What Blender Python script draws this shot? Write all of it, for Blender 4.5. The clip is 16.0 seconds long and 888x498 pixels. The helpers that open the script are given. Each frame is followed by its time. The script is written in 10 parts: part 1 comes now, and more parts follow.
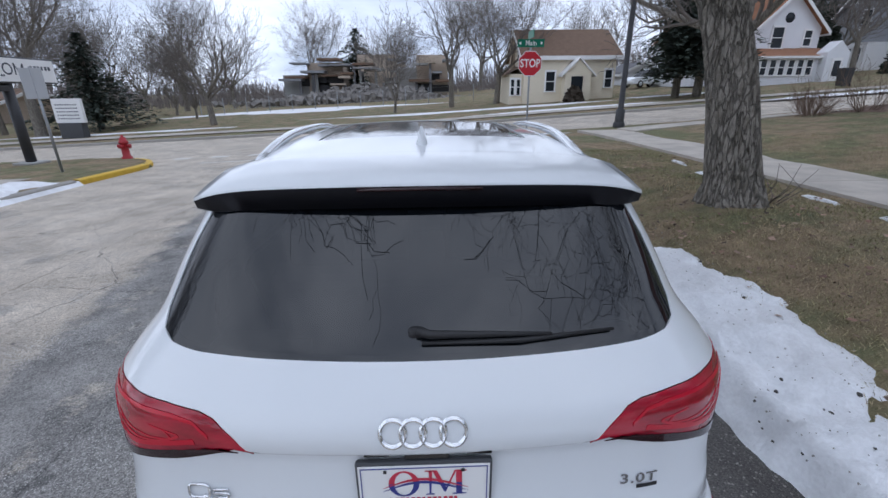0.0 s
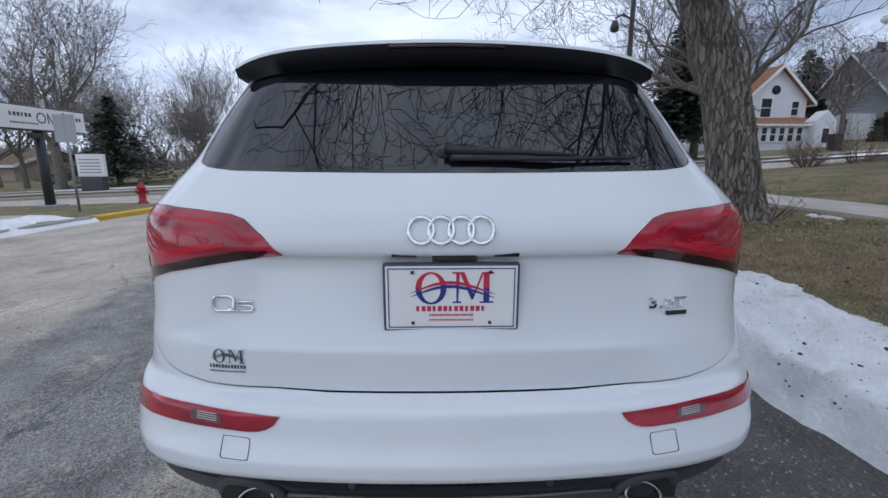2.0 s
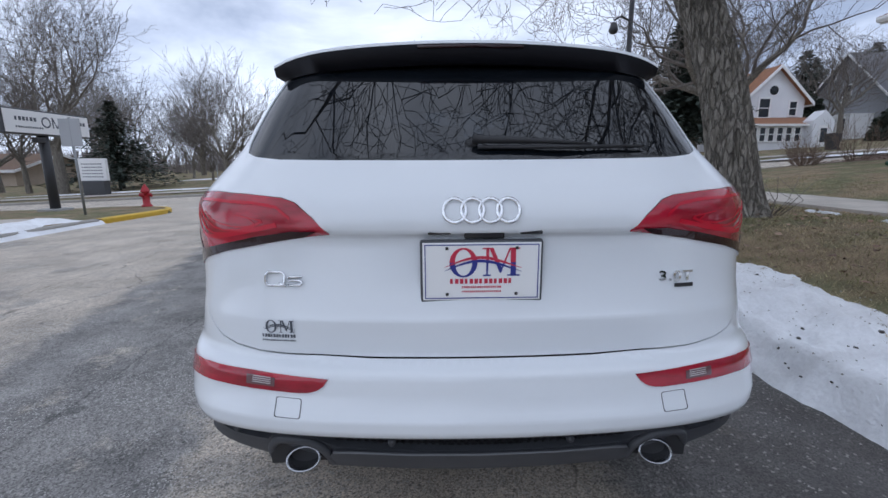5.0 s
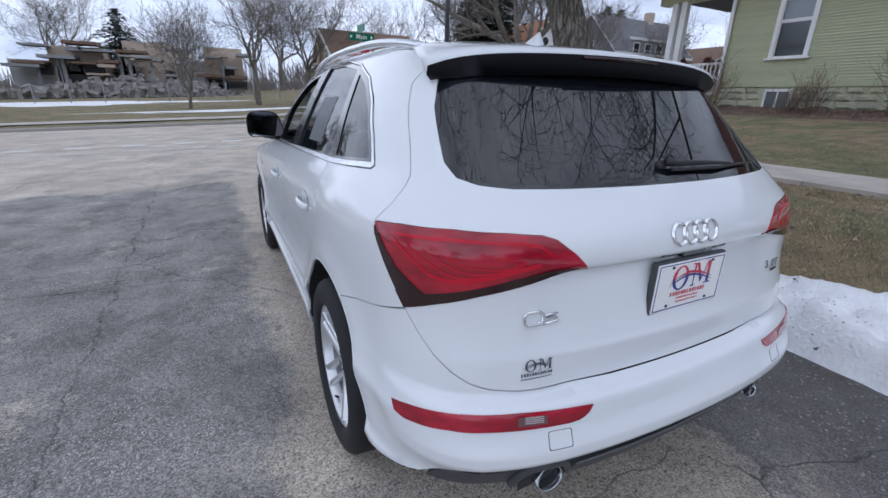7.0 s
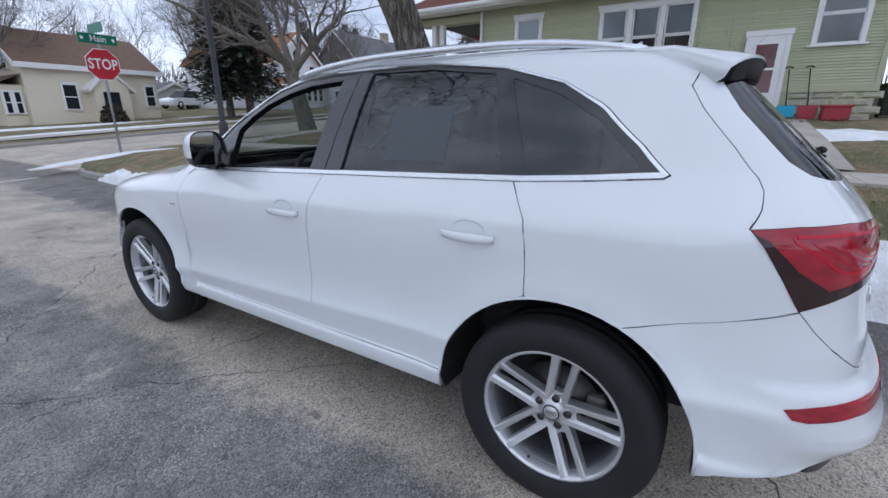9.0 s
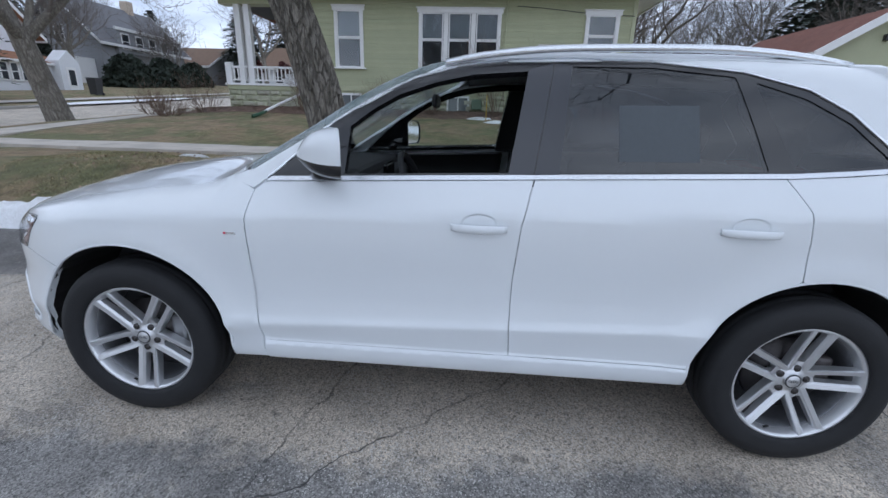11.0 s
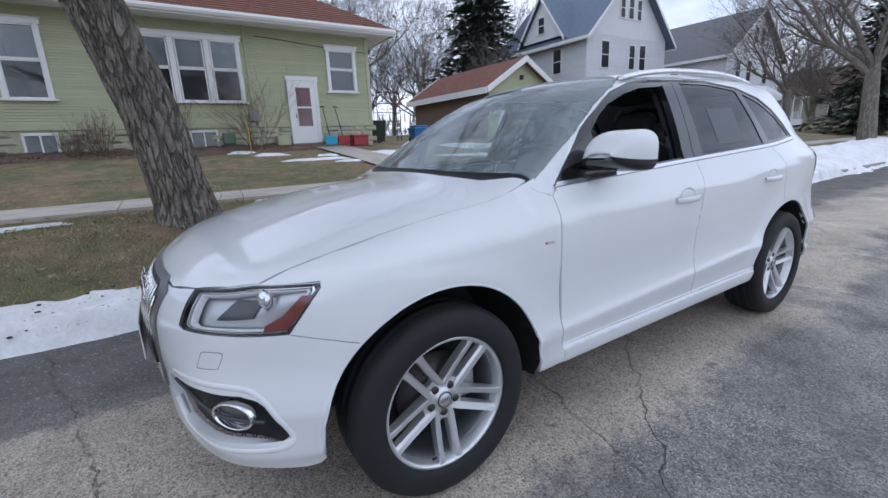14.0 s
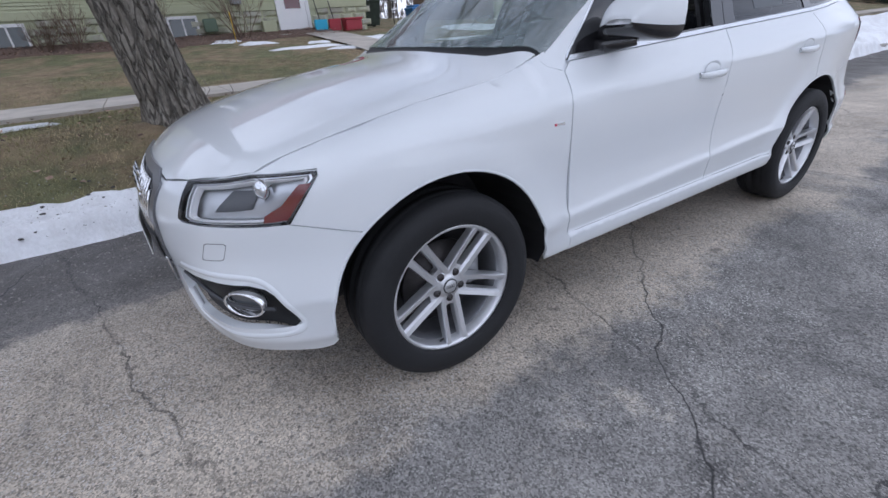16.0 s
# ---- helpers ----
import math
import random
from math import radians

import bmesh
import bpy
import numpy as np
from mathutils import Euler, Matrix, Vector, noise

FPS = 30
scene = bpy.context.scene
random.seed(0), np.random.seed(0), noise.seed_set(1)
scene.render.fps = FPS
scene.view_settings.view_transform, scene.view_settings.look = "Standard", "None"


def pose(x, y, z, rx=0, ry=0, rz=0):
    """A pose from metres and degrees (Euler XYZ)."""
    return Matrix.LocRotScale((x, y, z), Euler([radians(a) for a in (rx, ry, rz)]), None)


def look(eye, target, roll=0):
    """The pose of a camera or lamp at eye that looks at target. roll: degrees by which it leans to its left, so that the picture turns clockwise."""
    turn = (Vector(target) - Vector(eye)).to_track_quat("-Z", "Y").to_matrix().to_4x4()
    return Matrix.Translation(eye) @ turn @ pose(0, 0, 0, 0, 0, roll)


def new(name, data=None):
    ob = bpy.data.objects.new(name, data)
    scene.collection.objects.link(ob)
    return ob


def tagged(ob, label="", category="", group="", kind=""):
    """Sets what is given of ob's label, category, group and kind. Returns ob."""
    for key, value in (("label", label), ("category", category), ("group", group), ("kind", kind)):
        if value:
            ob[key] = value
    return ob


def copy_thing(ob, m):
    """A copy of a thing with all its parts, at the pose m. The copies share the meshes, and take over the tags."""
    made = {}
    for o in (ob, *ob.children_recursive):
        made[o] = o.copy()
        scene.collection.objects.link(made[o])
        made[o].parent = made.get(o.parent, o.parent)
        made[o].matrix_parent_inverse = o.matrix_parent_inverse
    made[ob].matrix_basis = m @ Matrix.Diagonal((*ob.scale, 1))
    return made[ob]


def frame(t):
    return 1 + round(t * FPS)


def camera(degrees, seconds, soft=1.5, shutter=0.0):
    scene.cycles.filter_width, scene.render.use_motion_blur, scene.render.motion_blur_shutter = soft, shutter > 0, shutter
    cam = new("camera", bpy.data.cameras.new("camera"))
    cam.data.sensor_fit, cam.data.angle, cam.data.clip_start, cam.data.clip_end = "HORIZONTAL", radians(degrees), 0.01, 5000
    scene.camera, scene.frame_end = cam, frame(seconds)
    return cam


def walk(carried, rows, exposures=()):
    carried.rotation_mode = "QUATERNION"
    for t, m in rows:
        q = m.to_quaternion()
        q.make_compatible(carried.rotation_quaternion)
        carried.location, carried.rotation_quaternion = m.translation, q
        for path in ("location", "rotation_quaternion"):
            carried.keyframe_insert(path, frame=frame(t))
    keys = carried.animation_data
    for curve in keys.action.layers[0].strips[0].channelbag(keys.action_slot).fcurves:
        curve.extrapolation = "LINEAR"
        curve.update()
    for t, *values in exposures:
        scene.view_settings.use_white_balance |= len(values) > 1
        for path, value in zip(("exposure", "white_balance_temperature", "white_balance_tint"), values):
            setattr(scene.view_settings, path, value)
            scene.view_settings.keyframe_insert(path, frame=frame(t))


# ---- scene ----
cam = camera(91.5, 16.0)
PATH = [
    (0, (0.039, -0.682, 1.815), (0.095, 1.196, 1.13), -0.6),
    (0.5, (-0.02, -0.773, 1.745), (0.055, 1.109, 1.073), -0.4),
    (1, (-0.058, -0.859, 1.633), (0.02, 1.037, 1.001), -0.2),
    (1.5, (-0.027, -0.882, 1.502), (0.04, 1.041, 0.957), 0.0),
    (2, (-0.029, -0.883, 1.24), (0.014, 1.076, 0.838), 0.0),
    (2.5, (-0.029, -0.899, 0.962), (-0.017, 1.088, 0.736), -0.2),
    (3, (-0.027, -0.938, 0.787), (-0.048, 1.06, 0.714), -0.5),
    (3.5, (-0.025, -0.942, 0.672), (-0.069, 1.058, 0.674), -0.7),
    (4, (-0.019, -0.951, 0.581), (-0.071, 1.048, 0.539), -0.7),
    (4.5, (-0.037, -0.944, 0.804), (-0.062, 1.047, 0.612), -0.7),
    (5, (-0.113, -1.005, 1.202), (-0.069, 0.956, 0.811), -0.4),
    (5.2, (-0.185, -1.038, 1.303), (-0.1, 0.906, 0.839), -0.3),
    (7.3, (-1.377, -0.529, 1.433), (-0.381, 1.071, 0.766), 1.5),
    (7.5, (-1.47, -0.438, 1.416), (-0.39, 1.112, 0.759), 1.1),
    (7.7, (-1.552, -0.318, 1.411), (-0.386, 1.183, 0.763), 0.8),
    (8.0, (-1.676, -0.141, 1.422), (-0.400, 1.264, 0.789), 0.6),
    (8.2, (-1.799, -0.01, 1.404), (-0.444, 1.326, 0.787), 0.4),
    (10.3, (-2.444, 1.64, 1.384), (-0.588, 2.076, 0.782), 1.0),
    (10.5, (-2.46, 1.827, 1.394), (-0.586, 2.177, 0.791), 1.1),
    (10.9, (-2.526, 2.206, 1.38), (-0.627, 2.381, 0.775), 1.5),
    (11, (-2.511, 2.268, 1.375), (-0.608, 2.405, 0.775), 1.7),
    (11.5, (-2.501, 2.697, 1.351), (-0.59, 2.617, 0.766), 2.3),
    (12, (-2.418, 3.121, 1.35), (-0.522, 2.821, 0.787), 2.4),
    (12.5, (-2.381, 3.542, 1.324), (-0.523, 3.026, 0.791), 2.0),
    (13, (-2.269, 3.913, 1.287), (-0.472, 3.195, 0.785), 1.1),
    (13.5, (-2.17, 4.252, 1.289), (-0.45, 3.352, 0.807), -0.6),
    (14, (-2.077, 4.497, 1.292), (-0.445, 3.445, 0.813), -2.4),
    (14.5, (-1.974, 4.684, 1.279), (-0.423, 3.526, 0.774), -4.4),
    (15, (-1.946, 4.817, 1.268), (-0.461, 3.599, 0.71), -6.0),
    (15.5, (-2.007, 4.708, 1.265), (-0.518, 3.571, 0.566), -6.0),
    (16, (-2.049, 4.477, 1.241), (-0.53, 3.552, 0.325), -4.2),
]
walk(cam, [(t, look(eye, aim, lean)) for t, eye, aim, lean in PATH], [(0.0, 0.33, 5720, 11), (1.5, 0.30, 5720, 10), (2.5, 0.12, 5680, 10), (3.6, 0.17, 5700, 10), (4.5, 0.28, 5720, 11), (5.2, 0.28, 5720, 11), (7.3, 0.38, 5720, 12), (8.2, 0.38, 5720, 12), (10.3, 0.38, 5620, 9), (11.5, 0.43, 5620, 9), (13.5, 0.45, 5680, 11), (16.0, 0.48, 5800, 14)])

# ---- world, sun ----
world = bpy.data.worlds.new("sky")
scene.world = world
world.use_nodes = True
wn, wl = world.node_tree.nodes, world.node_tree.links
wn.clear()
w_out = wn.new("ShaderNodeOutputWorld")
w_mix = wn.new("ShaderNodeMixShader")
w_clear = wn.new("ShaderNodeBackground")
w_cloud = wn.new("ShaderNodeBackground")
sky = wn.new("ShaderNodeTexSky")
sky.sky_type = "NISHITA"
sky.sun_disc = False
sky.sun_elevation, sky.sun_rotation = radians(38), radians(150)
w_clear.inputs["Strength"].default_value = 0.10
wl.new(sky.outputs[0], w_clear.inputs["Color"])
w_tc = wn.new("ShaderNodeTexCoord")
w_map = wn.new("ShaderNodeMapping")
w_map.inputs["Scale"].default_value = (1.0, 1.0, 2.6)
w_n1 = wn.new("ShaderNodeTexNoise")
w_n1.inputs["Scale"].default_value, w_n1.inputs["Detail"].default_value, w_n1.inputs["Roughness"].default_value = 2.3, 9, 0.55
w_n1.inputs["Distortion"].default_value = 0.25
w_ramp = wn.new("ShaderNodeValToRGB")
w_ramp.color_ramp.elements[0].position, w_ramp.color_ramp.elements[0].color = 0.34, (0.34, 0.38, 0.47, 1)
w_ramp.color_ramp.elements[1].position, w_ramp.color_ramp.elements[1].color = 0.66, (0.88, 0.90, 0.96, 1)
wl.new(w_tc.outputs["Generated"], w_map.inputs["Vector"])
wl.new(w_map.outputs[0], w_n1.inputs["Vector"])
wl.new(w_n1.outputs["Fac"], w_ramp.inputs["Fac"])
wl.new(w_ramp.outputs["Color"], w_cloud.inputs["Color"])
w_sep, w_alt = wn.new("ShaderNodeSeparateXYZ"), wn.new("ShaderNodeMapRange")
wl.new(w_tc.outputs["Generated"], w_sep.inputs[0]), wl.new(w_sep.outputs["Z"], w_alt.inputs["Value"])
for key, val in (("From Min", 0.05), ("From Max", 0.45), ("To Min", 1.28), ("To Max", 0.86)):
    w_alt.inputs[key].default_value = val
wl.new(w_alt.outputs[0], w_cloud.inputs["Strength"])
w_mix.inputs["Fac"].default_value = 0.93
wl.new(w_clear.outputs[0], w_mix.inputs[1])
wl.new(w_cloud.outputs[0], w_mix.inputs[2])
wl.new(w_mix.outputs[0], w_out.inputs["Surface"])
sun = new("sun", bpy.data.lights.new("sun", "SUN"))
sun.data.energy, sun.data.angle, sun.data.color = 0.7, radians(178), (1.0, 0.96, 0.9)
sun.matrix_world = look((-8, 3, 14), (0, 0, 0))


# ---- materials ----
def mat(name, colour, rough=0.6, metal=0.0, vary=0.15, scale=8.0, grain=60.0, bump=0.1, coat=0.0, second=None, mixscale=1.0, obj_random=0.0, stretch=(1, 1, 1), spec=0.5, deep=0.01, island=0.0):
    """A surface with large-scale stains and fine grain, in object space metres."""
    m = bpy.data.materials.new(name)
    m.use_nodes = True
    n, l = m.node_tree.nodes, m.node_tree.links
    p = n["Principled BSDF"]
    p.inputs["Roughness"].default_value, p.inputs["Metallic"].default_value = rough, metal
    p.inputs["Specular IOR Level"].default_value = spec
    p.inputs["Coat Weight"].default_value, p.inputs["Coat Roughness"].default_value = coat, 0.03
    tc = n.new("ShaderNodeTexCoord")
    mp = n.new("ShaderNodeMapping")
    mp.inputs["Scale"].default_value = stretch
    l.new(tc.outputs["Object"], mp.inputs["Vector"])
    a, b = n.new("ShaderNodeTexNoise"), n.new("ShaderNodeTexNoise")
    a.inputs["Scale"].default_value, a.inputs["Detail"].default_value = scale, 5
    b.inputs["Scale"].default_value, b.inputs["Detail"].default_value = grain, 3
    l.new(mp.outputs[0], a.inputs["Vector"]), l.new(mp.outputs[0], b.inputs["Vector"])
    add = n.new("ShaderNodeMath")
    add.operation = "ADD"
    l.new(a.outputs["Fac"], add.inputs[0]), l.new(b.outputs["Fac"], add.inputs[1])
    rmp = n.new("ShaderNodeMapRange")
    rmp.inputs["From Min"].default_value, rmp.inputs["From Max"].default_value = 0.6, 1.4
    rmp.inputs["To Min"].default_value, rmp.inputs["To Max"].default_value = 1 - vary, 1 + vary
    l.new(add.outputs[0], rmp.inputs["Value"])
    last = rmp.outputs[0]
    if obj_random:
        oi, r2, mu = n.new("ShaderNodeObjectInfo"), n.new("ShaderNodeMapRange"), n.new("ShaderNodeMath")
        r2.inputs["To Min"].default_value, r2.inputs["To Max"].default_value = 1 - obj_random, 1 + obj_random
        mu.operation = "MULTIPLY"
        l.new(oi.outputs["Random"], r2.inputs["Value"])
        l.new(r2.outputs[0], mu.inputs[0]), l.new(last, mu.inputs[1])
        last = mu.outputs[0]
    if island:
        ge, r4, m4 = n.new("ShaderNodeNewGeometry"), n.new("ShaderNodeMapRange"), n.new("ShaderNodeMath")
        r4.inputs["To Min"].default_value, r4.inputs["To Max"].default_value = 1 - island, 1 + island
        m4.operation = "MULTIPLY"
        l.new(ge.outputs["Random Per Island"], r4.inputs["Value"])
        l.new(r4.outputs[0], m4.inputs[0]), l.new(last, m4.inputs[1])
        last = m4.outputs[0]
    base = n.new("ShaderNodeMix")
    base.data_type = "RGBA"
    base.inputs["A"].default_value, base.inputs["B"].default_value = (*colour, 1), (*(second or colour), 1)
    c = n.new("ShaderNodeTexNoise")
    c.inputs["Scale"].default_value, c.inputs["Detail"].default_value = mixscale, 6
    c.inputs["Roughness"].default_value = 0.65
    l.new(mp.outputs[0], c.inputs["Vector"])
    r3 = n.new("ShaderNodeMapRange")
    r3.inputs["From Min"].default_value, r3.inputs["From Max"].default_value = 0.42, 0.58
    l.new(c.outputs["Fac"], r3.inputs["Value"])
    l.new(r3.outputs[0], base.inputs["Factor"])
    vm = n.new("ShaderNodeVectorMath")
    vm.operation = "SCALE"
    l.new(base.outputs["Result"], vm.inputs[0]), l.new(last, vm.inputs["Scale"])
    l.new(vm.outputs[0], p.inputs["Base Color"])
    if bump:
        bp = n.new("ShaderNodeBump")
        bp.inputs["Strength"].default_value, bp.inputs["Distance"].default_value = min(bump, 1.0), deep
        l.new(add.outputs[0], bp.inputs["Height"]), l.new(bp.outputs[0], p.inputs["Normal"])
    return m


def plain(name, colour, rough=0.4, metal=0.0, coat=0.0, emit=0.0, spec=0.5):
    m = bpy.data.materials.new(name)
    m.use_nodes = True
    p = m.node_tree.nodes["Principled BSDF"]
    p.inputs["Base Color"].default_value = (*colour, 1)
    p.inputs["Roughness"].default_value, p.inputs["Metallic"].default_value = rough, metal
    p.inputs["Coat Weight"].default_value, p.inputs["Coat Roughness"].default_value = coat, 0.02
    p.inputs["Specular IOR Level"].default_value = spec
    if emit:
        p.inputs["Emission Color"].default_value, p.inputs["Emission Strength"].default_value = (*colour, 1), emit
    return m


def pane(name, tint, ior=1.5, rough=0.0, dust_sheen=0.0, film=(0.5, 0.55, 0.58)):
    """Thin glass: tinted see-through with a mirror gloss that grows towards grazing, and a diffuse film for dust and
    painted sky sheen.
    """
    m = bpy.data.materials.new(name)
    m.use_nodes = True
    n, l = m.node_tree.nodes, m.node_tree.links
    n.remove(n["Principled BSDF"])
    tr, gl, fr, mx = n.new("ShaderNodeBsdfTransparent"), n.new("ShaderNodeBsdfGlossy"), n.new("ShaderNodeLayerWeight"), n.new("ShaderNodeMixShader")
    tr.inputs["Color"].default_value = (*tint, 1)
    gl.inputs["Roughness"].default_value = rough
    # Schlick's curve, alike from both sides
    fr.inputs["Blend"].default_value = 0.5
    p5, md = n.new("ShaderNodeMath"), n.new("ShaderNodeMapRange")
    p5.operation = "POWER"
    p5.inputs[1].default_value = 5.0
    md.inputs["To Min"].default_value = ((ior - 1) / (ior + 1)) ** 2
    l.new(fr.outputs["Facing"], p5.inputs[0]), l.new(p5.outputs[0], md.inputs["Value"])
    l.new(md.outputs[0], mx.inputs["Fac"]), l.new(tr.outputs[0], mx.inputs[1]), l.new(gl.outputs[0], mx.inputs[2])
    last = mx.outputs[0]
    if dust_sheen:
        df, m2, nz, rg, tc = n.new("ShaderNodeBsdfDiffuse"), n.new("ShaderNodeMixShader"), n.new("ShaderNodeTexNoise"), n.new("ShaderNodeMapRange"), n.new("ShaderNodeTexCoord")
        df.inputs["Color"].default_value = (*film, 1)
        nz.inputs["Scale"].default_value, nz.inputs["Detail"].default_value = 3.0, 5
        rg.inputs["From Min"].default_value, rg.inputs["From Max"].default_value = 0.3, 0.7
        rg.inputs["To Min"].default_value, rg.inputs["To Max"].default_value = dust_sheen * 0.6, dust_sheen * 1.4
        l.new(tc.outputs["Object"], nz.inputs["Vector"]), l.new(nz.outputs["Fac"], rg.inputs["Value"])
        l.new(rg.outputs[0], m2.inputs["Fac"]), l.new(last, m2.inputs[1]), l.new(df.outputs[0], m2.inputs[2])
        last = m2.outputs[0]
    l.new(last, n["Material Output"].inputs["Surface"])
    return m


PAINT = mat("white_car_paint", (0.76, 0.79, 0.815), rough=0.35, vary=0.012, scale=3, grain=400, bump=0.0, coat=1.0, spec=0.3)
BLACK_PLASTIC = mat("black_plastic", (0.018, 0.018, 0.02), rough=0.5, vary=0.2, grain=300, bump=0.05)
GREY_PLASTIC = mat("grey_plastic", (0.055, 0.058, 0.065), rough=0.45, vary=0.15, grain=300, bump=0.05)
VALANCE = mat("valance_plastic", (0.052, 0.055, 0.062), rough=0.5, vary=0.15, grain=300, bump=0.05)
GLOSS_BLACK = plain("gloss_black_trim", (0.012, 0.012, 0.014), rough=0.12, coat=0.6)
PILLAR = plain("pillar_film", (0.03, 0.032, 0.04), rough=0.2, coat=0.4)
RUBBER = mat("tyre_rubber", (0.011, 0.0115, 0.0135), rough=0.75, vary=0.3, scale=14, grain=220, bump=0.15)
ALLOY = mat("silver_alloy", (0.72, 0.73, 0.75), rough=0.34, metal=0.75, vary=0.05, grain=300, bump=0.02)
CHROME = plain("chrome", (0.85, 0.86, 0.88), rough=0.06, metal=1.0)
# darker than the spokes: shade inside the wheel put into the barrel's colour
SHADED_BARREL = mat("shaded_rim_barrel", (0.22, 0.225, 0.24), rough=0.45, metal=0.6, vary=0.15)
SATIN = plain("satin_aluminium", (0.78, 0.80, 0.83), rough=0.25, metal=0.85)
STEEL_DARK = mat("brake_steel", (0.07, 0.065, 0.065), rough=0.45, metal=0.8, vary=0.2)
# bluish films: some dust, mostly the sky's sheen painted into the glass
TINT = pane("privacy_glass", (0.13, 0.145, 0.165), ior=1.9, dust_sheen=0.015, film=(0.30, 0.40, 0.56))
REAR_TINT = pane("rear_privacy_glass", (0.03, 0.033, 0.04), ior=1.9, dust_sheen=0.012, film=(0.30, 0.40, 0.56))
CLEAR = pane("clear_glass", (0.74, 0.80, 0.78), ior=1.6)
SCREEN = pane("windscreen_glass", (0.74, 0.80, 0.78), ior=2.5, dust_sheen=0.23, film=(0.54, 0.66, 0.69))
LAMP_COVER = pane("lamp_cover", (0.92, 0.93, 0.95), ior=1.5)
INTERIOR = mat("black_interior", (0.026, 0.026, 0.029), rough=0.7, vary=0.2, grain=200, bump=0.05)
HEADLINER = mat("grey_headliner", (0.20, 0.20, 0.20), rough=0.9, vary=0.05)
RED_LENS = mat("red_lens", (0.25, 0.0025, 0.016), rough=0.18, vary=0.12, scale=9, grain=60, bump=0.0, coat=0.8, spec=0.3, second=(0.40, 0.005, 0.026), mixscale=5.0, stretch=(1.0, 1.0, 4.0))
RED_BRIGHT = plain("bright_red_lens", (0.50, 0.006, 0.026), rough=0.25, coat=0.4, spec=0.2)
RED_DARK = plain("dark_red_lens", (0.02, 0.004, 0.006), rough=0.15, coat=0.6, spec=0.3)
AMBER = plain("amber_reflector", (0.20, 0.032, 0.028), rough=0.2, coat=0.8)
REFLECTOR = plain("lamp_reflector", (0.66, 0.68, 0.70), rough=0.35, metal=0.7)
PLATE_WHITE = plain("plate_white", (0.86, 0.86, 0.85), rough=0.35)
NAVY = plain("navy_print", (0.03, 0.04, 0.25), rough=0.4)
RED_PRINT = plain("red_print", (0.55, 0.03, 0.07), rough=0.4)
SPOILER_BLACK = plain("spoiler_black", (0.006, 0.006, 0.009), rough=0.5, spec=0.2)
DECAL = plain("grey_decal", (0.08, 0.09, 0.11), rough=0.4)


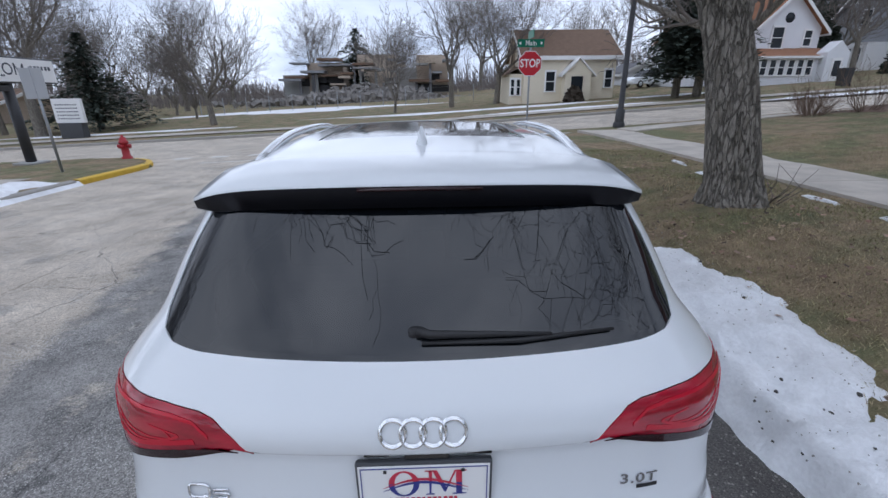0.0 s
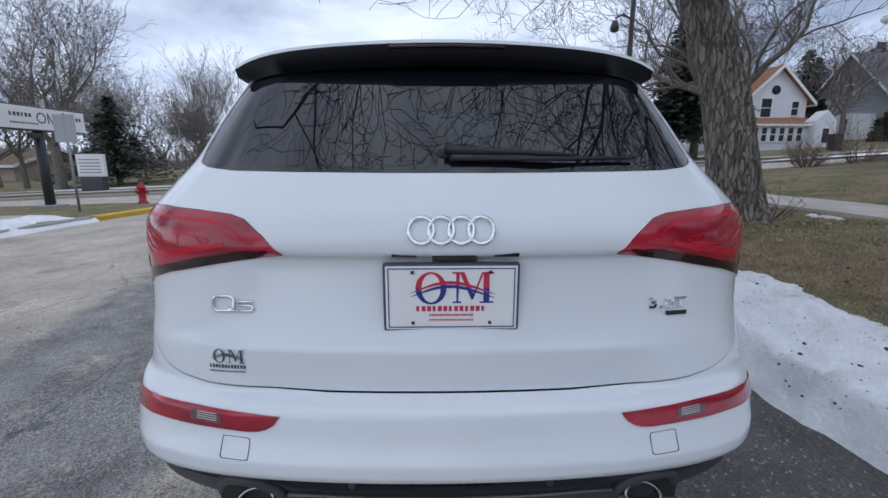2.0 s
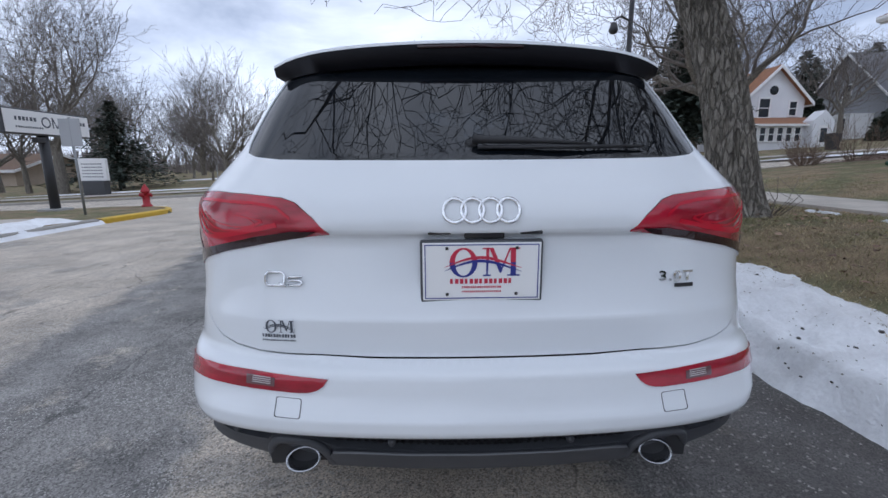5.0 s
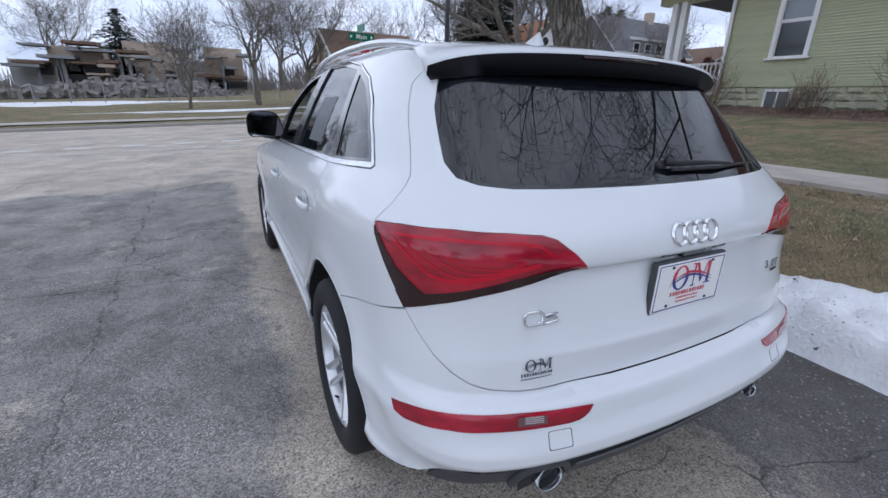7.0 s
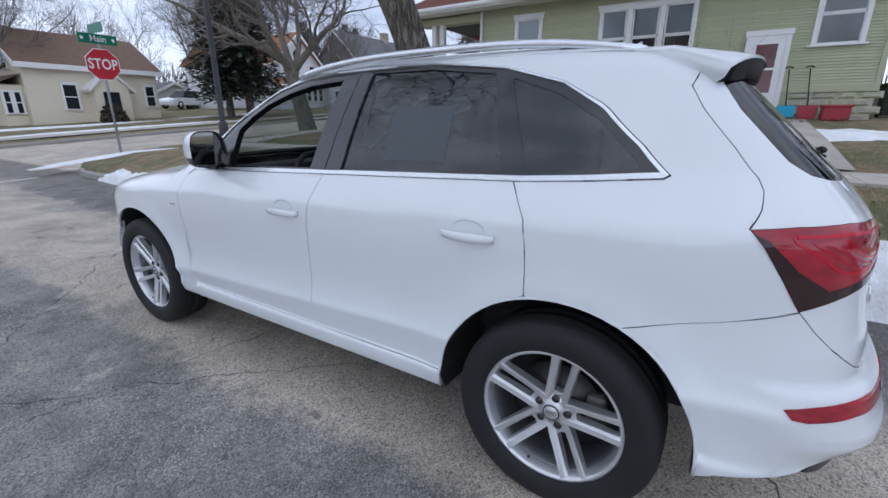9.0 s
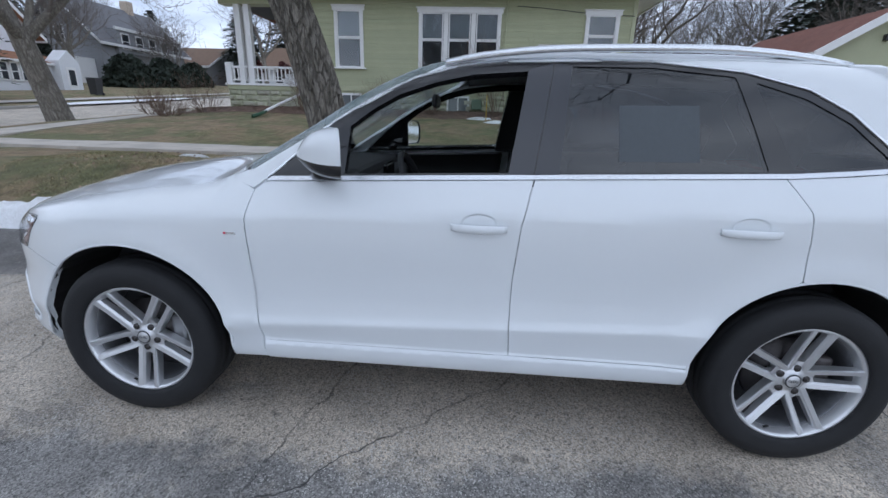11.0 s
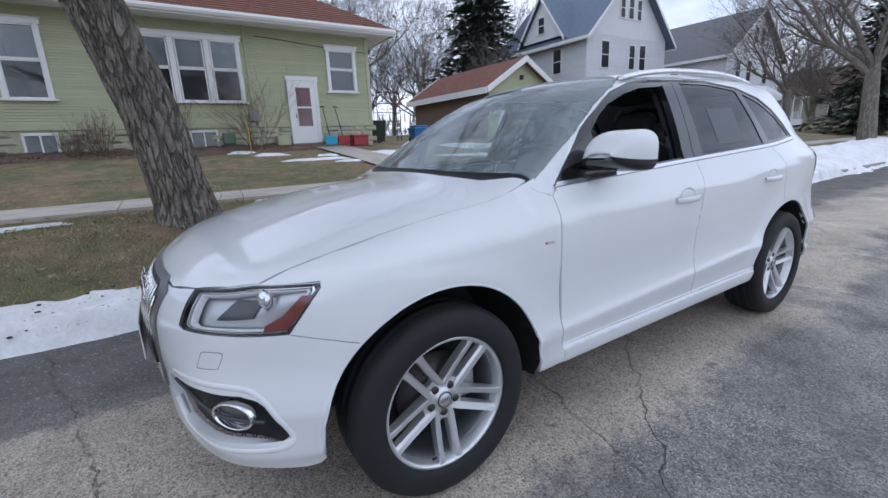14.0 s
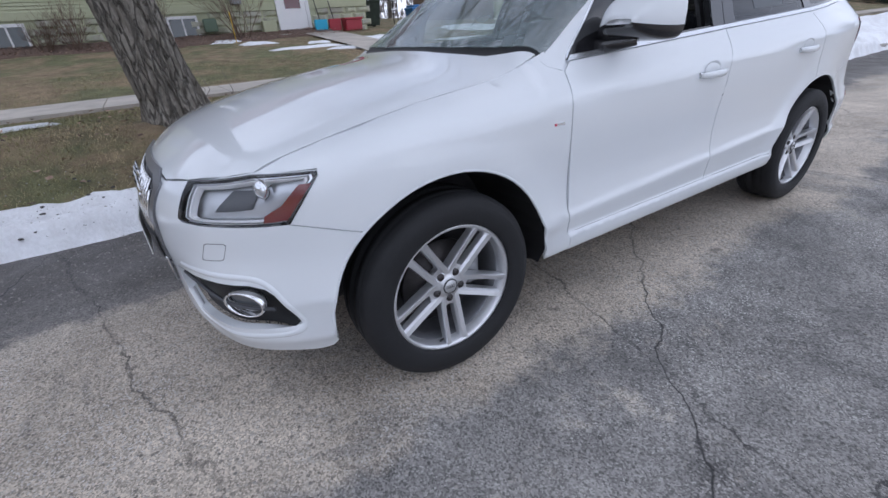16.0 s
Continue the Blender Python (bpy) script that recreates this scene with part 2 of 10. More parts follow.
def road_mat():
    """Worn concrete with dark asphalt overlay, sealed and open cracks, pale grit and stains."""
    m = bpy.data.materials.new("worn_road")
    m.use_nodes = True
    n, l = m.node_tree.nodes, m.node_tree.links
    p = n["Principled BSDF"]
    tc = n.new("ShaderNodeTexCoord")

    def noise_at(scale, detail=4, rough=0.6, dist=0.0):
        t = n.new("ShaderNodeTexNoise")
        t.inputs["Scale"].default_value, t.inputs["Detail"].default_value = scale, detail
        t.inputs["Roughness"].default_value, t.inputs["Distortion"].default_value = rough, dist
        l.new(tc.outputs["Object"], t.inputs["Vector"])
        return t.outputs["Fac"]

    def rng(v, a, b, lo=0.0, hi=1.0):
        t = n.new("ShaderNodeMapRange")
        for k, x in (("From Min", a), ("From Max", b), ("To Min", lo), ("To Max", hi)):
            t.inputs[k].default_value = x
        l.new(v, t.inputs["Value"])
        return t.outputs[0]

    def mth(op, a, b):
        t = n.new("ShaderNodeMath")
        t.operation = op
        for i, v in enumerate((a, b)):
            if isinstance(v, (int, float)):
                t.inputs[i].default_value = v
            else:
                l.new(v, t.inputs[i])
        return t.outputs[0]

    def mixc(f, a, b):
        t = n.new("ShaderNodeMix")
        t.data_type = "RGBA"
        l.new(f, t.inputs["Factor"])
        for k, v in (("A", a), ("B", b)):
            if isinstance(v, tuple):
                t.inputs[k].default_value = (*v, 1)
            else:
                l.new(v, t.inputs[k])
        return t.outputs["Result"]

    sep = n.new("ShaderNodeSeparateXYZ")
    l.new(tc.outputs["Object"], sep.inputs[0])
    x, y = sep.outputs["X"], sep.outputs["Y"]
    wob = mth("MULTIPLY", mth("SUBTRACT", noise_at(0.9, 7, 0.72), 0.5), 2.0)
    fray = mth("MULTIPLY", mth("SUBTRACT", noise_at(6.0, 6, 0.75), 0.5), 0.55)
    xe, ye = mth("ADD", x, mth("MULTIPLY", mth("ADD", wob, fray), 0.45)), mth("ADD", y, mth("MULTIPLY", mth("ADD", wob, fray), 1.1))
    # asphalt overlay beside the car, with frayed edges; its far side slants
    mid = mth("MULTIPLY", rng(xe, -1.02, -1.14), rng(mth("ADD", xe, mth("MULTIPLY", ye, 0.22)), -2.62, -2.40))
    mid = mth("MULTIPLY", mid, mth("MULTIPLY", rng(ye, 7.6, 7.35), rng(ye, -1.3, -0.9)))
    # older overlay along the gutter
    gut = rng(mth("ADD", x, mth("MULTIPLY", mth("ADD", wob, fray), 0.55)), 0.50, 0.62)
    gut = mth("MULTIPLY", gut, rng(y, 13.0, 12.0))
    over = mth("MAXIMUM", mid, gut)
    # thinner smears and a longer streak where the overlay has worn through
    patches = rng(noise_at(0.50, 6, 0.65, 0.6), 0.555, 0.60)
    streak = mth("MULTIPLY", rng(noise_at(1.3, 5, 0.7), 0.47, 0.56), mth("MULTIPLY", rng(xe, -0.55, -0.75), rng(xe, -1.75, -1.45)))
    streak = mth("MULTIPLY", streak, rng(y, -0.5, -1.5))
    over = mth("MAXIMUM", over, mth("MULTIPLY", mth("MAXIMUM", mth("MULTIPLY", patches, 0.55), streak), rng(y, 12.5, 11.5)))
    worn = rng(noise_at(1.9, 8, 0.75), 0.56, 0.66)
    over = mth("SUBTRACT", over, mth("MULTIPLY", worn, mth("MULTIPLY", over, 0.72)))
    conc = mixc(rng(noise_at(1.1, 6, 0.7), 0.36, 0.64), (0.355, 0.31, 0.255), (0.57, 0.505, 0.42))
    conc = mixc(mth("MULTIPLY", rng(noise_at(0.7, 7, 0.75, 0.5), 0.54, 0.66), 0.55), conc, (0.25, 0.232, 0.208))
    asph = mixc(rng(noise_at(1.7, 7, 0.7), 0.36, 0.64), (0.128, 0.124, 0.120), (0.295, 0.283, 0.268))
    col = mixc(over, conc, asph)
    # damp gutter below the melting snow
    damp = mth("MULTIPLY", rng(mth("ADD", x, mth("MULTIPLY", mth("ADD", wob, fray), 0.5)), 0.10, 1.15), rng(x, 2.2, 2.0))
    col = mixc(mth("MULTIPLY", damp, 0.80), col, (0.052, 0.045, 0.040))
    # aggregate
    vor = n.new("ShaderNodeTexVoronoi")
    vor.inputs["Scale"].default_value = 175
    l.new(tc.outputs["Object"], vor.inputs["Vector"])
    agg = n.new("ShaderNodeSeparateColor")
    l.new(vor.outputs["Color"], agg.inputs[0])
    tone = n.new("ShaderNodeVectorMath")
    tone.operation = "SCALE"
    l.new(col, tone.inputs[0]), l.new(rng(agg.outputs[0], 0, 1, 0.5, 1.55), tone.inputs["Scale"])
    grit = mth("MULTIPLY", rng(agg.outputs[1], 0.88, 0.92), mth("MULTIPLY", rng(noise_at(1.4, 5), 0.40, 0.60), rng(damp, 0.15, 0.7, 1.0, 0.18)))
    col = mixc(mth("MULTIPLY", grit, 0.9), tone.outputs[0], (0.62, 0.60, 0.57))
    big = n.new("ShaderNodeTexVoronoi")
    big.inputs["Scale"].default_value = 62
    l.new(tc.outputs["Object"], big.inputs["Vector"])
    bigc = n.new("ShaderNodeSeparateColor")
    l.new(big.outputs["Color"], bigc.inputs[0])
    stones = mth("MULTIPLY", rng(bigc.outputs[0], 0.90, 0.93), rng(big.outputs["Distance"], 0.55, 0.35))
    col = mixc(mth("MULTIPLY", stones, 0.6), col, (0.40, 0.375, 0.34))
    pits = mth("MULTIPLY", rng(bigc.outputs[1], 0.86, 0.90), rng(big.outputs["Distance"], 0.5, 0.3))
    col = mixc(mth("MULTIPLY", pits, 0.6), col, (0.05, 0.048, 0.046))
    # stains
    st = rng(noise_at(4.2, 3, 0.5), 0.69, 0.73)
    col = mixc(mth("MULTIPLY", st, 0.5), col, (0.03, 0.031, 0.034))
    # cracks
    warp = n.new("ShaderNodeTexNoise")
    warp.inputs["Scale"].default_value, warp.inputs["Detail"].default_value = 2.5, 6
    l.new(tc.outputs["Object"], warp.inputs["Vector"])
    wv = n.new("ShaderNodeVectorMath")
    wv.operation = "MULTIPLY_ADD"
    wv.inputs[1].default_value = (0.35, 0.35, 0)
    l.new(warp.outputs["Color"], wv.inputs[0]), l.new(tc.outputs["Object"], wv.inputs[2])
    v2 = n.new("ShaderNodeTexVoronoi")
    v2.feature, v2.voronoi_dimensions = "DISTANCE_TO_EDGE", "2D"
    v2.inputs["Scale"].default_value = 0.30
    l.new(wv.outputs[0], v2.inputs["Vector"])
    crack = rng(v2.outputs["Distance"], 0.0005, 0.0022, 1, 0)
    crack = mth("MULTIPLY", crack, rng(noise_at(0.8, 3), 0.35, 0.5))
    # long cracks: across the lane at three joints, and along it
    cw = mth("MULTIPLY", mth("SUBTRACT", noise_at(1.8, 8, 0.75), 0.5), 0.30)
    fine_w = rng(noise_at(5, 3), 0.35, 0.65, 0.3, 1.0)

    def long_crack(off, a, b):
        d = n.new("ShaderNodeMath")
        d.operation = "ABSOLUTE"
        l.new(mth("ADD", off, cw), d.inputs[0])
        band = mth("MULTIPLY", rng(a[0], a[1], a[2]), rng(b[0], b[1], b[2]))
        return mth("MULTIPLY", mth("MULTIPLY", rng(d.outputs[0], 0.0035, 0.010, 1, 0), fine_w), band)

    for off in (mth("SUBTRACT", mth("ADD", y, mth("MULTIPLY", x, 0.20)), 2.83), mth("SUBTRACT", mth("SUBTRACT", y, mth("MULTIPLY", x, 0.25)), 4.90), mth("ADD", mth("ADD", y, mth("MULTIPLY", x, 0.05)), 1.7), mth("SUBTRACT", y, 8.9)):
        crack = mth("MAXIMUM", crack, long_crack(off, (x, -4.5, -4.0), (x, 1.8, 1.6)))
    crack = mth("MAXIMUM", crack, long_crack(mth("ADD", mth("ADD", x, mth("MULTIPLY", y, 0.02)), 2.02), (y, -1.5, -1.0), (y, 9.5, 8.5)))
    crack = mth("MAXIMUM", crack, long_crack(mth("ADD", mth("ADD", x, mth("MULTIPLY", y, -0.05)), 4.6), (y, -6, -5), (y, 9.5, 8.5)))
    col = mixc(mth("MULTIPLY", crack, 0.85), col, (0.022, 0.022, 0.024))
    l.new(col, p.inputs["Base Color"])
    l.new(mth("SUBTRACT", rng(noise_at(3, 4), 0.3, 0.7, 0.66, 0.92), mth("MULTIPLY", damp, 0.28)), p.inputs["Roughness"])
    bp = n.new("ShaderNodeBump")
    bp.inputs["Strength"].default_value, bp.inputs["Distance"].default_value = 0.42, 0.005
    hgt = mth("SUBTRACT", mth("ADD", agg.outputs[2], mth("MULTIPLY", noise_at(70, 3), 1.5)), mth("MULTIPLY", crack, 3.0))
    l.new(hgt, bp.inputs["Height"]), l.new(bp.outputs[0], p.inputs["Normal"])
    return m


ROAD = road_mat()
GRASS = mat("winter_grass", (0.275, 0.205, 0.125), rough=0.95, vary=0.5, scale=5, grain=90, bump=0.9, second=(0.165, 0.165, 0.08), mixscale=0.9, deep=0.03)
BLADES = mat("grass_blades", (0.42, 0.335, 0.205), rough=0.8, island=0.55, vary=0.3, scale=3, grain=40, bump=0.0, second=(0.24, 0.23, 0.11), mixscale=1.3)
def snow_mat():
    """Old snow: grainy, greyed in places, with specks of dirt."""
    m = mat("old_snow", (0.86, 0.875, 0.90), rough=0.65, vary=0.10, scale=6, grain=45, bump=0.9, second=(0.76, 0.765, 0.78), mixscale=2.5)
    n, l = m.node_tree.nodes, m.node_tree.links
    p = n["Principled BSDF"]
    old = p.inputs["Base Color"].links[0].from_socket
    tc, vo, nz, r1, r2, mu, mx = (n.new("ShaderNode" + k) for k in ("TexCoord", "TexVoronoi", "TexNoise", "MapRange", "MapRange", "Math", "Mix"))
    vo.inputs["Scale"].default_value, nz.inputs["Scale"].default_value = 26, 1.6
    l.new(tc.outputs["Object"], vo.inputs["Vector"]), l.new(tc.outputs["Object"], nz.inputs["Vector"])
    r1.inputs["From Min"].default_value, r1.inputs["From Max"].default_value = 0.22, 0.12
    r2.inputs["From Min"].default_value, r2.inputs["From Max"].default_value = 0.56, 0.72
    l.new(vo.outputs["Distance"], r1.inputs["Value"]), l.new(nz.outputs["Fac"], r2.inputs["Value"])
    mu.operation = "MULTIPLY"
    l.new(r1.outputs[0], mu.inputs[0]), l.new(r2.outputs[0], mu.inputs[1])
    mx.data_type = "RGBA"
    mx.inputs["B"].default_value = (0.10, 0.085, 0.07, 1)
    l.new(mu.outputs[0], mx.inputs["Factor"]), l.new(old, mx.inputs["A"]), l.new(mx.outputs["Result"], p.inputs["Base Color"])
    return m


SNOW = snow_mat()
SLAB = mat("pavement_concrete", (0.50, 0.455, 0.40), rough=0.85, vary=0.14, scale=3, grain=130, bump=0.25, second=(0.41, 0.375, 0.33), mixscale=1.4, obj_random=0.08)
KERB = mat("kerb_concrete", (0.33, 0.315, 0.29), rough=0.85, vary=0.2, scale=4, grain=120, bump=0.3)
YELLOW = mat("yellow_kerb_paint", (0.62, 0.40, 0.03), rough=0.6, vary=0.15, bump=0.15)
def bark_mat():
    """Grey bark with long interlaced plates and dark furrows."""
    m = mat("maple_bark", (0.33, 0.302, 0.26), rough=0.9, vary=0.35, scale=7, grain=32, bump=0.6, second=(0.17, 0.152, 0.125), mixscale=7.0, stretch=(2.2, 2.2, 0.6), deep=0.02)
    n, l = m.node_tree.nodes, m.node_tree.links
    p = n["Principled BSDF"]
    old = p.inputs["Base Color"].links[0].from_socket
    tc, mp, nz, ad, vo, r1, mx, bp = (n.new("ShaderNode" + k) for k in ("TexCoord", "Mapping", "TexNoise", "VectorMath", "TexVoronoi", "MapRange", "Mix", "Bump"))
    mp.inputs["Scale"].default_value = (17, 17, 3.4)
    nz.inputs["Scale"].default_value, nz.inputs["Detail"].default_value = 1.1, 5
    ad.operation = "MULTIPLY_ADD"
    ad.inputs[1].default_value = (1.5, 1.5, 1.5)
    vo.feature = "DISTANCE_TO_EDGE"
    vo.inputs["Scale"].default_value = 1.0
    l.new(tc.outputs["Object"], mp.inputs["Vector"]), l.new(mp.outputs[0], nz.inputs["Vector"])
    l.new(nz.outputs["Color"], ad.inputs[0]), l.new(mp.outputs[0], ad.inputs[2]), l.new(ad.outputs[0], vo.inputs["Vector"])
    r1.inputs["From Min"].default_value, r1.inputs["From Max"].default_value = 0.0, 0.12
    l.new(vo.outputs["Distance"], r1.inputs["Value"])
    mx.data_type = "RGBA"
    mx.inputs["A"].default_value = (0.15, 0.135, 0.115, 1)
    l.new(r1.outputs[0], mx.inputs["Factor"]), l.new(old, mx.inputs["B"]), l.new(mx.outputs["Result"], p.inputs["Base Color"])
    bp.inputs["Strength"].default_value, bp.inputs["Distance"].default_value = 0.9, 0.03
    l.new(r1.outputs[0], bp.inputs["Height"])
    l.new(p.inputs["Normal"].links[0].from_socket, bp.inputs["Normal"]), l.new(bp.outputs[0], p.inputs["Normal"])
    return m


BARK = bark_mat()
TWIG = mat("twigs", (0.17, 0.15, 0.135), rough=0.9, vary=0.25, bump=0.0)
SIDING = mat("green_siding", (0.44, 0.455, 0.30), rough=0.6, vary=0.08, scale=1.5, grain=30, bump=0.05, obj_random=0.05)
WHITE_TRIM = mat("white_trim_paint", (0.78, 0.78, 0.78), rough=0.5, vary=0.05, scale=3, bump=0.03)
WHITE_SIDING = mat("white_siding", (0.70, 0.71, 0.74), rough=0.6, vary=0.06, scale=1.5, bump=0.05, obj_random=0.04)
STONE = mat("painted_rock_face", (0.42, 0.43, 0.31), rough=0.85, vary=0.2, scale=6, grain=30, bump=0.8, obj_random=0.12, second=(0.42, 0.41, 0.34), mixscale=2)
DARK_PANE = plain("dark_window", (0.02, 0.024, 0.03), rough=0.08, spec=0.25)
CURTAIN = mat("net_curtain", (0.27, 0.28, 0.29), rough=0.8, vary=0.2, scale=4, stretch=(1, 6, 0.5))
SHINGLE_RED = mat("red_brown_shingles", (0.16, 0.065, 0.045), rough=0.9, vary=0.3, scale=3, grain=50, bump=0.5)
SHINGLE_BROWN = mat("brown_shingles", (0.17, 0.11, 0.075), rough=0.9, vary=0.2, scale=3, grain=30, bump=0.4)
SHINGLE_ORANGE = mat("orange_brown_shingles", (0.27, 0.13, 0.07), rough=0.9, vary=0.2, scale=3, grain=30, bump=0.4)
SHINGLE_BLUE = mat("blue_grey_roof", (0.12, 0.16, 0.22), rough=0.7, vary=0.2, scale=3, grain=30, bump=0.3)
SHINGLE_GREY = mat("grey_shingles", (0.15, 0.15, 0.16), rough=0.9, vary=0.2, scale=3, grain=30, bump=0.4)
CREAM = mat("cream_siding", (0.72, 0.655, 0.52), rough=0.7, vary=0.06, scale=2, stretch=(1, 1, 6))
GREY_SIDING = mat("grey_siding", (0.27, 0.275, 0.29), rough=0.8, vary=0.12, scale=2, stretch=(1, 1, 6))
BEIGE_SIDING = mat("beige_siding", (0.45, 0.42, 0.37), rough=0.8, vary=0.1, scale=2, stretch=(1, 1, 6))
BROWN_WOOD = mat("weathered_wood", (0.17, 0.12, 0.09), rough=0.9, vary=0.25, scale=3, stretch=(6, 6, 1))
MULCH = mat("leaf_mulch", (0.15, 0.10, 0.078), rough=0.95, vary=0.5, scale=10, grain=70, bump=1.0)
NEEDLES = mat("dark_needles", (0.050, 0.066, 0.052), rough=0.8, vary=0.4, scale=3, grain=20, bump=0.0)
HEDGE = mat("dark_hedge", (0.025, 0.035, 0.025), rough=0.85, vary=0.4, scale=4, grain=20, bump=0.0)
RUBBLE = mat("rubble", (0.33, 0.31, 0.29), rough=0.95, vary=0.4, scale=2, grain=8, bump=0.3, obj_random=0.3)
BRICK_TAN = mat("tan_brick", (0.47, 0.39, 0.31), rough=0.9, vary=0.15, scale=1, grain=8)
CONCRETE = mat("raw_concrete", (0.35, 0.35, 0.34), rough=0.9, vary=0.2, scale=1, grain=8)
SIGN_RED = plain("sign_red", (0.50, 0.015, 0.03), rough=0.35)
SIGN_GREEN = plain("sign_green", (0.0, 0.16, 0.09), rough=0.35)
SIGN_WHITE = plain("sign_white", (0.8, 0.8, 0.8), rough=0.4)
SIGN_BACK = plain("bare_aluminium", (0.42, 0.43, 0.45), rough=0.45, metal=0.5)
POST = mat("galvanised_post", (0.30, 0.31, 0.32), rough=0.5, metal=0.5)
POLE_BLACK = mat("dark_pole_paint", (0.03, 0.03, 0.033), rough=0.5)
HYDRANT = mat("hydrant_red", (0.38, 0.02, 0.03), rough=0.5, vary=0.15)
BLUE_PLASTIC = plain("blue_plastic", (0.03, 0.16, 0.42), rough=0.4)
CYAN_PLASTIC = plain("light_blue_plastic", (0.02, 0.35, 0.55), rough=0.4)
RED_PLASTIC = plain("red_plastic", (0.32, 0.02, 0.035), rough=0.45)
CROSSWALK = mat("road_marking", (0.62, 0.62, 0.60), rough=0.8, vary=0.25, scale=6, bump=0.05)


# ---- mesh helpers ----
def mesh_of(verts, faces, smooth=False):
    me = bpy.data.meshes.new("mesh")
    me.from_pydata([tuple(v) for v in verts], [], [tuple(f) for f in faces])
    if smooth:
        me.polygons.foreach_set("use_smooth", [True] * len(me.polygons))
    me.update()
    return me


def part(name, data, material, parent=None, label=""):
    """Links a bmesh or mesh as ONE object, under parent where one is given."""
    if isinstance(data, bmesh.types.BMesh):
        me = bpy.data.meshes.new(name)
        data.to_mesh(me)
        data.free()
        data = me
    if material and not data.materials:
        data.materials.append(material)
    ob = new(name, data)
    ob.parent = parent
    if label:
        ob["label"] = label
    return ob


def thing(name, label, category, group="", at=(0, 0, 0), kind=""):
    ob = new(name)
    ob.location = at
    ob.empty_display_size = 0.1
    return tagged(ob, label, category, group, kind)


def bm_box(x0, x1, y0, y1, z0, z1, bevel=0.0, bm=None, segs=2):
    own = bm or bmesh.new()
    r = bmesh.ops.create_cube(own, size=1.0)
    bmesh.ops.scale(own, vec=(x1 - x0, y1 - y0, z1 - z0), verts=r["verts"])
    bmesh.ops.translate(own, vec=((x0 + x1) / 2, (y0 + y1) / 2, (z0 + z1) / 2), verts=r["verts"])
    if bevel:
        edges = list({e for v in r["verts"] for e in v.link_edges})
        bmesh.ops.bevel(own, geom=edges, offset=bevel, segments=segs, affect="EDGES", profile=0.5)
    return own


def lathe(profile, n=48, axis="x", smooth=True):
    """Revolves (radius, along) pairs about an axis."""
    vs, fs = [], []
    for i in range(n):
        a = 2 * math.pi * i / n
        for r, t in profile:
            c, s = r * math.cos(a), r * math.sin(a)
            vs.append((t, c, s) if axis == "x" else (c, t, s) if axis == "y" else (c, s, t))
    k = len(profile)
    for i in range(n):
        j = (i + 1) % n
        for q in range(k - 1):
            f = (i * k + q, i * k + q + 1, j * k + q + 1, j * k + q)
            fs.append(f if axis != "y" else f[::-1])
    return mesh_of(vs, fs, smooth)


def tube(points, radii, sides=8, verts=None, faces=None, cap=True):
    """A tapered tube along points, appended to verts and faces."""
    verts = [] if verts is None else verts
    faces = [] if faces is None else faces
    base, prev = len(verts), None
    pts = [Vector(p) for p in points]
    for i, p in enumerate(pts):
        d = (pts[min(i + 1, len(pts) - 1)] - pts[max(i - 1, 0)]).normalized()
        u = d.orthogonal().normalized() if prev is None else (prev - d * prev.dot(d)).normalized()
        prev = u
        w = d.cross(u)
        for s in range(sides):
            a = 2 * math.pi * s / sides
            verts.append(tuple(p + (u * math.cos(a) + w * math.sin(a)) * radii[i]))
    for i in range(len(pts) - 1):
        for s in range(sides):
            t = (s + 1) % sides
            o = base + i * sides
            faces.append((o + s, o + t, o + sides + t, o + sides + s))
    if cap:
        faces.append(tuple(base + s for s in reversed(range(sides))))
        faces.append(tuple(base + (len(pts) - 1) * sides + s for s in range(sides)))
    return verts, faces


def tube_part(name, points, radii, material, parent=None, sides=8, label=""):
    v, f = tube(points, radii if isinstance(radii, (list, tuple)) else [radii] * len(points), sides)
    return part(name, mesh_of(v, f, True), material, parent, label)


def text_mesh(words, size, depth=0.001, bold=0.0, spacing=1.0):
    cu = bpy.data.curves.new("writing", "FONT")
    cu.body, cu.size, cu.extrude, cu.offset = words, size, depth, bold
    cu.align_x, cu.align_y, cu.space_character = "CENTER", "CENTER", spacing
    ob = bpy.data.objects.new("writing", cu)
    scene.collection.objects.link(ob)
    me = bpy.data.meshes.new_from_object(ob.evaluated_get(bpy.context.evaluated_depsgraph_get()))
    bpy.data.objects.remove(ob)
    return me


def interp(v, xs, ys):
    return float(np.interp(v, xs, ys))


# ---- ground, roads ----
def smooth01(v, a, b):
    t = min(1.0, max(0.0, (v - a) / (b - a)))
    return t * t * (3 - 2 * t)


def main_level(x):
    return -0.05 + (0.04 * max(x, -40) if x < 0 else 0.06 * min(x, 60))


def road_level(x, y):
    """Height of the road surface: the side street runs into the main street past y = 13."""
    side = 0.0 if x > -1 else 0.035 * (x + 1)
    back = 0.0
    return side * (1 - smooth01(y, 8, 18)) + (main_level(x) + 0.03 * max(0, y - 24) * 0.0) * smooth01(y, 8, 18) + back


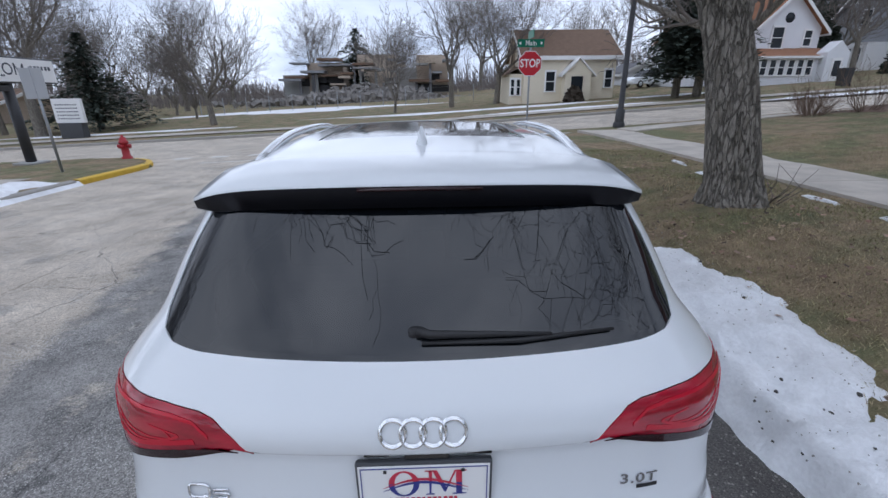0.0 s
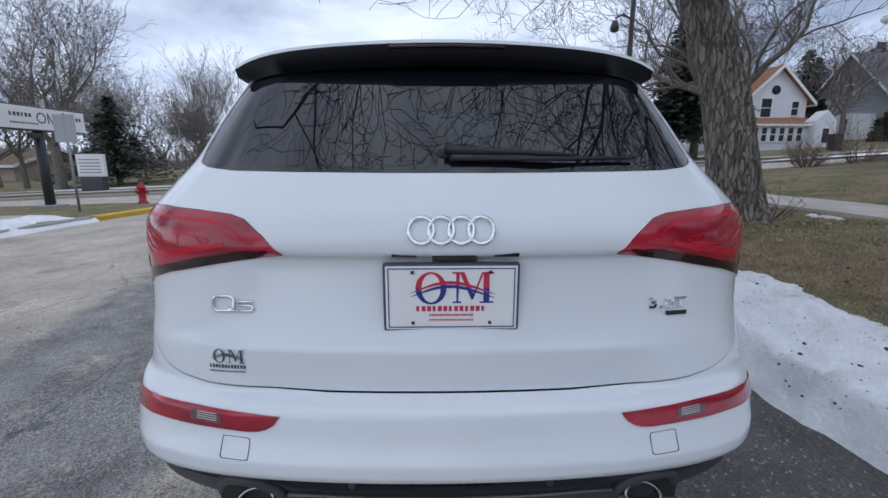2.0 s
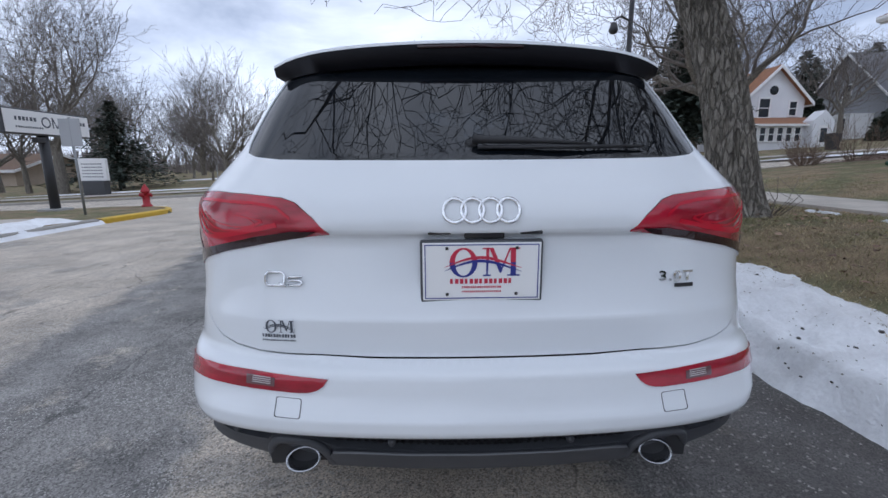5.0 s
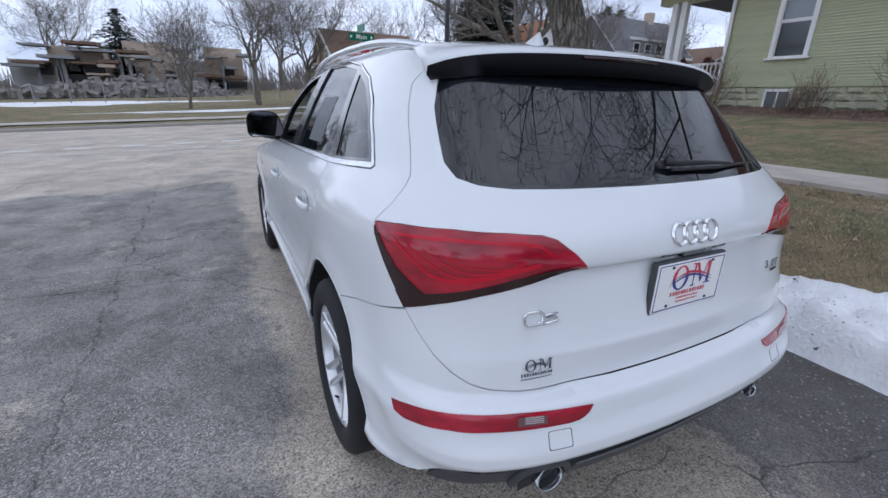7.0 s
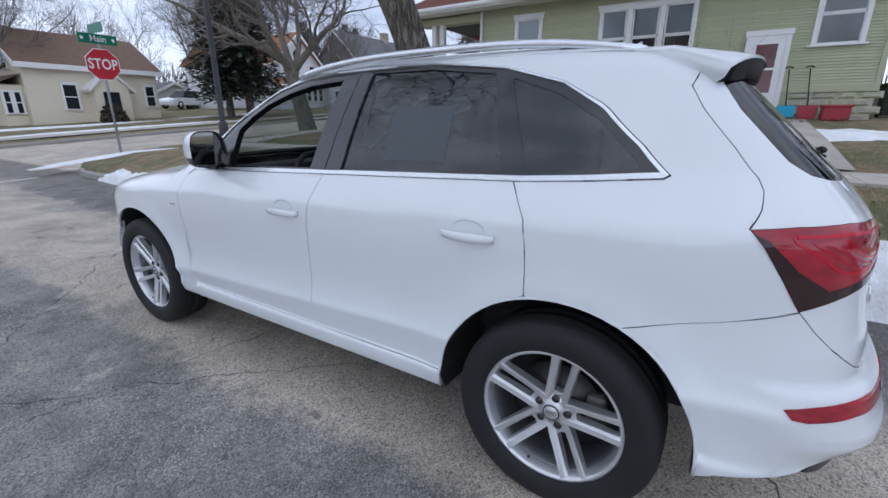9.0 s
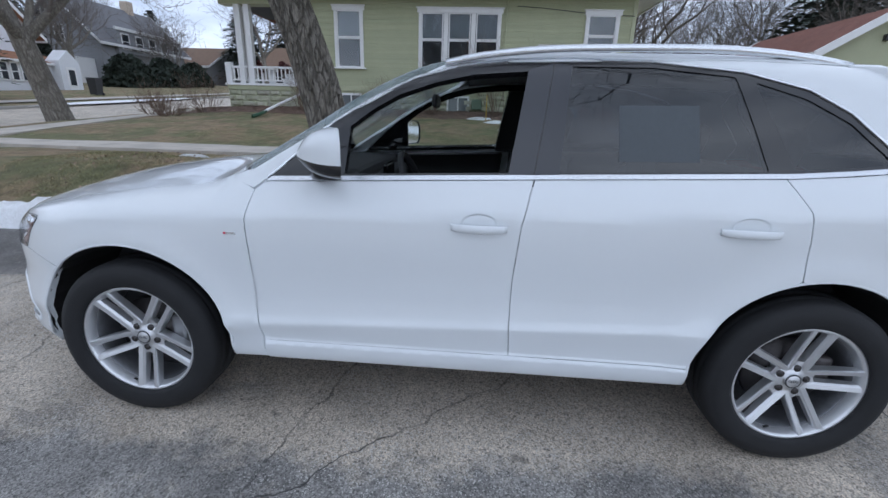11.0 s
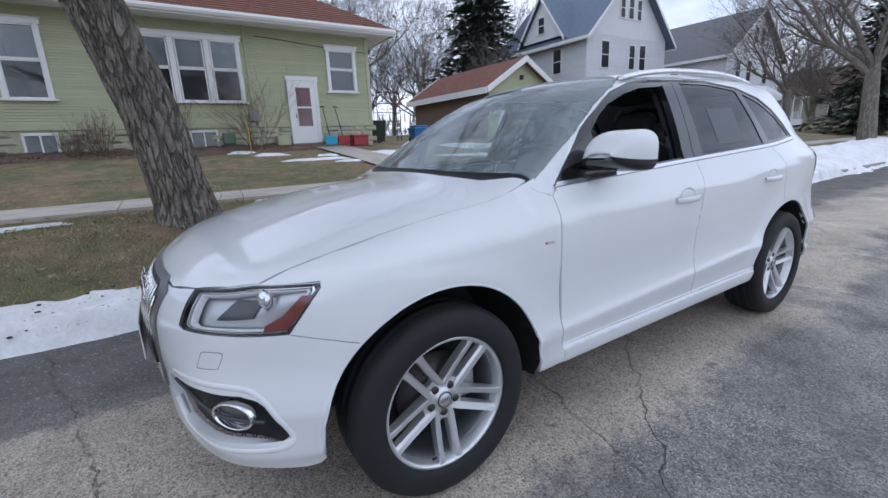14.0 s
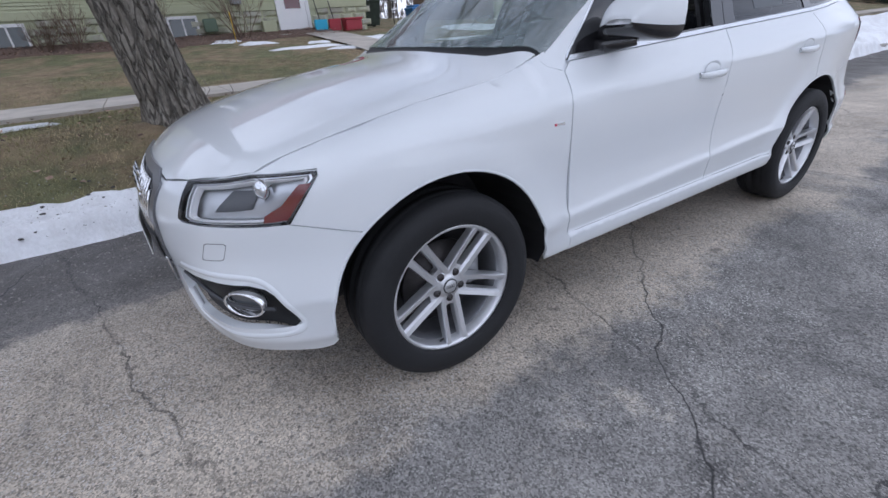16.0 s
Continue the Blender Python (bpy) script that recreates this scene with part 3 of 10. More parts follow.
def ground_level(x, y):
    """Height of lawns and yards outside the roads."""
    if y > 19:
        return main_level(x) + 0.14 + 0.03 * min(y - 24, 60)
    if x > -3:
        lawn = interp(x, [1.9, 2.6, 3.4, 4.8, 6.4, 9, 12.8, 16, 40], [0.14, 0.34, 0.55, 0.56, 0.6, 0.92, 1.29, 1.42, 2.2])
        k = smooth01(y, 9, 16.5)
        corner = main_level(x) + 0.14 + 0.02 * max(0, 18 - y)
        return lawn * (1 - k) + corner * k
    return road_level(min(x, -8.6), y) + 0.14 + 0.01 * max(0, -8.6 - x)


R_CORNER, L_CORNER, MAIN_Y = 3.0, 3.2, 15.5


def road_depth(x, y):
    """Signed distance into the roads (positive inside)."""
    street = min(1.86 - x, x + 8.6)
    main = min(y - MAIN_Y, 24.0 - y)
    if y > MAIN_Y:
        return main
    if y > MAIN_Y - R_CORNER and 1.86 < x < 1.86 + R_CORNER:
        return math.hypot(x - (1.86 + R_CORNER), y - (MAIN_Y - R_CORNER)) - R_CORNER
    if y > MAIN_Y - L_CORNER and -8.6 - L_CORNER < x < -8.6:
        return math.hypot(x - (-8.6 - L_CORNER), y - (MAIN_Y - L_CORNER)) - L_CORNER
    return street


def lines(*spans):
    out = []
    for a, b, step in spans:
        out += list(np.arange(a, b - 1e-6, step))
    return out + [spans[-1][1]]


def sheet(xs, ys, height, keep=None):
    vs, fs, ids = [], [], {}
    for j, y in enumerate(ys):
        for i, x in enumerate(xs):
            vs.append((x, y, height(x, y)))
    w = len(xs)
    for j in range(len(ys) - 1):
        for i in range(w - 1):
            if keep is None or keep((xs[i] + xs[i + 1]) / 2, (ys[j] + ys[j + 1]) / 2):
                fs.append((j * w + i, j * w + i + 1, (j + 1) * w + i + 1, (j + 1) * w + i))
    me = mesh_of(vs, fs, True)
    bm = bmesh.new()
    bm.from_mesh(me)
    bmesh.ops.delete(bm, geom=[v for v in bm.verts if not v.link_faces], context="VERTS")
    return bm


def lumpy(x, y):
    return ground_level(x, y) + 0.03 * noise.noise(Vector((x * 0.7, y * 0.7, 0))) * (1 if abs(x) < 40 else 0)


gx = lines((-2000, -200, 300), (-200, -40, 20), (-40, -13, 1.5), (-13, -7.9, 0.3), (-7.9, 1.5, 1.5), (1.5, 5.2, 0.12), (5.2, 14, 0.5), (14, 40, 3), (40, 200, 20), (200, 2000, 300))
gy = lines((-2000, -200, 300), (-200, -40, 20), (-40, -8, 3), (-8, 9.5, 0.5), (9.5, 16.2, 0.25), (16.2, 23, 2), (23, 26, 0.25), (26, 60, 3), (60, 200, 20), (200, 2000, 300))
ground = part("ground", sheet(gx, gy, lambda x, y: lumpy(x, y) if road_depth(x, y) < -0.05 else road_level(x, y) - 0.3), GRASS)
tagged(ground, "patchy brown and green winter lawn", "ground", kind="structure")
rx = lines((-300, -60, 30), (-60, -15, 5), (-15, 5, 0.5), (5, 60, 5), (60, 300, 30))
ry = lines((-300, -60, 30), (-60, -10, 5), (-10, 24.5, 0.5))
road = part("road", sheet(rx, ry, road_level, lambda x, y: road_depth(x, y) > -0.6), ROAD)
tagged(road, "worn concrete street with dark asphalt patches and cracks", "road", kind="structure")


def kerb_run(name, points, material=KERB, width=0.16, up=0.14, label="weathered concrete kerb"):
    """A kerb with a rounded nose that follows points (x, y); the road lies on its left-hand side."""
    prof = [(0.0, -0.25), (0.0, up - 0.03), (0.03, up), (width, up + 0.005), (width, -0.25)]
    vs, fs = [], []
    for i, (x, y) in enumerate(points):
        a, b = points[max(i - 1, 0)], points[min(i + 1, len(points) - 1)]
        d = Vector((b[0] - a[0], b[1] - a[1])).normalized()
        nx, ny = d.y, -d.x
        for s, h in prof:
            vs.append((x + nx * s, y + ny * s, road_level(x, y) + h))
    k = len(prof)
    for i in range(len(points) - 1):
        for q in range(k - 1):
            fs.append((i * k + q, i * k + q + 1, (i + 1) * k + q + 1, (i + 1) * k + q))
    return tagged(part(name, mesh_of(vs, fs), material), label, "kerb", kind="structure")


def arc(cx, cy, r, a0, a1, n=10):
    return [(cx + r * math.cos(radians(a0 + (a1 - a0) * i / n)), cy + r * math.sin(radians(a0 + (a1 - a0) * i / n))) for i in range(n + 1)]


kerb_run("kerb_right", [(1.86, y) for y in np.arange(-150, 12.4, 1.0)] + arc(4.86, 12.5, 3, 180, 90) + [(x, MAIN_Y) for x in np.arange(6, 150, 4)])
kerb_run("kerb_left", [(x, MAIN_Y) for x in np.arange(-150, -16, 4)] + [(-14, MAIN_Y), (-12.5, MAIN_Y)], label="weathered concrete kerb along the main street")
kerb_run("kerb_yellow", arc(-11.8, 12.3, 3.2, 78, 0) + [(-8.6, 12.0), (-8.6, 11.0), (-8.6, 10.2)], YELLOW, label="kerb painted yellow beside the hydrant")
kerb_run("kerb_left_street", [(-8.6, y) for y in np.arange(10.1, -150, -1.5)])
kerb_run("kerb_far", [(x, 24.0) for x in np.arange(150, -151, -4)])

# pavements, slab by slab
pavement = tagged(thing("pavement", "pale concrete pavement slabs with tooled joints", "pavement"), kind="structure")
slab_y = [y for y in np.arange(-40, 13.1, 1.5)]
for y in slab_y:
    vs = []
    for (xx, yy) in ((4.95, y + 0.006), (6.35, y + 0.006), (6.35, y + 1.494), (4.95, y + 1.494)):
        vs.append((xx, yy, ground_level(5.6, yy) + 0.035))
    lo = [(a, b, c - 0.12) for a, b, c in vs]
    part("slab", mesh_of(vs + lo, [(0, 1, 2, 3), (4, 5, 1, 0), (5, 6, 2, 1), (6, 7, 3, 2), (7, 4, 0, 3)]), SLAB, pavement)
for x in np.arange(6.36, 60, 1.5):
    vs = [(xx, yy, ground_level(xx, yy) + 0.03) for (xx, yy) in ((x + 0.006, 12.9), (x + 1.494, 12.9), (x + 1.494, 14.2), (x + 0.006, 14.2))]
    lo = [(a, b, c - 0.12) for a, b, c in vs]
    part("slab", mesh_of(vs + lo, [(0, 1, 2, 3), (4, 5, 1, 0), (5, 6, 2, 1), (6, 7, 3, 2), (7, 4, 0, 3)]), SLAB, pavement)
# far pavement and the drive on the opposite corner
tagged(part("pavement_far", sheet(lines((-150, 150, 3)), [25.3, 26.6], lambda x, y: ground_level(x, y) + 0.05), SLAB), "far pale concrete pavement", "pavement", kind="structure")
tagged(part("drive_left", sheet(lines((-40, -10, 1)), lines((6.8, 10.5, 1)), lambda x, y: ground_level(x, y) + 0.04), SLAB), "concrete drive of the dealership lot", "drive", kind="structure")

# crosswalk dashes on the main street
for i in range(9):
    x = -9.2 + i * 1.35
    for name, y0, y1, w in (("crosswalk_mark", 15.2, 15.6, 0.62),):
        c = sheet([x, x + w], [y0, y1], lambda a, b: road_level(a, b) + 0.008)
        tagged(part(name, c, CROSSWALK), "worn white painted crosswalk dash", "road marking", "crosswalk dashes")
tagged(part("stop_line", sheet(lines((-7.5, 1.3, 0.8)), [13.6, 13.75], lambda a, b: road_level(a, b) + 0.008), CROSSWALK), "thin worn white line across the street", "road marking")


# ---- snow ----
def snow_bank(name, x0, x1, y0, y1, top, seed, label, step=0.05, side=0.10, lo=None):
    """A ploughed bank with an uneven crest and ragged edges."""
    xs, ys = lines((x0, x1, step)), lines((y0, y1, step * 1.6))

    def h(x, y):
        u = (x - x0) / (x1 - x0)
        rag = 0.16 * noise.noise(Vector((y * 0.9, seed, 0))) + 0.07 * noise.noise(Vector((y * 3.1, seed, 5)))
        rag2 = 0.22 * noise.noise(Vector((y * 0.7, seed, 9))) + 0.1 * noise.noise(Vector((y * 2.3, seed, 3)))
        a = smooth01(u, 0.05 + 0.5 * rag, 0.05 + side + 0.6 * rag)
        b = 1 - smooth01(u, 0.55 + rag2, 0.92 + rag2)
        e = smooth01(y, y0, y0 + 0.8) * (1 - smooth01(y, y1 - 0.8, y1))
        lump = 0.75 + 0.45 * noise.noise(Vector((x * 2.2, y * 2.2, seed))) + 0.26 * noise.noise(Vector((x * 6, y * 6, seed))) + 0.20 * noise.noise(Vector((x * 14, y * 14, seed))) + 0.10 * noise.noise(Vector((x * 31, y * 31, seed)))
        if x0 > 0:
            flr = road_level(x, y) + 0.165 * smooth01(x, 1.78, 1.90) if x < 2.05 else ground_level(x, y)
        else:
            flr = road_level(x, y) + 0.165 * smooth01(-x, 8.52, 8.64) if x > -8.8 else ground_level(x, y)
        crust = 0.020 * noise.noise(Vector((x * 8, y * 8, seed + 4))) + 0.012 * noise.noise(Vector((x * 19, y * 19, seed + 7)))
        return flr - 0.05 + ((top + 0.05) * lump + crust) * a * b * e
    return tagged(part(name, sheet(xs, ys, h), SNOW), label, "snow", kind="stuff")


snow_bank("snow_bank", 1.62, 2.85, -11, 3.9, 0.13, 1.3, "melting ploughed snow along the kerb with dirty specks", step=0.03, side=0.13)
snow_bank("snow_bank", 1.70, 2.34, 3.0, 12, 0.11, 4.1, "thin ploughed snow along the kerb", step=0.035, side=0.22)
snow_bank("snow_bank", 1.55, 4.6, -45, -10, 0.22, 7.7, "large ploughed snow bank beside the street", step=0.25)
snow_bank("snow_bank", -9.9, -8.45, -14, 10.2, 0.16, 2.2, "ploughed snow along the opposite kerb", step=0.16)


def snow_patch(cx, cy, rx, ry, seed, lvl=None):
    n, vs = 32, [(cx, cy, (lvl or ground_level(cx, cy)) + 0.045)]
    for k in (0.6, 1.0):
        for i in range(n):
            a = 2 * math.pi * i / n
            r = k * (1 + 0.8 * noise.noise(Vector((math.cos(a) * 1.7, math.sin(a) * 1.7, seed))) + 0.4 * noise.noise(Vector((math.cos(a) * 4.5, math.sin(a) * 4.5, seed))))
            x, y = cx + rx * r * math.cos(a), cy + ry * r * math.sin(a)
            vs.append((x, y, (lvl or ground_level(x, y)) + (0.04 if k < 1 else -0.01)))
    fs = [(0, 1 + i, 1 + (i + 1) % n) for i in range(n)] + [(1 + i, 33 + i, 33 + (i + 1) % n, 1 + (i + 1) % n) for i in range(n)]
    return tagged(part("snow_patch", mesh_of(vs, fs, True), SNOW), "thin leftover patch of melting snow on the lawn", "snow", "snow patches")


for i, (cx, cy, a, b) in enumerate(((9.6, 0.9, 0.28, 0.75), (8.9, 0.2, 0.16, 0.55), (10.4, 0.35, 0.2, 0.4), (11.2, 1.7, 0.35, 0.5), (12.1, 2.3, 0.35, 0.3), (4.3, 5.7, 0.04, 0.30), (4.5, 7.0, 0.03, 0.25), (4.6, 4.1, 0.05, 0.28), (4.6, 3.2, 0.06, 0.32),
                                   (10.2, -1.6, 0.9, 1.1), (8.2, -5, 1.2, 2.2), (11, -6, 1.2, 1.6), (4.0, -7, 0.9, 1.8), (3.6, -3.4, 0.7, 1.3), (7.6, -9, 1.4, 2.6),
                                   (-20, 29, 8, 0.7), (4, 31.5, 10, 0.8), (17, 32, 4, 0.9), (24, 23.9, 6, 0.5), (-12, 44, 14, 2.5), (9, 27.5, 5, 0.5), (-14, 9.2, 1.4, 0.4), (3.0, 14.0, 1.4, 0.35))):
    snow_patch(cx, cy, a, b, i * 3.7)


# ---- the car: one smooth body form, cut into panels ----
def spline(xs, ys):
    """Monotone cubic through (xs, ys)."""
    xs, ys = np.array(xs, float), np.array(ys, float)
    h, d = np.diff(xs), np.diff(ys) / np.diff(xs)
    m = np.concatenate([[d[0]], np.where(d[:-1] * d[1:] > 0, 2 * d[:-1] * d[1:] / (d[:-1] + d[1:] + 1e-12), 0), [d[-1]]])

    def f(v):
        v = np.clip(v, xs[0], xs[-1])
        i = np.clip(np.searchsorted(xs, v) - 1, 0, len(h) - 1)
        t = (v - xs[i]) / h[i]
        return ((1 + 2 * t) * (1 - t) ** 2 * ys[i] + t * (1 - t) ** 2 * h[i] * m[i] + t * t * (3 - 2 * t) * ys[i + 1] + t * t * (t - 1) * h[i] * m[i + 1])
    return f


def sstep(v, a, b):
    t = np.clip((v - a) / (b - a), 0, 1)
    return t * t * (3 - 2 * t)


def smax(a, b, k):
    return np.maximum(a, b) + np.maximum(k - np.abs(a - b), 0) ** 2 / (4 * k)


WHEEL_Y, HUB_Z = (0.935, 3.742), 0.365
section = spline([0.20, 0.32, 0.345, 0.385, 0.404, 0.410, 0.416, 0.45, 0.50, 0.530, 0.540, 0.548, 0.575, 0.61, 0.66, 0.74, 0.82, 0.93, 1.00, 1.035, 1.09, 1.14, 1.16, 1.30, 1.45, 1.58, 1.75],
                 [0.84, 0.892, 0.908, 0.916, 0.917, 0.912, 0.900, 0.903, 0.911, 0.9165, 0.9175, 0.9160, 0.9080, 0.9025, 0.8985, 0.900, 0.906, 0.912, 0.911, 0.900, 0.868, 0.832, 0.818, 0.757, 0.682, 0.605, 0.48])
# profile of the tail: in the middle with the lip over the plate, and at the lamps without it
rear_line = spline([0.20, 0.34, 0.40, 0.46, 0.49, 0.508, 0.525, 0.545, 0.565, 0.59, 0.62, 0.655, 0.670, 0.679, 0.686, 0.692, 0.73, 0.785, 0.793, 0.800, 0.83, 0.90, 0.96, 1.005, 1.012, 1.018, 1.024, 1.035, 1.06, 1.10, 1.17, 1.22, 1.27, 1.40, 1.52, 1.66],
                   [0.16, 0.09, 0.055, 0.028, 0.002, -0.014, -0.022, -0.022, -0.015, -0.003, 0.005, 0.012, 0.020, 0.042, 0.068, 0.074, 0.0735, 0.0715, 0.0720, 0.0755, 0.087, 0.106, 0.116, 0.121, 0.119, 0.106, 0.0985, 0.0955, 0.100, 0.115, 0.165, 0.21, 0.262, 0.395, 0.515, 0.66])
rear_lamps = spline([0.20, 0.34, 0.40, 0.46, 0.49, 0.508, 0.525, 0.545, 0.565, 0.59, 0.62, 0.655, 0.670, 0.679, 0.686, 0.692, 0.73, 0.785, 0.83, 0.90, 0.96, 1.02, 1.06, 1.10, 1.17, 1.22, 1.27, 1.40, 1.52, 1.66],
                    [0.16, 0.09, 0.055, 0.028, 0.002, -0.014, -0.022, -0.022, -0.015, -0.003, 0.005, 0.012, 0.020, 0.036, 0.052, 0.058, 0.062, 0.068, 0.080, 0.092, 0.097, 0.100, 0.105, 0.115, 0.165, 0.21, 0.262, 0.395, 0.515, 0.66])
front_line = spline([0.15, 0.22, 0.28, 0.40, 0.50, 0.62, 0.72, 0.82, 0.90, 0.96, 1.02, 1.10],
                    [4.46, 4.565, 4.600, 4.608, 4.615, 4.628, 4.63, 4.612, 4.565, 4.50, 4.40, 4.2])
top_line = spline([0.25, 0.5, 0.8, 1.4, 1.9, 2.2, 2.38, 2.5, 2.7, 3.0, 3.22, 3.34, 3.46, 3.7, 4.0, 4.25, 4.42, 4.55, 4.7],
                  [1.562, 1.597, 1.626, 1.653, 1.653, 1.641, 1.625, 1.600, 1.519, 1.344, 1.216, 1.148, 1.122, 1.098, 1.055, 1.000, 0.945, 0.875, 0.70])
crown = spline([0.3, 2.2, 2.5, 3.3, 3.6, 4.6], [0.075, 0.08, 0.09, 0.11, 0.12, 0.13])


def half_width(y, z):
    lift = np.clip(0.045 * (2.04 - y), -0.06, 0.075) * (0.85 * sstep(z, 0.40, 0.50) + 0.15 * sstep(z, 0.6, 1.0))
    zz = z - lift
    w = section(zz) + 0.010
    up = sstep(zz, 1.0, 1.2)
    w = w - 0.05 * np.maximum(0, (y - 3.45) / 1.2) ** 2 - 0.042 * np.maximum(0, (1.0 - y) / 0.55) ** 2 * sstep(z, 0.6, 0.95) - 0.02 * np.maximum(0, (1.0 - y) / 0.55) ** 2 * (1 - sstep(z, 0.6, 0.95))
    w = w - up * (0.020 * np.maximum(0, (1.5 - y) / 0.9) ** 2 + 0.02 * np.maximum(0, (y - 2.0) / 1.1) ** 2)
    for wy in WHEEL_Y:
        r = np.hypot(y - wy, z - HUB_Z)
        w = w + 0.016 * np.exp(-((r - 0.455) / 0.075) ** 2) * sstep(z, 0.3, 0.5)
    return w


def body(x, y, z):
    """Below zero inside the car's outer form."""
    ax = np.abs(x)
    b = sstep(ax, 0.42, 0.60)
    rear = rear_line(z) * (1 - b) + rear_lamps(z) * b + (0.12 + 0.04 * sstep(z, 1.06, 1.2)) * ax ** 2 + 0.24 * ax ** 6 - y
    front = y - (front_line(z) - 0.34 * ax ** 2 - 0.22 * ax ** 6 + 0.045 * sstep(ax, 0.40, 0.80) * sstep(z, 0.25, 0.36) * (1 - sstep(z, 0.50, 0.66)))
    k = np.where(y > 2.3, 0.26, 0.15)
    s = smax(ax - half_width(y, z), np.maximum(rear, front), k)
    top = z - (top_line(y) - crown(y) * ax ** 2)
    return smax(s, top, np.where(y > 3.3, 0.07, 0.085) + 0.05 * sstep(y, 4.2, 4.5))


FAN_X, FAN_R, FAN_F, FAN = 0.35, 0.9, 3.75, 0.9
U_SIDE, U_FRONT = FAN_X + FAN, FAN_X + FAN + FAN_F - FAN_R
U_NOSE, U_END = U_FRONT + FAN, U_FRONT + FAN + FAN_X


def wrap_u(x, y):
    """How far round the car from the rear centre (0) by the side to the nose centre (U_END) a place lies."""
    x = abs(x)
    if y < FAN_R:
        return x if x <= FAN_X else FAN_X + FAN * math.atan2(x - FAN_X, FAN_R - y) / (math.pi / 2)
    if y <= FAN_F:
        return U_SIDE + y - FAN_R
    return U_END - x if x <= FAN_X else U_NOSE - FAN * math.atan2(x - FAN_X, y - FAN_F) / (math.pi / 2)


def wrap_point(s, z, mode):
    """Places on the body at signed way round s and height z. mode: rear, front, left or right."""
    s, z = np.asarray(s, float), np.asarray(z, float)
    side = {"left": -np.ones_like(s), "right": np.ones_like(s)}.get(mode, np.where(s < 0, -1.0, 1.0))
    u = np.abs(s) if mode != "front" else U_END - np.abs(s)
    a = np.clip((u - FAN_X) / FAN, 0, 1) * math.pi / 2
    b = np.clip((U_NOSE - u) / FAN, 0, 1) * math.pi / 2
    back = u < (U_SIDE + U_FRONT) / 2
    ox = np.where(back, np.minimum(u, FAN_X), np.minimum(np.maximum(U_END - u, 0), FAN_X))
    oy = np.clip(FAN_R + u - U_SIDE, FAN_R, FAN_F)
    dx, dy = np.where(back, np.sin(a), np.sin(b)), np.where(back, -np.cos(a), np.cos(b))
    lo, hi = np.zeros_like(u), np.full_like(u, 1.7)
    for _ in range(34):
        mid = (lo + hi) / 2
        inside = body(ox + dx * mid, oy + dy * mid, z) < 0
        lo, hi = np.where(inside, mid, lo), np.where(inside, hi, mid)
    return np.stack([side * (ox + dx * lo), oy + dy * lo, z], -1)


def side_u(y, z):
    """The way round at which the body's side, at height z, lies y metres along the car."""
    us = np.linspace(0.5, U_END - 0.45, 160)
    ys = wrap_point(us, np.full_like(us, z), "right")[:, 1]
    return float(np.interp(y, ys, us))


def top_point(x, y):
    x, y = np.asarray(x, float), np.asarray(y, float)
    lo, hi = np.full_like(x, 0.6), np.full_like(x, 1.9)
    for _ in range(34):
        mid = (lo + hi) / 2
        inside = body(x, y, mid) < 0
        lo, hi = np.where(inside, mid, lo), np.where(inside, hi, mid)
    return np.stack([x, y, lo], -1)


def body_normal(p):
    e, g = 0.004, []
    for i in range(3):
        d = np.zeros(3)
        d[i] = e
        g.append(body(*(p + d).T) - body(*(p - d).T))
    g = np.stack(g, -1)
    return g / np.maximum(np.linalg.norm(g, axis=-1, keepdims=True), 1e-9)


def inside_poly(px, py, loop):
    c = np.zeros(len(px), bool)
    for (x0, y0), (x1, y1) in zip(loop, loop[1:] + loop[:1]):
        hit = ((y0 > py) != (y1 > py)) & (px < (x1 - x0) * (py - y0) / ((y1 - y0) or 1e-12) + x0)
        c ^= hit
    return c


def dense(loop, step):
    out = []
    for (x0, y0), (x1, y1) in zip(loop, loop[1:] + loop[:1]):
        n = max(1, int(math.hypot(x1 - x0, y1 - y0) / step))
        out += [(x0 + (x1 - x0) * i / n, y0 + (y1 - y0) * i / n) for i in range(n)]
    return out


def rounded(loop, r, n=4):
    """Rounds a loop's corners by r (one number, or one for each corner)."""
    out, k = [], len(loop)
    for i in range(k):
        rr = r[i] if isinstance(r, (list, tuple)) else r
        p0, p, p1 = Vector(loop[i - 1]), Vector(loop[i]), Vector(loop[(i + 1) % k])
        a, b = p0 - p, p1 - p
        if rr <= 0:
            out.append(tuple(p))
            continue
        t = min(rr, a.length * 0.45, b.length * 0.45)
        qa, qb = p + a.normalized() * t, p + b.normalized() * t
        for j in range(n + 1):
            s = j / n
            out.append(tuple(qa * (1 - s) ** 2 + p * 2 * s * (1 - s) + qb * s * s))
    return out


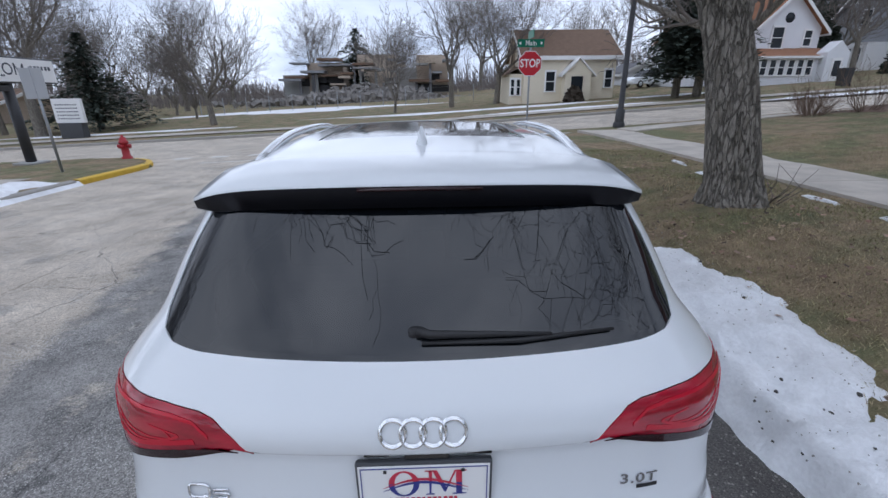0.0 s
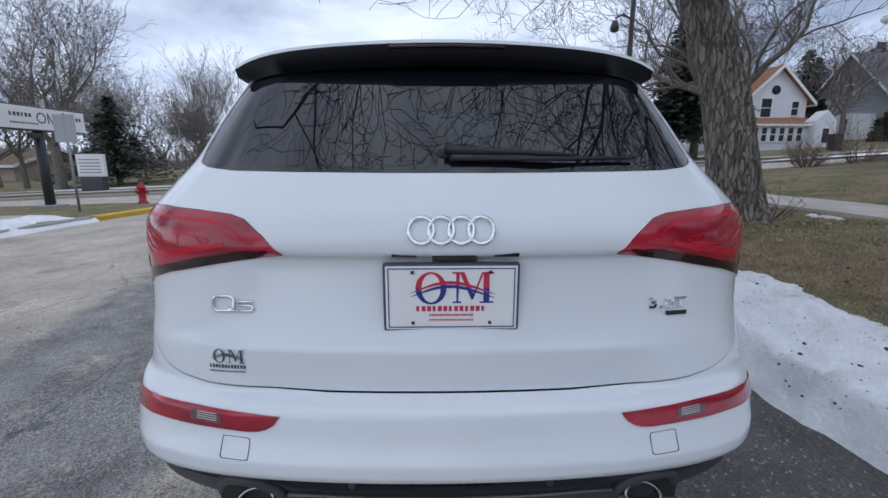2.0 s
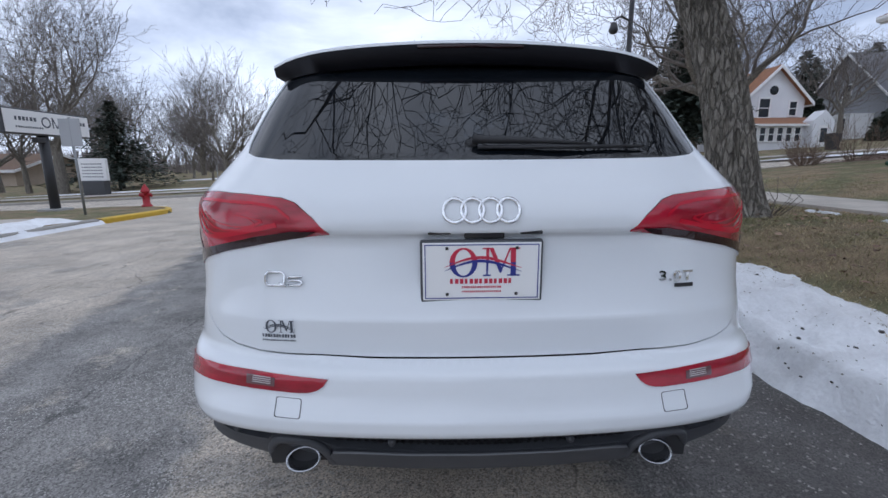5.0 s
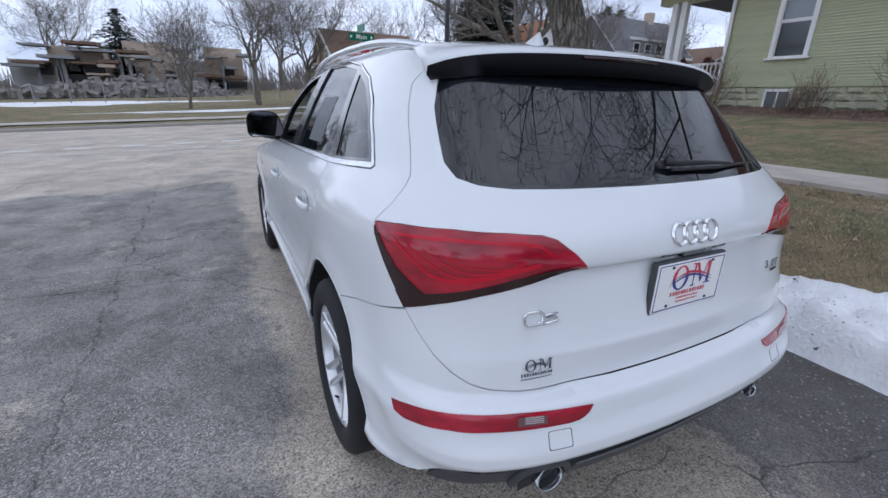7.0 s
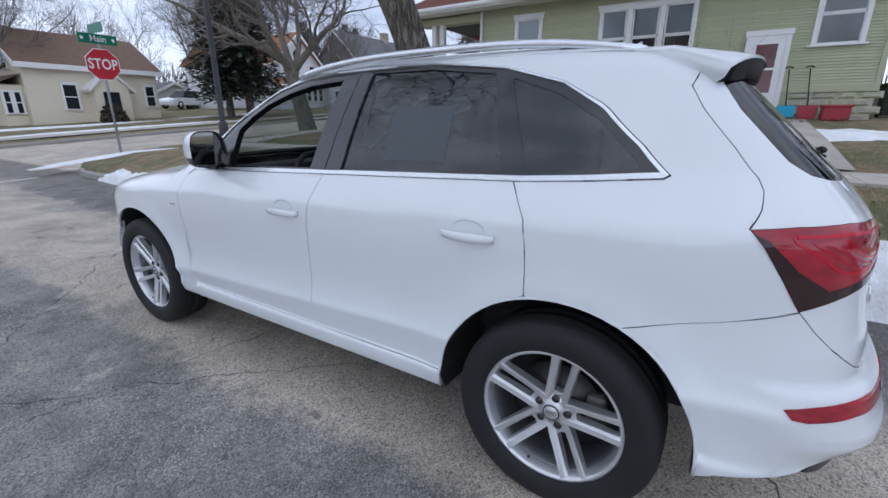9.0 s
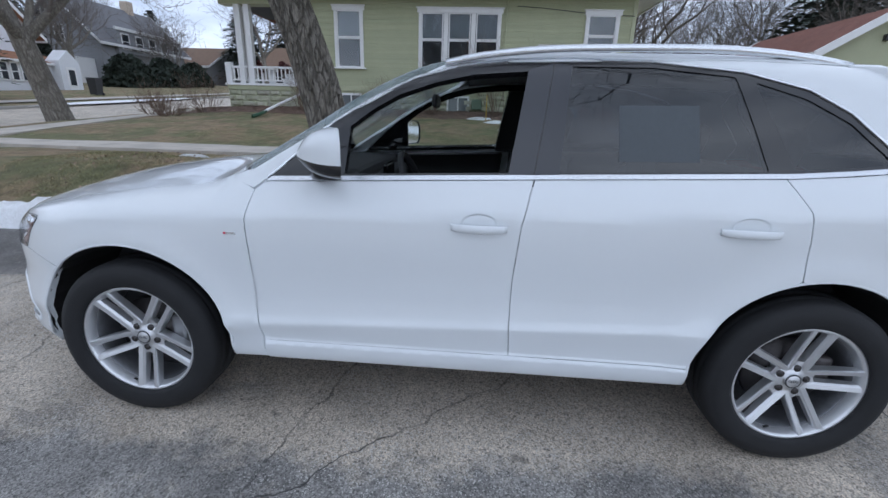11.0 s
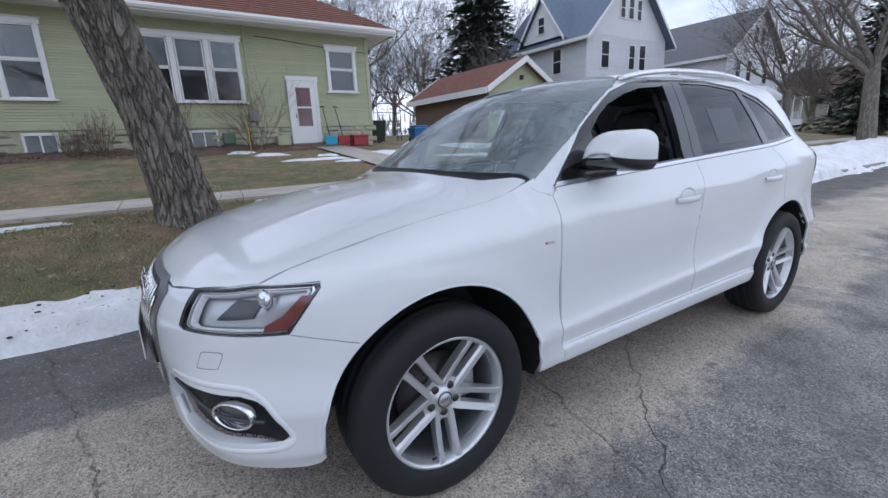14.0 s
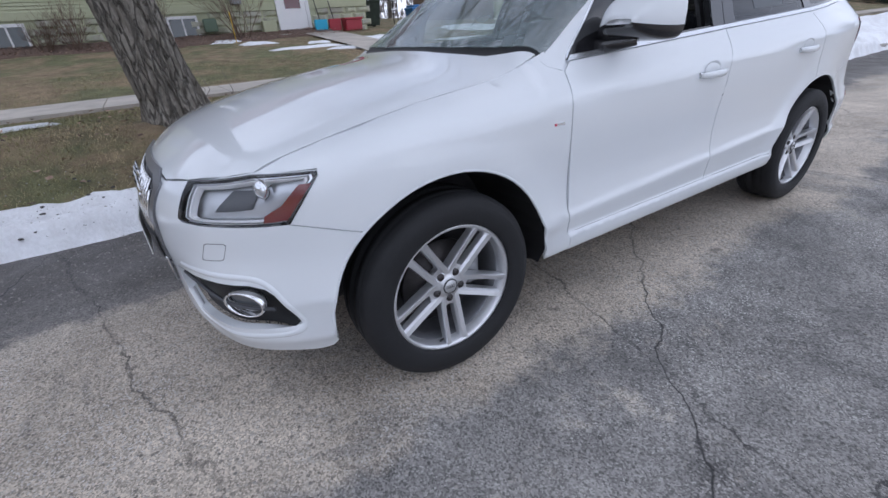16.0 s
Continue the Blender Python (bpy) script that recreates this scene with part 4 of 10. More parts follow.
def panel(name, loop, material, parent, mode="left", holes=(), offset=0.0, thick=0.014, step=0.035, label="", rows=()):
    """One panel of the body: a loop in (way round, height), or in (x, y) for mode top, laid on the body's form, offset outwards and given a turned-in edge."""
    from mathutils.geometry import delaunay_2d_cdt
    loops = [dense(list(lp), step * 0.6) for lp in (loop, *holes)]
    pts, edges = [], []
    for lp in loops:
        o = len(pts)
        pts += lp
        edges += [(o + i, o + (i + 1) % len(lp)) for i in range(len(lp))]
    a = np.array(loops[0])
    g0, g1 = np.meshgrid(np.arange(a[:, 0].min() + step / 2, a[:, 0].max(), step), np.arange(a[:, 1].min() + step / 2, a[:, 1].max(), step))
    g0, g1 = g0.ravel(), g1.ravel()
    keep = inside_poly(g0, g1, loops[0])
    for h in loops[1:]:
        keep &= ~inside_poly(g0, g1, h)
    bnd = np.array(pts)
    far = np.array([np.min((bnd[:, 0] - x) ** 2 + (bnd[:, 1] - y) ** 2) > (0.35 * step) ** 2 for x, y in zip(g0, g1)]) if len(g0) else np.zeros(0, bool)
    keep &= far
    keep_in = lambda a, b: inside_poly(a, b, loops[0]) & ~np.any([inside_poly(a, b, h) for h in loops[1:]] or [np.zeros(len(a), bool)], axis=0)
    if rows:
        # finer rows along creases, which the even grid gives way to
        us = np.arange(a[:, 0].min() + step * 0.37, a[:, 0].max(), step * 0.8)
        lines_z = [np.array([r(u) if callable(r) else r for u in us]) for r in rows]
        for lz in lines_z:
            keep &= np.abs(g1 - np.interp(g0, us, lz)) > 0.006
        for lz in lines_z:
            ok = keep_in(us, lz) & np.array([np.min((bnd[:, 0] - x) ** 2 + (bnd[:, 1] - y) ** 2) > 0.003 ** 2 for x, y in zip(us, lz)])
            pts += list(zip(us[ok], lz[ok]))
    pts += list(zip(g0[keep], g1[keep]))
    out = delaunay_2d_cdt([Vector(p) for p in pts], edges, [], 0, 1e-7)
    v2, tris = np.array([tuple(v) for v in out[0]]), [tuple(f) for f in out[2]]
    cen = np.array([v2[list(t)].mean(0) for t in tris])
    ok = inside_poly(cen[:, 0], cen[:, 1], loops[0])
    for h in loops[1:]:
        ok &= ~inside_poly(cen[:, 0], cen[:, 1], h)
    tris = [t for t, k in zip(tris, ok) if k]
    p3 = top_point(v2[:, 0], v2[:, 1]) if mode == "top" else wrap_point(v2[:, 0], v2[:, 1], mode)
    nr = body_normal(p3)
    p3 = p3 + nr * offset
    faces = []
    for t in tris:
        nn = np.cross(p3[t[1]] - p3[t[0]], p3[t[2]] - p3[t[0]])
        faces.append(t if np.dot(nn, nr[t[0]]) > 0 else t[::-1])
    count = {}
    for t in faces:
        for i in range(3):
            e = (t[i], t[(i + 1) % 3])
            count[tuple(sorted(e))] = e if tuple(sorted(e)) not in count else None
    rim = [e for e in count.values() if e]
    verts, norms = [tuple(v) for v in p3], [tuple(v) for v in nr]
    rid = {}
    for e in rim:
        for v in e:
            if v not in rid:
                rid[v] = (len(verts), len(verts) + 1)
                verts += [tuple(p3[v]), tuple(p3[v] - nr[v] * thick)]
                norms += [(0, 0, 0), (0, 0, 0)]
    n_top = len(faces)
    for i, j in rim:
        faces.append((rid[j][0], rid[i][0], rid[i][1], rid[j][1]))
    me = mesh_of(verts, faces, True)
    me.polygons.foreach_set("use_smooth", [i < n_top for i in range(len(faces))])
    me.normals_split_custom_set_from_vertices(norms)
    return part(name, me, material, parent, label)


def wr(*pts):
    """Loop points from real places (x, y, z)."""
    return [(wrap_u(x, y), z) for x, y, z in pts]


car = thing("suv", "white mid-size SUV parked at the kerb with driver's window open", "car", at=(0.010, 0, 0))


def arch_loop(wy, z0, r=0.452, a0=None, n=18):
    """Points of a wheel arch edge from its front foot to its rear foot, as (y, z)."""
    foot = math.asin((z0 - HUB_Z) / r)
    return [(wy + r * math.cos(foot + (math.pi - 2 * foot) * i / n), HUB_Z + r * math.sin(foot + (math.pi - 2 * foot) * i / n)) for i in range(n + 1)]


def arch_y(wy, z, back, r=0.452):
    """Where the arch edge stands at height z, on its back or front side."""
    d = math.sqrt(r * r - (z - HUB_Z) ** 2)
    return wy - d if back else wy + d


ARCH_F, ARCH_R = arch_loop(WHEEL_Y[1], 0.335), arch_loop(WHEEL_Y[0], 0.335)
G = 0.0024   # half a shut gap
US = lambda y, z=0.9: wrap_u(0.9, y) if FAN_R <= y <= FAN_F else side_u(y, z)
SIDE_ROWS = [lambda u, k=k: k + float(np.clip(0.045 * (2.04 - (u - U_SIDE + FAN_R)), -0.06, 0.075)) * 0.85 for k in (0.522, 0.533, 0.540, 0.547, 0.560, 0.585)]
TAIL_ROWS = (0.700, 0.786, 0.793, 0.800, 0.812, 1.004, 1.010, 1.0145, 1.019, 1.024, 1.033)
BUMPER_ROWS = (0.515, 0.528, 0.545, 0.558, 0.572, 0.588, 0.662, 0.670, 0.677, 0.683)
belt = lambda y: interp(y, [0.70, 1.115, 2.04, 3.12], [1.222, 1.186, 1.147, 1.098])
# window line: outer edge of the black frames, from the mirror foot over the roof to the tail corner
WIN_TOP = [(3.12, 1.10), (3.02, 1.185), (2.86, 1.325), (2.70, 1.425), (2.54, 1.505), (2.36, 1.556), (2.15, 1.583), (1.95, 1.592), (1.6, 1.586), (1.27, 1.552), (1.04, 1.492), (0.88, 1.400), (0.77, 1.305), (0.70, 1.228)]


hood_edge = [(0.775, 3.20), (0.765, 3.32), (0.758, 3.5), (0.758, 3.7), (0.765, 3.9), (0.767, 4.08), (0.757, 4.2), (0.738, 4.296), (0.662, 4.372), (0.534, 4.452), (0.392, 4.513), (0.26, 4.528), (0.0, 4.537)]
lift_edge = lambda pts, dx=0.0, dy=0.0: [(x + dx, y + dy, float(top_point([x + dx], [y + dy])[0][2])) for x, y in pts]
for side, sg in (("left", -1), ("right", 1)):
    # front fender
    fen = [(US(3.16) + G, 1.06), (US(3.182) + G, 0.95), (US(3.168) + G, 0.53), (US(3.14) + G, 0.338)] + [(side_u(y, z), z) for y, z in reversed(ARCH_F) if not (y > 3.742 and z < 0.70)] + [(side_u(arch_y(3.742, 0.698, False), 0.698), 0.698)]
    fen += wr((0.834, 4.247, 0.757), (0.859, 4.146, 0.890), (0.851, 4.144, 0.906)) + wr(*[(x, y, z) for x, y, z in reversed(lift_edge(hood_edge[:8], 0.004))]) + [(US(3.22), 1.085)]
    panel("front_fender", fen, PAINT, car, side)
    # doors below the belt
    d_f = [(US(3.112), belt(3.112) - 0.008), (US(3.16) - G, 1.06), (US(3.182) - G, 0.95), (US(3.168) - G, 0.53), (US(3.150) - G, 0.4152), (US(2.103) + G, 0.4152), (US(2.112) + G, 0.55), (US(2.112) + G, 0.75), (US(2.094) + G, 0.97), (US(2.062) + G, 1.10), (US(2.05) + G, belt(2.05) - 0.008)]
    front_door = panel("front_door", d_f, PAINT, car, side, rows=SIDE_ROWS)
    d_r = [(US(2.05) - G, belt(2.05) - 0.008), (US(2.062) - G, 1.10), (US(2.094) - G, 0.97), (US(2.112) - G, 0.75), (US(2.112) - G, 0.55), (US(2.103) - G, 0.4152), (US(1.3845), 0.4152)]
    d_r += [(US(y), z) for y, z in ARCH_R if y > 1.052 and z > 0.425] + [(US(1.048) + G, 0.815), (US(1.055) + G, 0.965), (US(1.07) + G, 1.07), (US(1.115) + G, 1.14), (US(1.14) + G, belt(1.14) - 0.008)]
    rear_door = panel("rear_door", d_r, PAINT, car, side, rows=SIDE_ROWS)
    # folded metal behind the shut gaps
    panel("seam_backing", [(US(3.10), 0.36), (US(3.24), 0.36), (US(3.24), 1.075), (US(3.10), 1.105)], PAINT, car, side, offset=-0.011, thick=0.01, step=0.05)
    panel("seam_backing", [(US(2.02), 0.40), (US(2.16), 0.40), (US(2.16), 1.12), (US(2.02), 1.12)], PAINT, car, side, offset=-0.011, thick=0.01, step=0.05)
    panel("seam_backing", [(US(1.00), 0.87), (US(1.12), 0.87), (US(1.18), 1.15), (US(1.06), 1.15)], PAINT, car, side, offset=-0.011, thick=0.01, step=0.05)
    # sill
    sill = [(US(3.149), 0.4138), (US(3.14), 0.330), (US(1.3855), 0.332), (US(1.3845), 0.4138)]
    panel("sill", sill, PAINT, car, side, thick=0.04, rows=(0.3455, 0.385, 0.398, 0.405))
    # quarter panel with the roof side and pillar
    q = [(US(1.14) - G, belt(1.14) - 0.008), (US(1.115) - G, 1.14), (US(1.07) - G, 1.07), (US(1.055) - G, 0.965), (US(1.048) - G, 0.815)]
    q += [(side_u(y, z), z) for y, z in ARCH_R if y < 1.04 and not (y < 0.9 and z < 0.775)] + [(side_u(arch_y(0.935, 0.775, True), 0.775), 0.775)]
    q += wr((0.883, 0.491, 0.845), (0.837, 0.329, 0.901), (0.870, 0.468, 1.111), (0.832, 0.446, 1.156), (0.792, 0.446, 1.199), (0.767, 0.463, 1.229), (0.741, 0.528, 1.305), (0.708, 0.622, 1.409), (0.683, 0.66, 1.475), (0.66, 0.63, 1.52), (0.62, 0.64, 1.555)) + [(wrap_u(0.62, 0.80), 1.580), (US(1.0), 1.594), (US(1.27), 1.615), (US(1.6), 1.629)]
    q += [(US(1.6), 1.596), (US(1.27), 1.562), (US(1.04), 1.502), (wrap_u(0.72, 0.87), 1.405), (wrap_u(0.77, 0.755), 1.305), (wrap_u(0.785, 0.678), 1.225), (wrap_u(0.785, 0.70), 1.213)]
    panel("quarter_panel", q, PAINT, car, side)
    # cant rail over the doors and the front pillar
    cant = [(US(y), z + 0.004) for y, z in WIN_TOP if 1.59 < y < 2.4][::-1]
    cant_up = [(US(1.6), 1.629), (US(1.95), 1.632), (US(2.15), 1.624), (US(2.36), 1.605)]
    panel("cant_rail", cant + cant_up[::-1], PAINT, car, side, thick=0.03, step=0.03)
    x_at = lambda y, z: abs(float(wrap_point([US(y)], [z], side)[0][0]))
    outer = [(x_at(y, z + 0.004), y) for y, z in WIN_TOP if y >= 2.36]
    pil = [(x_at(3.165, 1.066), 3.168), (x_at(3.21, 1.082), 3.222), (0.800, 3.235)] + [(0.787, 3.213), (0.737, 2.95), (0.682, 2.70), (0.622, 2.50), (0.588, 2.42), (x_at(2.36, 1.605), 2.36)] + outer[::-1]
    panel("front_pillar", [(sg * a, b) for a, b in pil], PAINT, car, "top", offset=0.001, thick=0.03, step=0.025)
    # chrome strip along the belt and round the glass
    strip = [(US(3.12), belt(3.12) - 0.006)] + [(US(y), belt(y) - 0.006) for y in (2.6, 2.04, 1.5, 1.115)] + [(wrap_u(0.79, 0.70), belt(0.7) - 0.006), (wrap_u(0.79, 0.682), 1.226)]
    strip += [(wrap_u(0.77, 0.762), 1.306), (wrap_u(0.72, 0.875), 1.404), (US(1.04), 1.499), (US(1.27), 1.559), (US(1.6), 1.593)]
    strip += [(US(1.6), 1.587), (US(1.27), 1.553), (US(1.04), 1.493), (wrap_u(0.72, 0.885), 1.40), (wrap_u(0.77, 0.775), 1.304), (wrap_u(0.79, 0.705), 1.231), (wrap_u(0.79, 0.715), belt(0.715) + 0.010)] + [(US(y), belt(y) + 0.010) for y in (1.115, 1.5, 2.04, 2.6)] + [(US(3.10), belt(3.1) + 0.010)]
    panel("window_trim", strip, SATIN, car, side, offset=0.004, thick=0.02, label="bright metal window trim")
    front_top = [(y, z) for y, z in WIN_TOP if y > 1.59]
    panel("window_trim", [(US(y), z + 0.009) for y, z in front_top] + [(US(y), z) for y, z in reversed(front_top)], SATIN, car, side, offset=0.004, thick=0.012, step=0.03, label="bright metal window trim")
    # black frames with the openings for the glass
    bl = lambda y: belt(y) + 0.008
    frame_loop = [(US(y) if y > FAN_R else wrap_u(0.75, y), z) for y, z in WIN_TOP] + [(wrap_u(0.79, 0.72), bl(0.72))] + [(US(y), bl(y)) for y in (1.1, 1.6, 2.04, 2.6)] + [(US(3.09), bl(3.09))]
    open_f = [(US(2.80), bl(2.8) + 0.012), (US(2.79), 1.315), (US(2.70), 1.385), (US(2.60), 1.443), (US(2.45), 1.495), (US(2.30), 1.528), (US(2.085), 1.545), (US(2.15), bl(2.15) + 0.012)]
    open_r = rounded([(US(1.955), bl(1.95) + 0.01), (US(1.912), 1.568), (US(1.60), 1.568), (US(1.30), 1.538), (US(1.195), bl(1.2) + 0.01)], 0.012)
    open_q = rounded([(US(1.105), bl(1.1) + 0.014), (US(1.235), 1.522), (US(1.05), 1.463), (wrap_u(0.72, 0.895), 1.375), (wrap_u(0.77, 0.785), 1.275), (wrap_u(0.785, 0.755), bl(0.74) + 0.014)], 0.02)
    panel("window_frame", frame_loop, GLOSS_BLACK, car, side, holes=(open_f, open_r, open_q), offset=-0.002, thick=0.03, step=0.03, label="black window frame and pillars")
    # division bars of the rear glass stand a little proud
    panel("pillar_cover", [(US(2.15), bl(2.1)), (US(2.085), 1.548), (US(1.985) + G, 1.572), (US(2.052) + G, bl(2.05))], PILLAR, front_door, side, offset=0.004, thick=0.008)
    panel("pillar_cover", [(US(2.052) - G, bl(2.05)), (US(1.985) - G, 1.572), (US(1.915), 1.568), (US(1.957), bl(1.95))], PILLAR, rear_door, side, offset=0.004, thick=0.008)
    if side == "right":
        panel("door_glass", open_f, CLEAR, front_door, side, offset=-0.012, thick=0.004, step=0.05, label="clear front door glass")
    panel("door_glass", open_r, TINT, rear_door, side, offset=-0.006, thick=0.004, step=0.05, label="dark tinted rear door glass")
    panel("quarter_glass", open_q, TINT, car, side, offset=-0.006, thick=0.004, step=0.05, label="dark tinted quarter glass")
    panel("door_lining", [(US(3.05), 0.46), (US(3.05), bl(3.05)), (US(2.10), bl(2.1)), (US(2.12), 0.46)], INTERIOR, front_door, side, offset=-0.075, thick=0.02, step=0.06, label="black inner door lining")
    panel("door_lining", [(US(2.05), 0.46), (US(2.05), bl(2.0)), (US(1.15), bl(1.2)), (US(1.4), 0.6), (US(1.4), 0.46)], INTERIOR, rear_door, side, offset=-0.075, thick=0.02, step=0.06, label="black inner door lining")
    panel("pillar_lining", [(US(2.15), bl(2.1)), (US(2.085), 1.56), (US(1.92), 1.56), (US(1.957), bl(1.95))], INTERIOR, car, side, offset=-0.05, thick=0.02, step=0.06)
    # door handles with their cup
    for door, y0, y1, z in ((front_door, 2.145, 2.36, 0.962), (rear_door, 1.162, 1.375, 0.99)):
        yc = (y0 + y1) / 2
        v, f = [], []
        n = 14
        px = [float(wrap_point([US(y0 + (y1 - y0) * i / n)], [z], side)[0][0]) for i in range(n + 1)]
        pts = [(px[i] + sg * (0.004 + 0.027 * math.sin(math.pi * min(1, max(0, i / n))) ** 0.45), y0 + (y1 - y0) * i / n, z) for i in range(n + 1)]
        for i, p in enumerate(pts):
            ry_, rz_ = 0.007 + 0.003 * math.sin(math.pi * i / n), 0.013 + 0.004 * math.sin(math.pi * i / n)
            for k in range(10):
                a = 2 * math.pi * k / 10
                v.append((p[0] + ry_ * math.cos(a), p[1], p[2] + rz_ * math.sin(a)))
        for i in range(n):
            for k in range(10):
                f.append((i * 10 + k, i * 10 + (k + 1) % 10, (i + 1) * 10 + (k + 1) % 10, (i + 1) * 10 + k))
        f += [tuple(range(10)), tuple(n * 10 + k for k in reversed(range(10)))]
        h = part("door_handle", mesh_of(v, f, True), PAINT, door)
        dome = lathe([(0.001, -0.016), (0.03, -0.014), (0.048, -0.006), (0.056, 0.0012), (0.062, 0.002)], 28, "x")
        for vv in dome.vertices:
            vv.co = Vector((px[n // 2] + sg * vv.co.x, yc + vv.co.y * 1.1, z + 0.018 + vv.co.z * 0.62))
        part("handle_recess", dome, PAINT, door)
    # small fender badge
    p = wrap_point([US(3.27)], [0.893], side)[0]
    part("fender_badge", bm_box(p[0] - 0.002, p[0] + 0.002, 3.222, 3.262, 0.887, 0.896), SATIN, car, "small silver and red badge")
    part("fender_badge", bm_box(p[0] - 0.0025, p[0] + 0.0025, 3.264, 3.273, 0.887, 0.896), RED_PRINT, car)

# rolled lips of the wheel arches
for side, sg in (("left", -1), ("right", 1)):
    for wy, edge_z in zip(WHEEL_Y, (0.345, 0.345)):
        lip = arch_loop(wy, edge_z, 0.4535, n=30)
        p3 = wrap_point([side_u(y, z) for y, z in lip], [z for _, z in lip], side)
        tube_part("arch_lip", [(p[0] - sg * 0.0045, p[1], p[2]) for p in p3], 0.006, PAINT, car, 8)

# roof, windscreen, bonnet
top_loop = lambda pts: pts + [(-x, y) for x, y in reversed(pts)]
roof_edge = [(0.575, 0.66), (0.60, 1.0), (0.605, 1.5), (0.605, 2.0), (0.595, 2.25), (0.585, 2.40)]
roof_front = [(0.0, 2.445), (0.25, 2.435), (0.42, 2.42)]
panel("roof", top_loop([(0.0, 0.60), (0.3, 0.615), (0.50, 0.64)] + roof_edge + roof_front[::-1][:-1])[:-1] + [], PAINT, car, "top", holes=([(-0.42, 1.12), (0.42, 1.12), (0.42, 2.28), (-0.42, 2.28)],), offset=0.002, step=0.045)
panel("sunroof", rounded([(-0.416, 1.124), (0.416, 1.124), (0.416, 2.276), (-0.416, 2.276)], 0.03), GLOSS_BLACK, car, "top", offset=-0.002, label="large dark glass sunroof")
ws = [(0.0, 3.31), (0.3, 3.30), (0.55, 3.265), (0.785, 3.21), (0.735, 2.95), (0.68, 2.70), (0.62, 2.50), (0.585, 2.42), (0.40, 2.425), (0.25, 2.438), (0.0, 2.447)]
panel("windscreen", ws[:1] + ws[1:-1] + ws[-1:] + [(-x, y) for x, y in reversed(ws[1:-1])], SCREEN, car, "top", offset=-0.004, thick=0.004, step=0.05, label="windscreen glass")
scr = [(0.0, 3.365), (0.3, 3.355), (0.57, 3.32), (0.78, 3.235), (0.76, 3.20), (0.55, 3.25), (0.3, 3.285), (0.0, 3.295)]
panel("windscreen_cowl", scr[:4] + scr[4:8] + [(-x, y) for x, y in reversed(scr[4:7])] + [(-x, y) for x, y in reversed(scr[1:4])], BLACK_PLASTIC, car, "top", offset=-0.012, thick=0.02, step=0.04, label="black plastic windscreen cowl")
hood_back = [(0.0, 3.36), (0.3, 3.35), (0.57, 3.315), (0.77, 3.235)]
hood_edge = hood_edge[1:]
panel("bonnet", hood_back + hood_edge + [(-x, y) for x, y in reversed(hood_edge[:-1])] + [(-x, y) for x, y in reversed(hood_back[1:])], PAINT, car, "top", step=0.035)

# tailgate with its window
tg = [(0.0, 0.0, 0.692), (0.30, 0.05, 0.692), (0.50, 0.10, 0.697), (0.60, 0.12, 0.704), (0.672, 0.14, 0.715), (0.725, 0.16, 0.734), (0.765, 0.186, 0.762), (0.796, 0.225, 0.797), (0.814, 0.283, 0.846), (0.834, 0.326, 0.900)]
tg_l = wr(*tg)
lamp_low = [(0.398, 0.131, 1.018), (0.47, 0.145, 1.010), (0.56, 0.164, 0.995), (0.69, 0.201, 0.967), (0.777, 0.254, 0.936), (0.835, 0.329, 0.902)]
lamp_top = [(0.398, 0.131, 1.020), (0.44, 0.14, 1.062), (0.49, 0.152, 1.100), (0.53, 0.158, 1.112), (0.62, 0.19, 1.120), (0.74, 0.25, 1.126), (0.834, 0.364, 1.120), (0.867, 0.466, 1.108)]
up = [(0.829, 0.445, 1.156), (0.789, 0.445, 1.199), (0.763, 0.462, 1.229), (0.737, 0.527, 1.305), (0.7045, 0.62, 1.409), (0.6795, 0.658, 1.475), (0.6565, 0.628, 1.519), (0.616, 0.62, 1.553), (0.5, 0.58, 1.557), (0.3, 0.53, 1.558), (0.0, 0.52, 1.558)]
half = tg_l + wr(*lamp_low[::-1]) + wr(*[(x, y, z + 0.002) for x, y, z in lamp_top[1:]]) + wr(*up)
loop = half + [(-s, z) for s, z in reversed(half[:-1])][:-1]
glass = wr((0.0, 0.2, 1.209), (0.14, 0.206, 1.209), (0.40, 0.228, 1.211), (0.56, 0.26, 1.214), (0.64, 0.30, 1.222), (0.680, 0.350, 1.236), (0.693, 0.40, 1.270), (0.688, 0.45, 1.33), (0.665, 0.53, 1.41), (0.628, 0.585, 1.49), (0.5, 0.56, 1.525), (0.0, 0.5, 1.53))
gl_loop = glass + [(-s, z) for s, z in reversed(glass[1:-1])]
tailgate = panel("tailgate", loop, PAINT, car, "rear", holes=(gl_loop,), step=0.03, rows=TAIL_ROWS)
panel("rear_window", gl_loop, REAR_TINT, tailgate, "rear", offset=-0.003, thick=0.004, step=0.05, label="dark tinted rear window")
border = [(s * 0.965, 1.222 + (z - 1.222) * 0.93 + 0.012) for s, z in gl_loop]
panel("window_border", gl_loop, GLOSS_BLACK, tailgate, "rear", holes=(border,), offset=-0.009, thick=0.003, step=0.04)

def rear_at(x, z):
    """The way round at which the rear face, at height z, lies x metres from the middle."""
    us = np.linspace(0.0, 1.15, 120)
    return float(np.interp(abs(x), wrap_point(us, np.full_like(us, z), "right")[:, 0], us)) * (1 if x > 0 else -1)


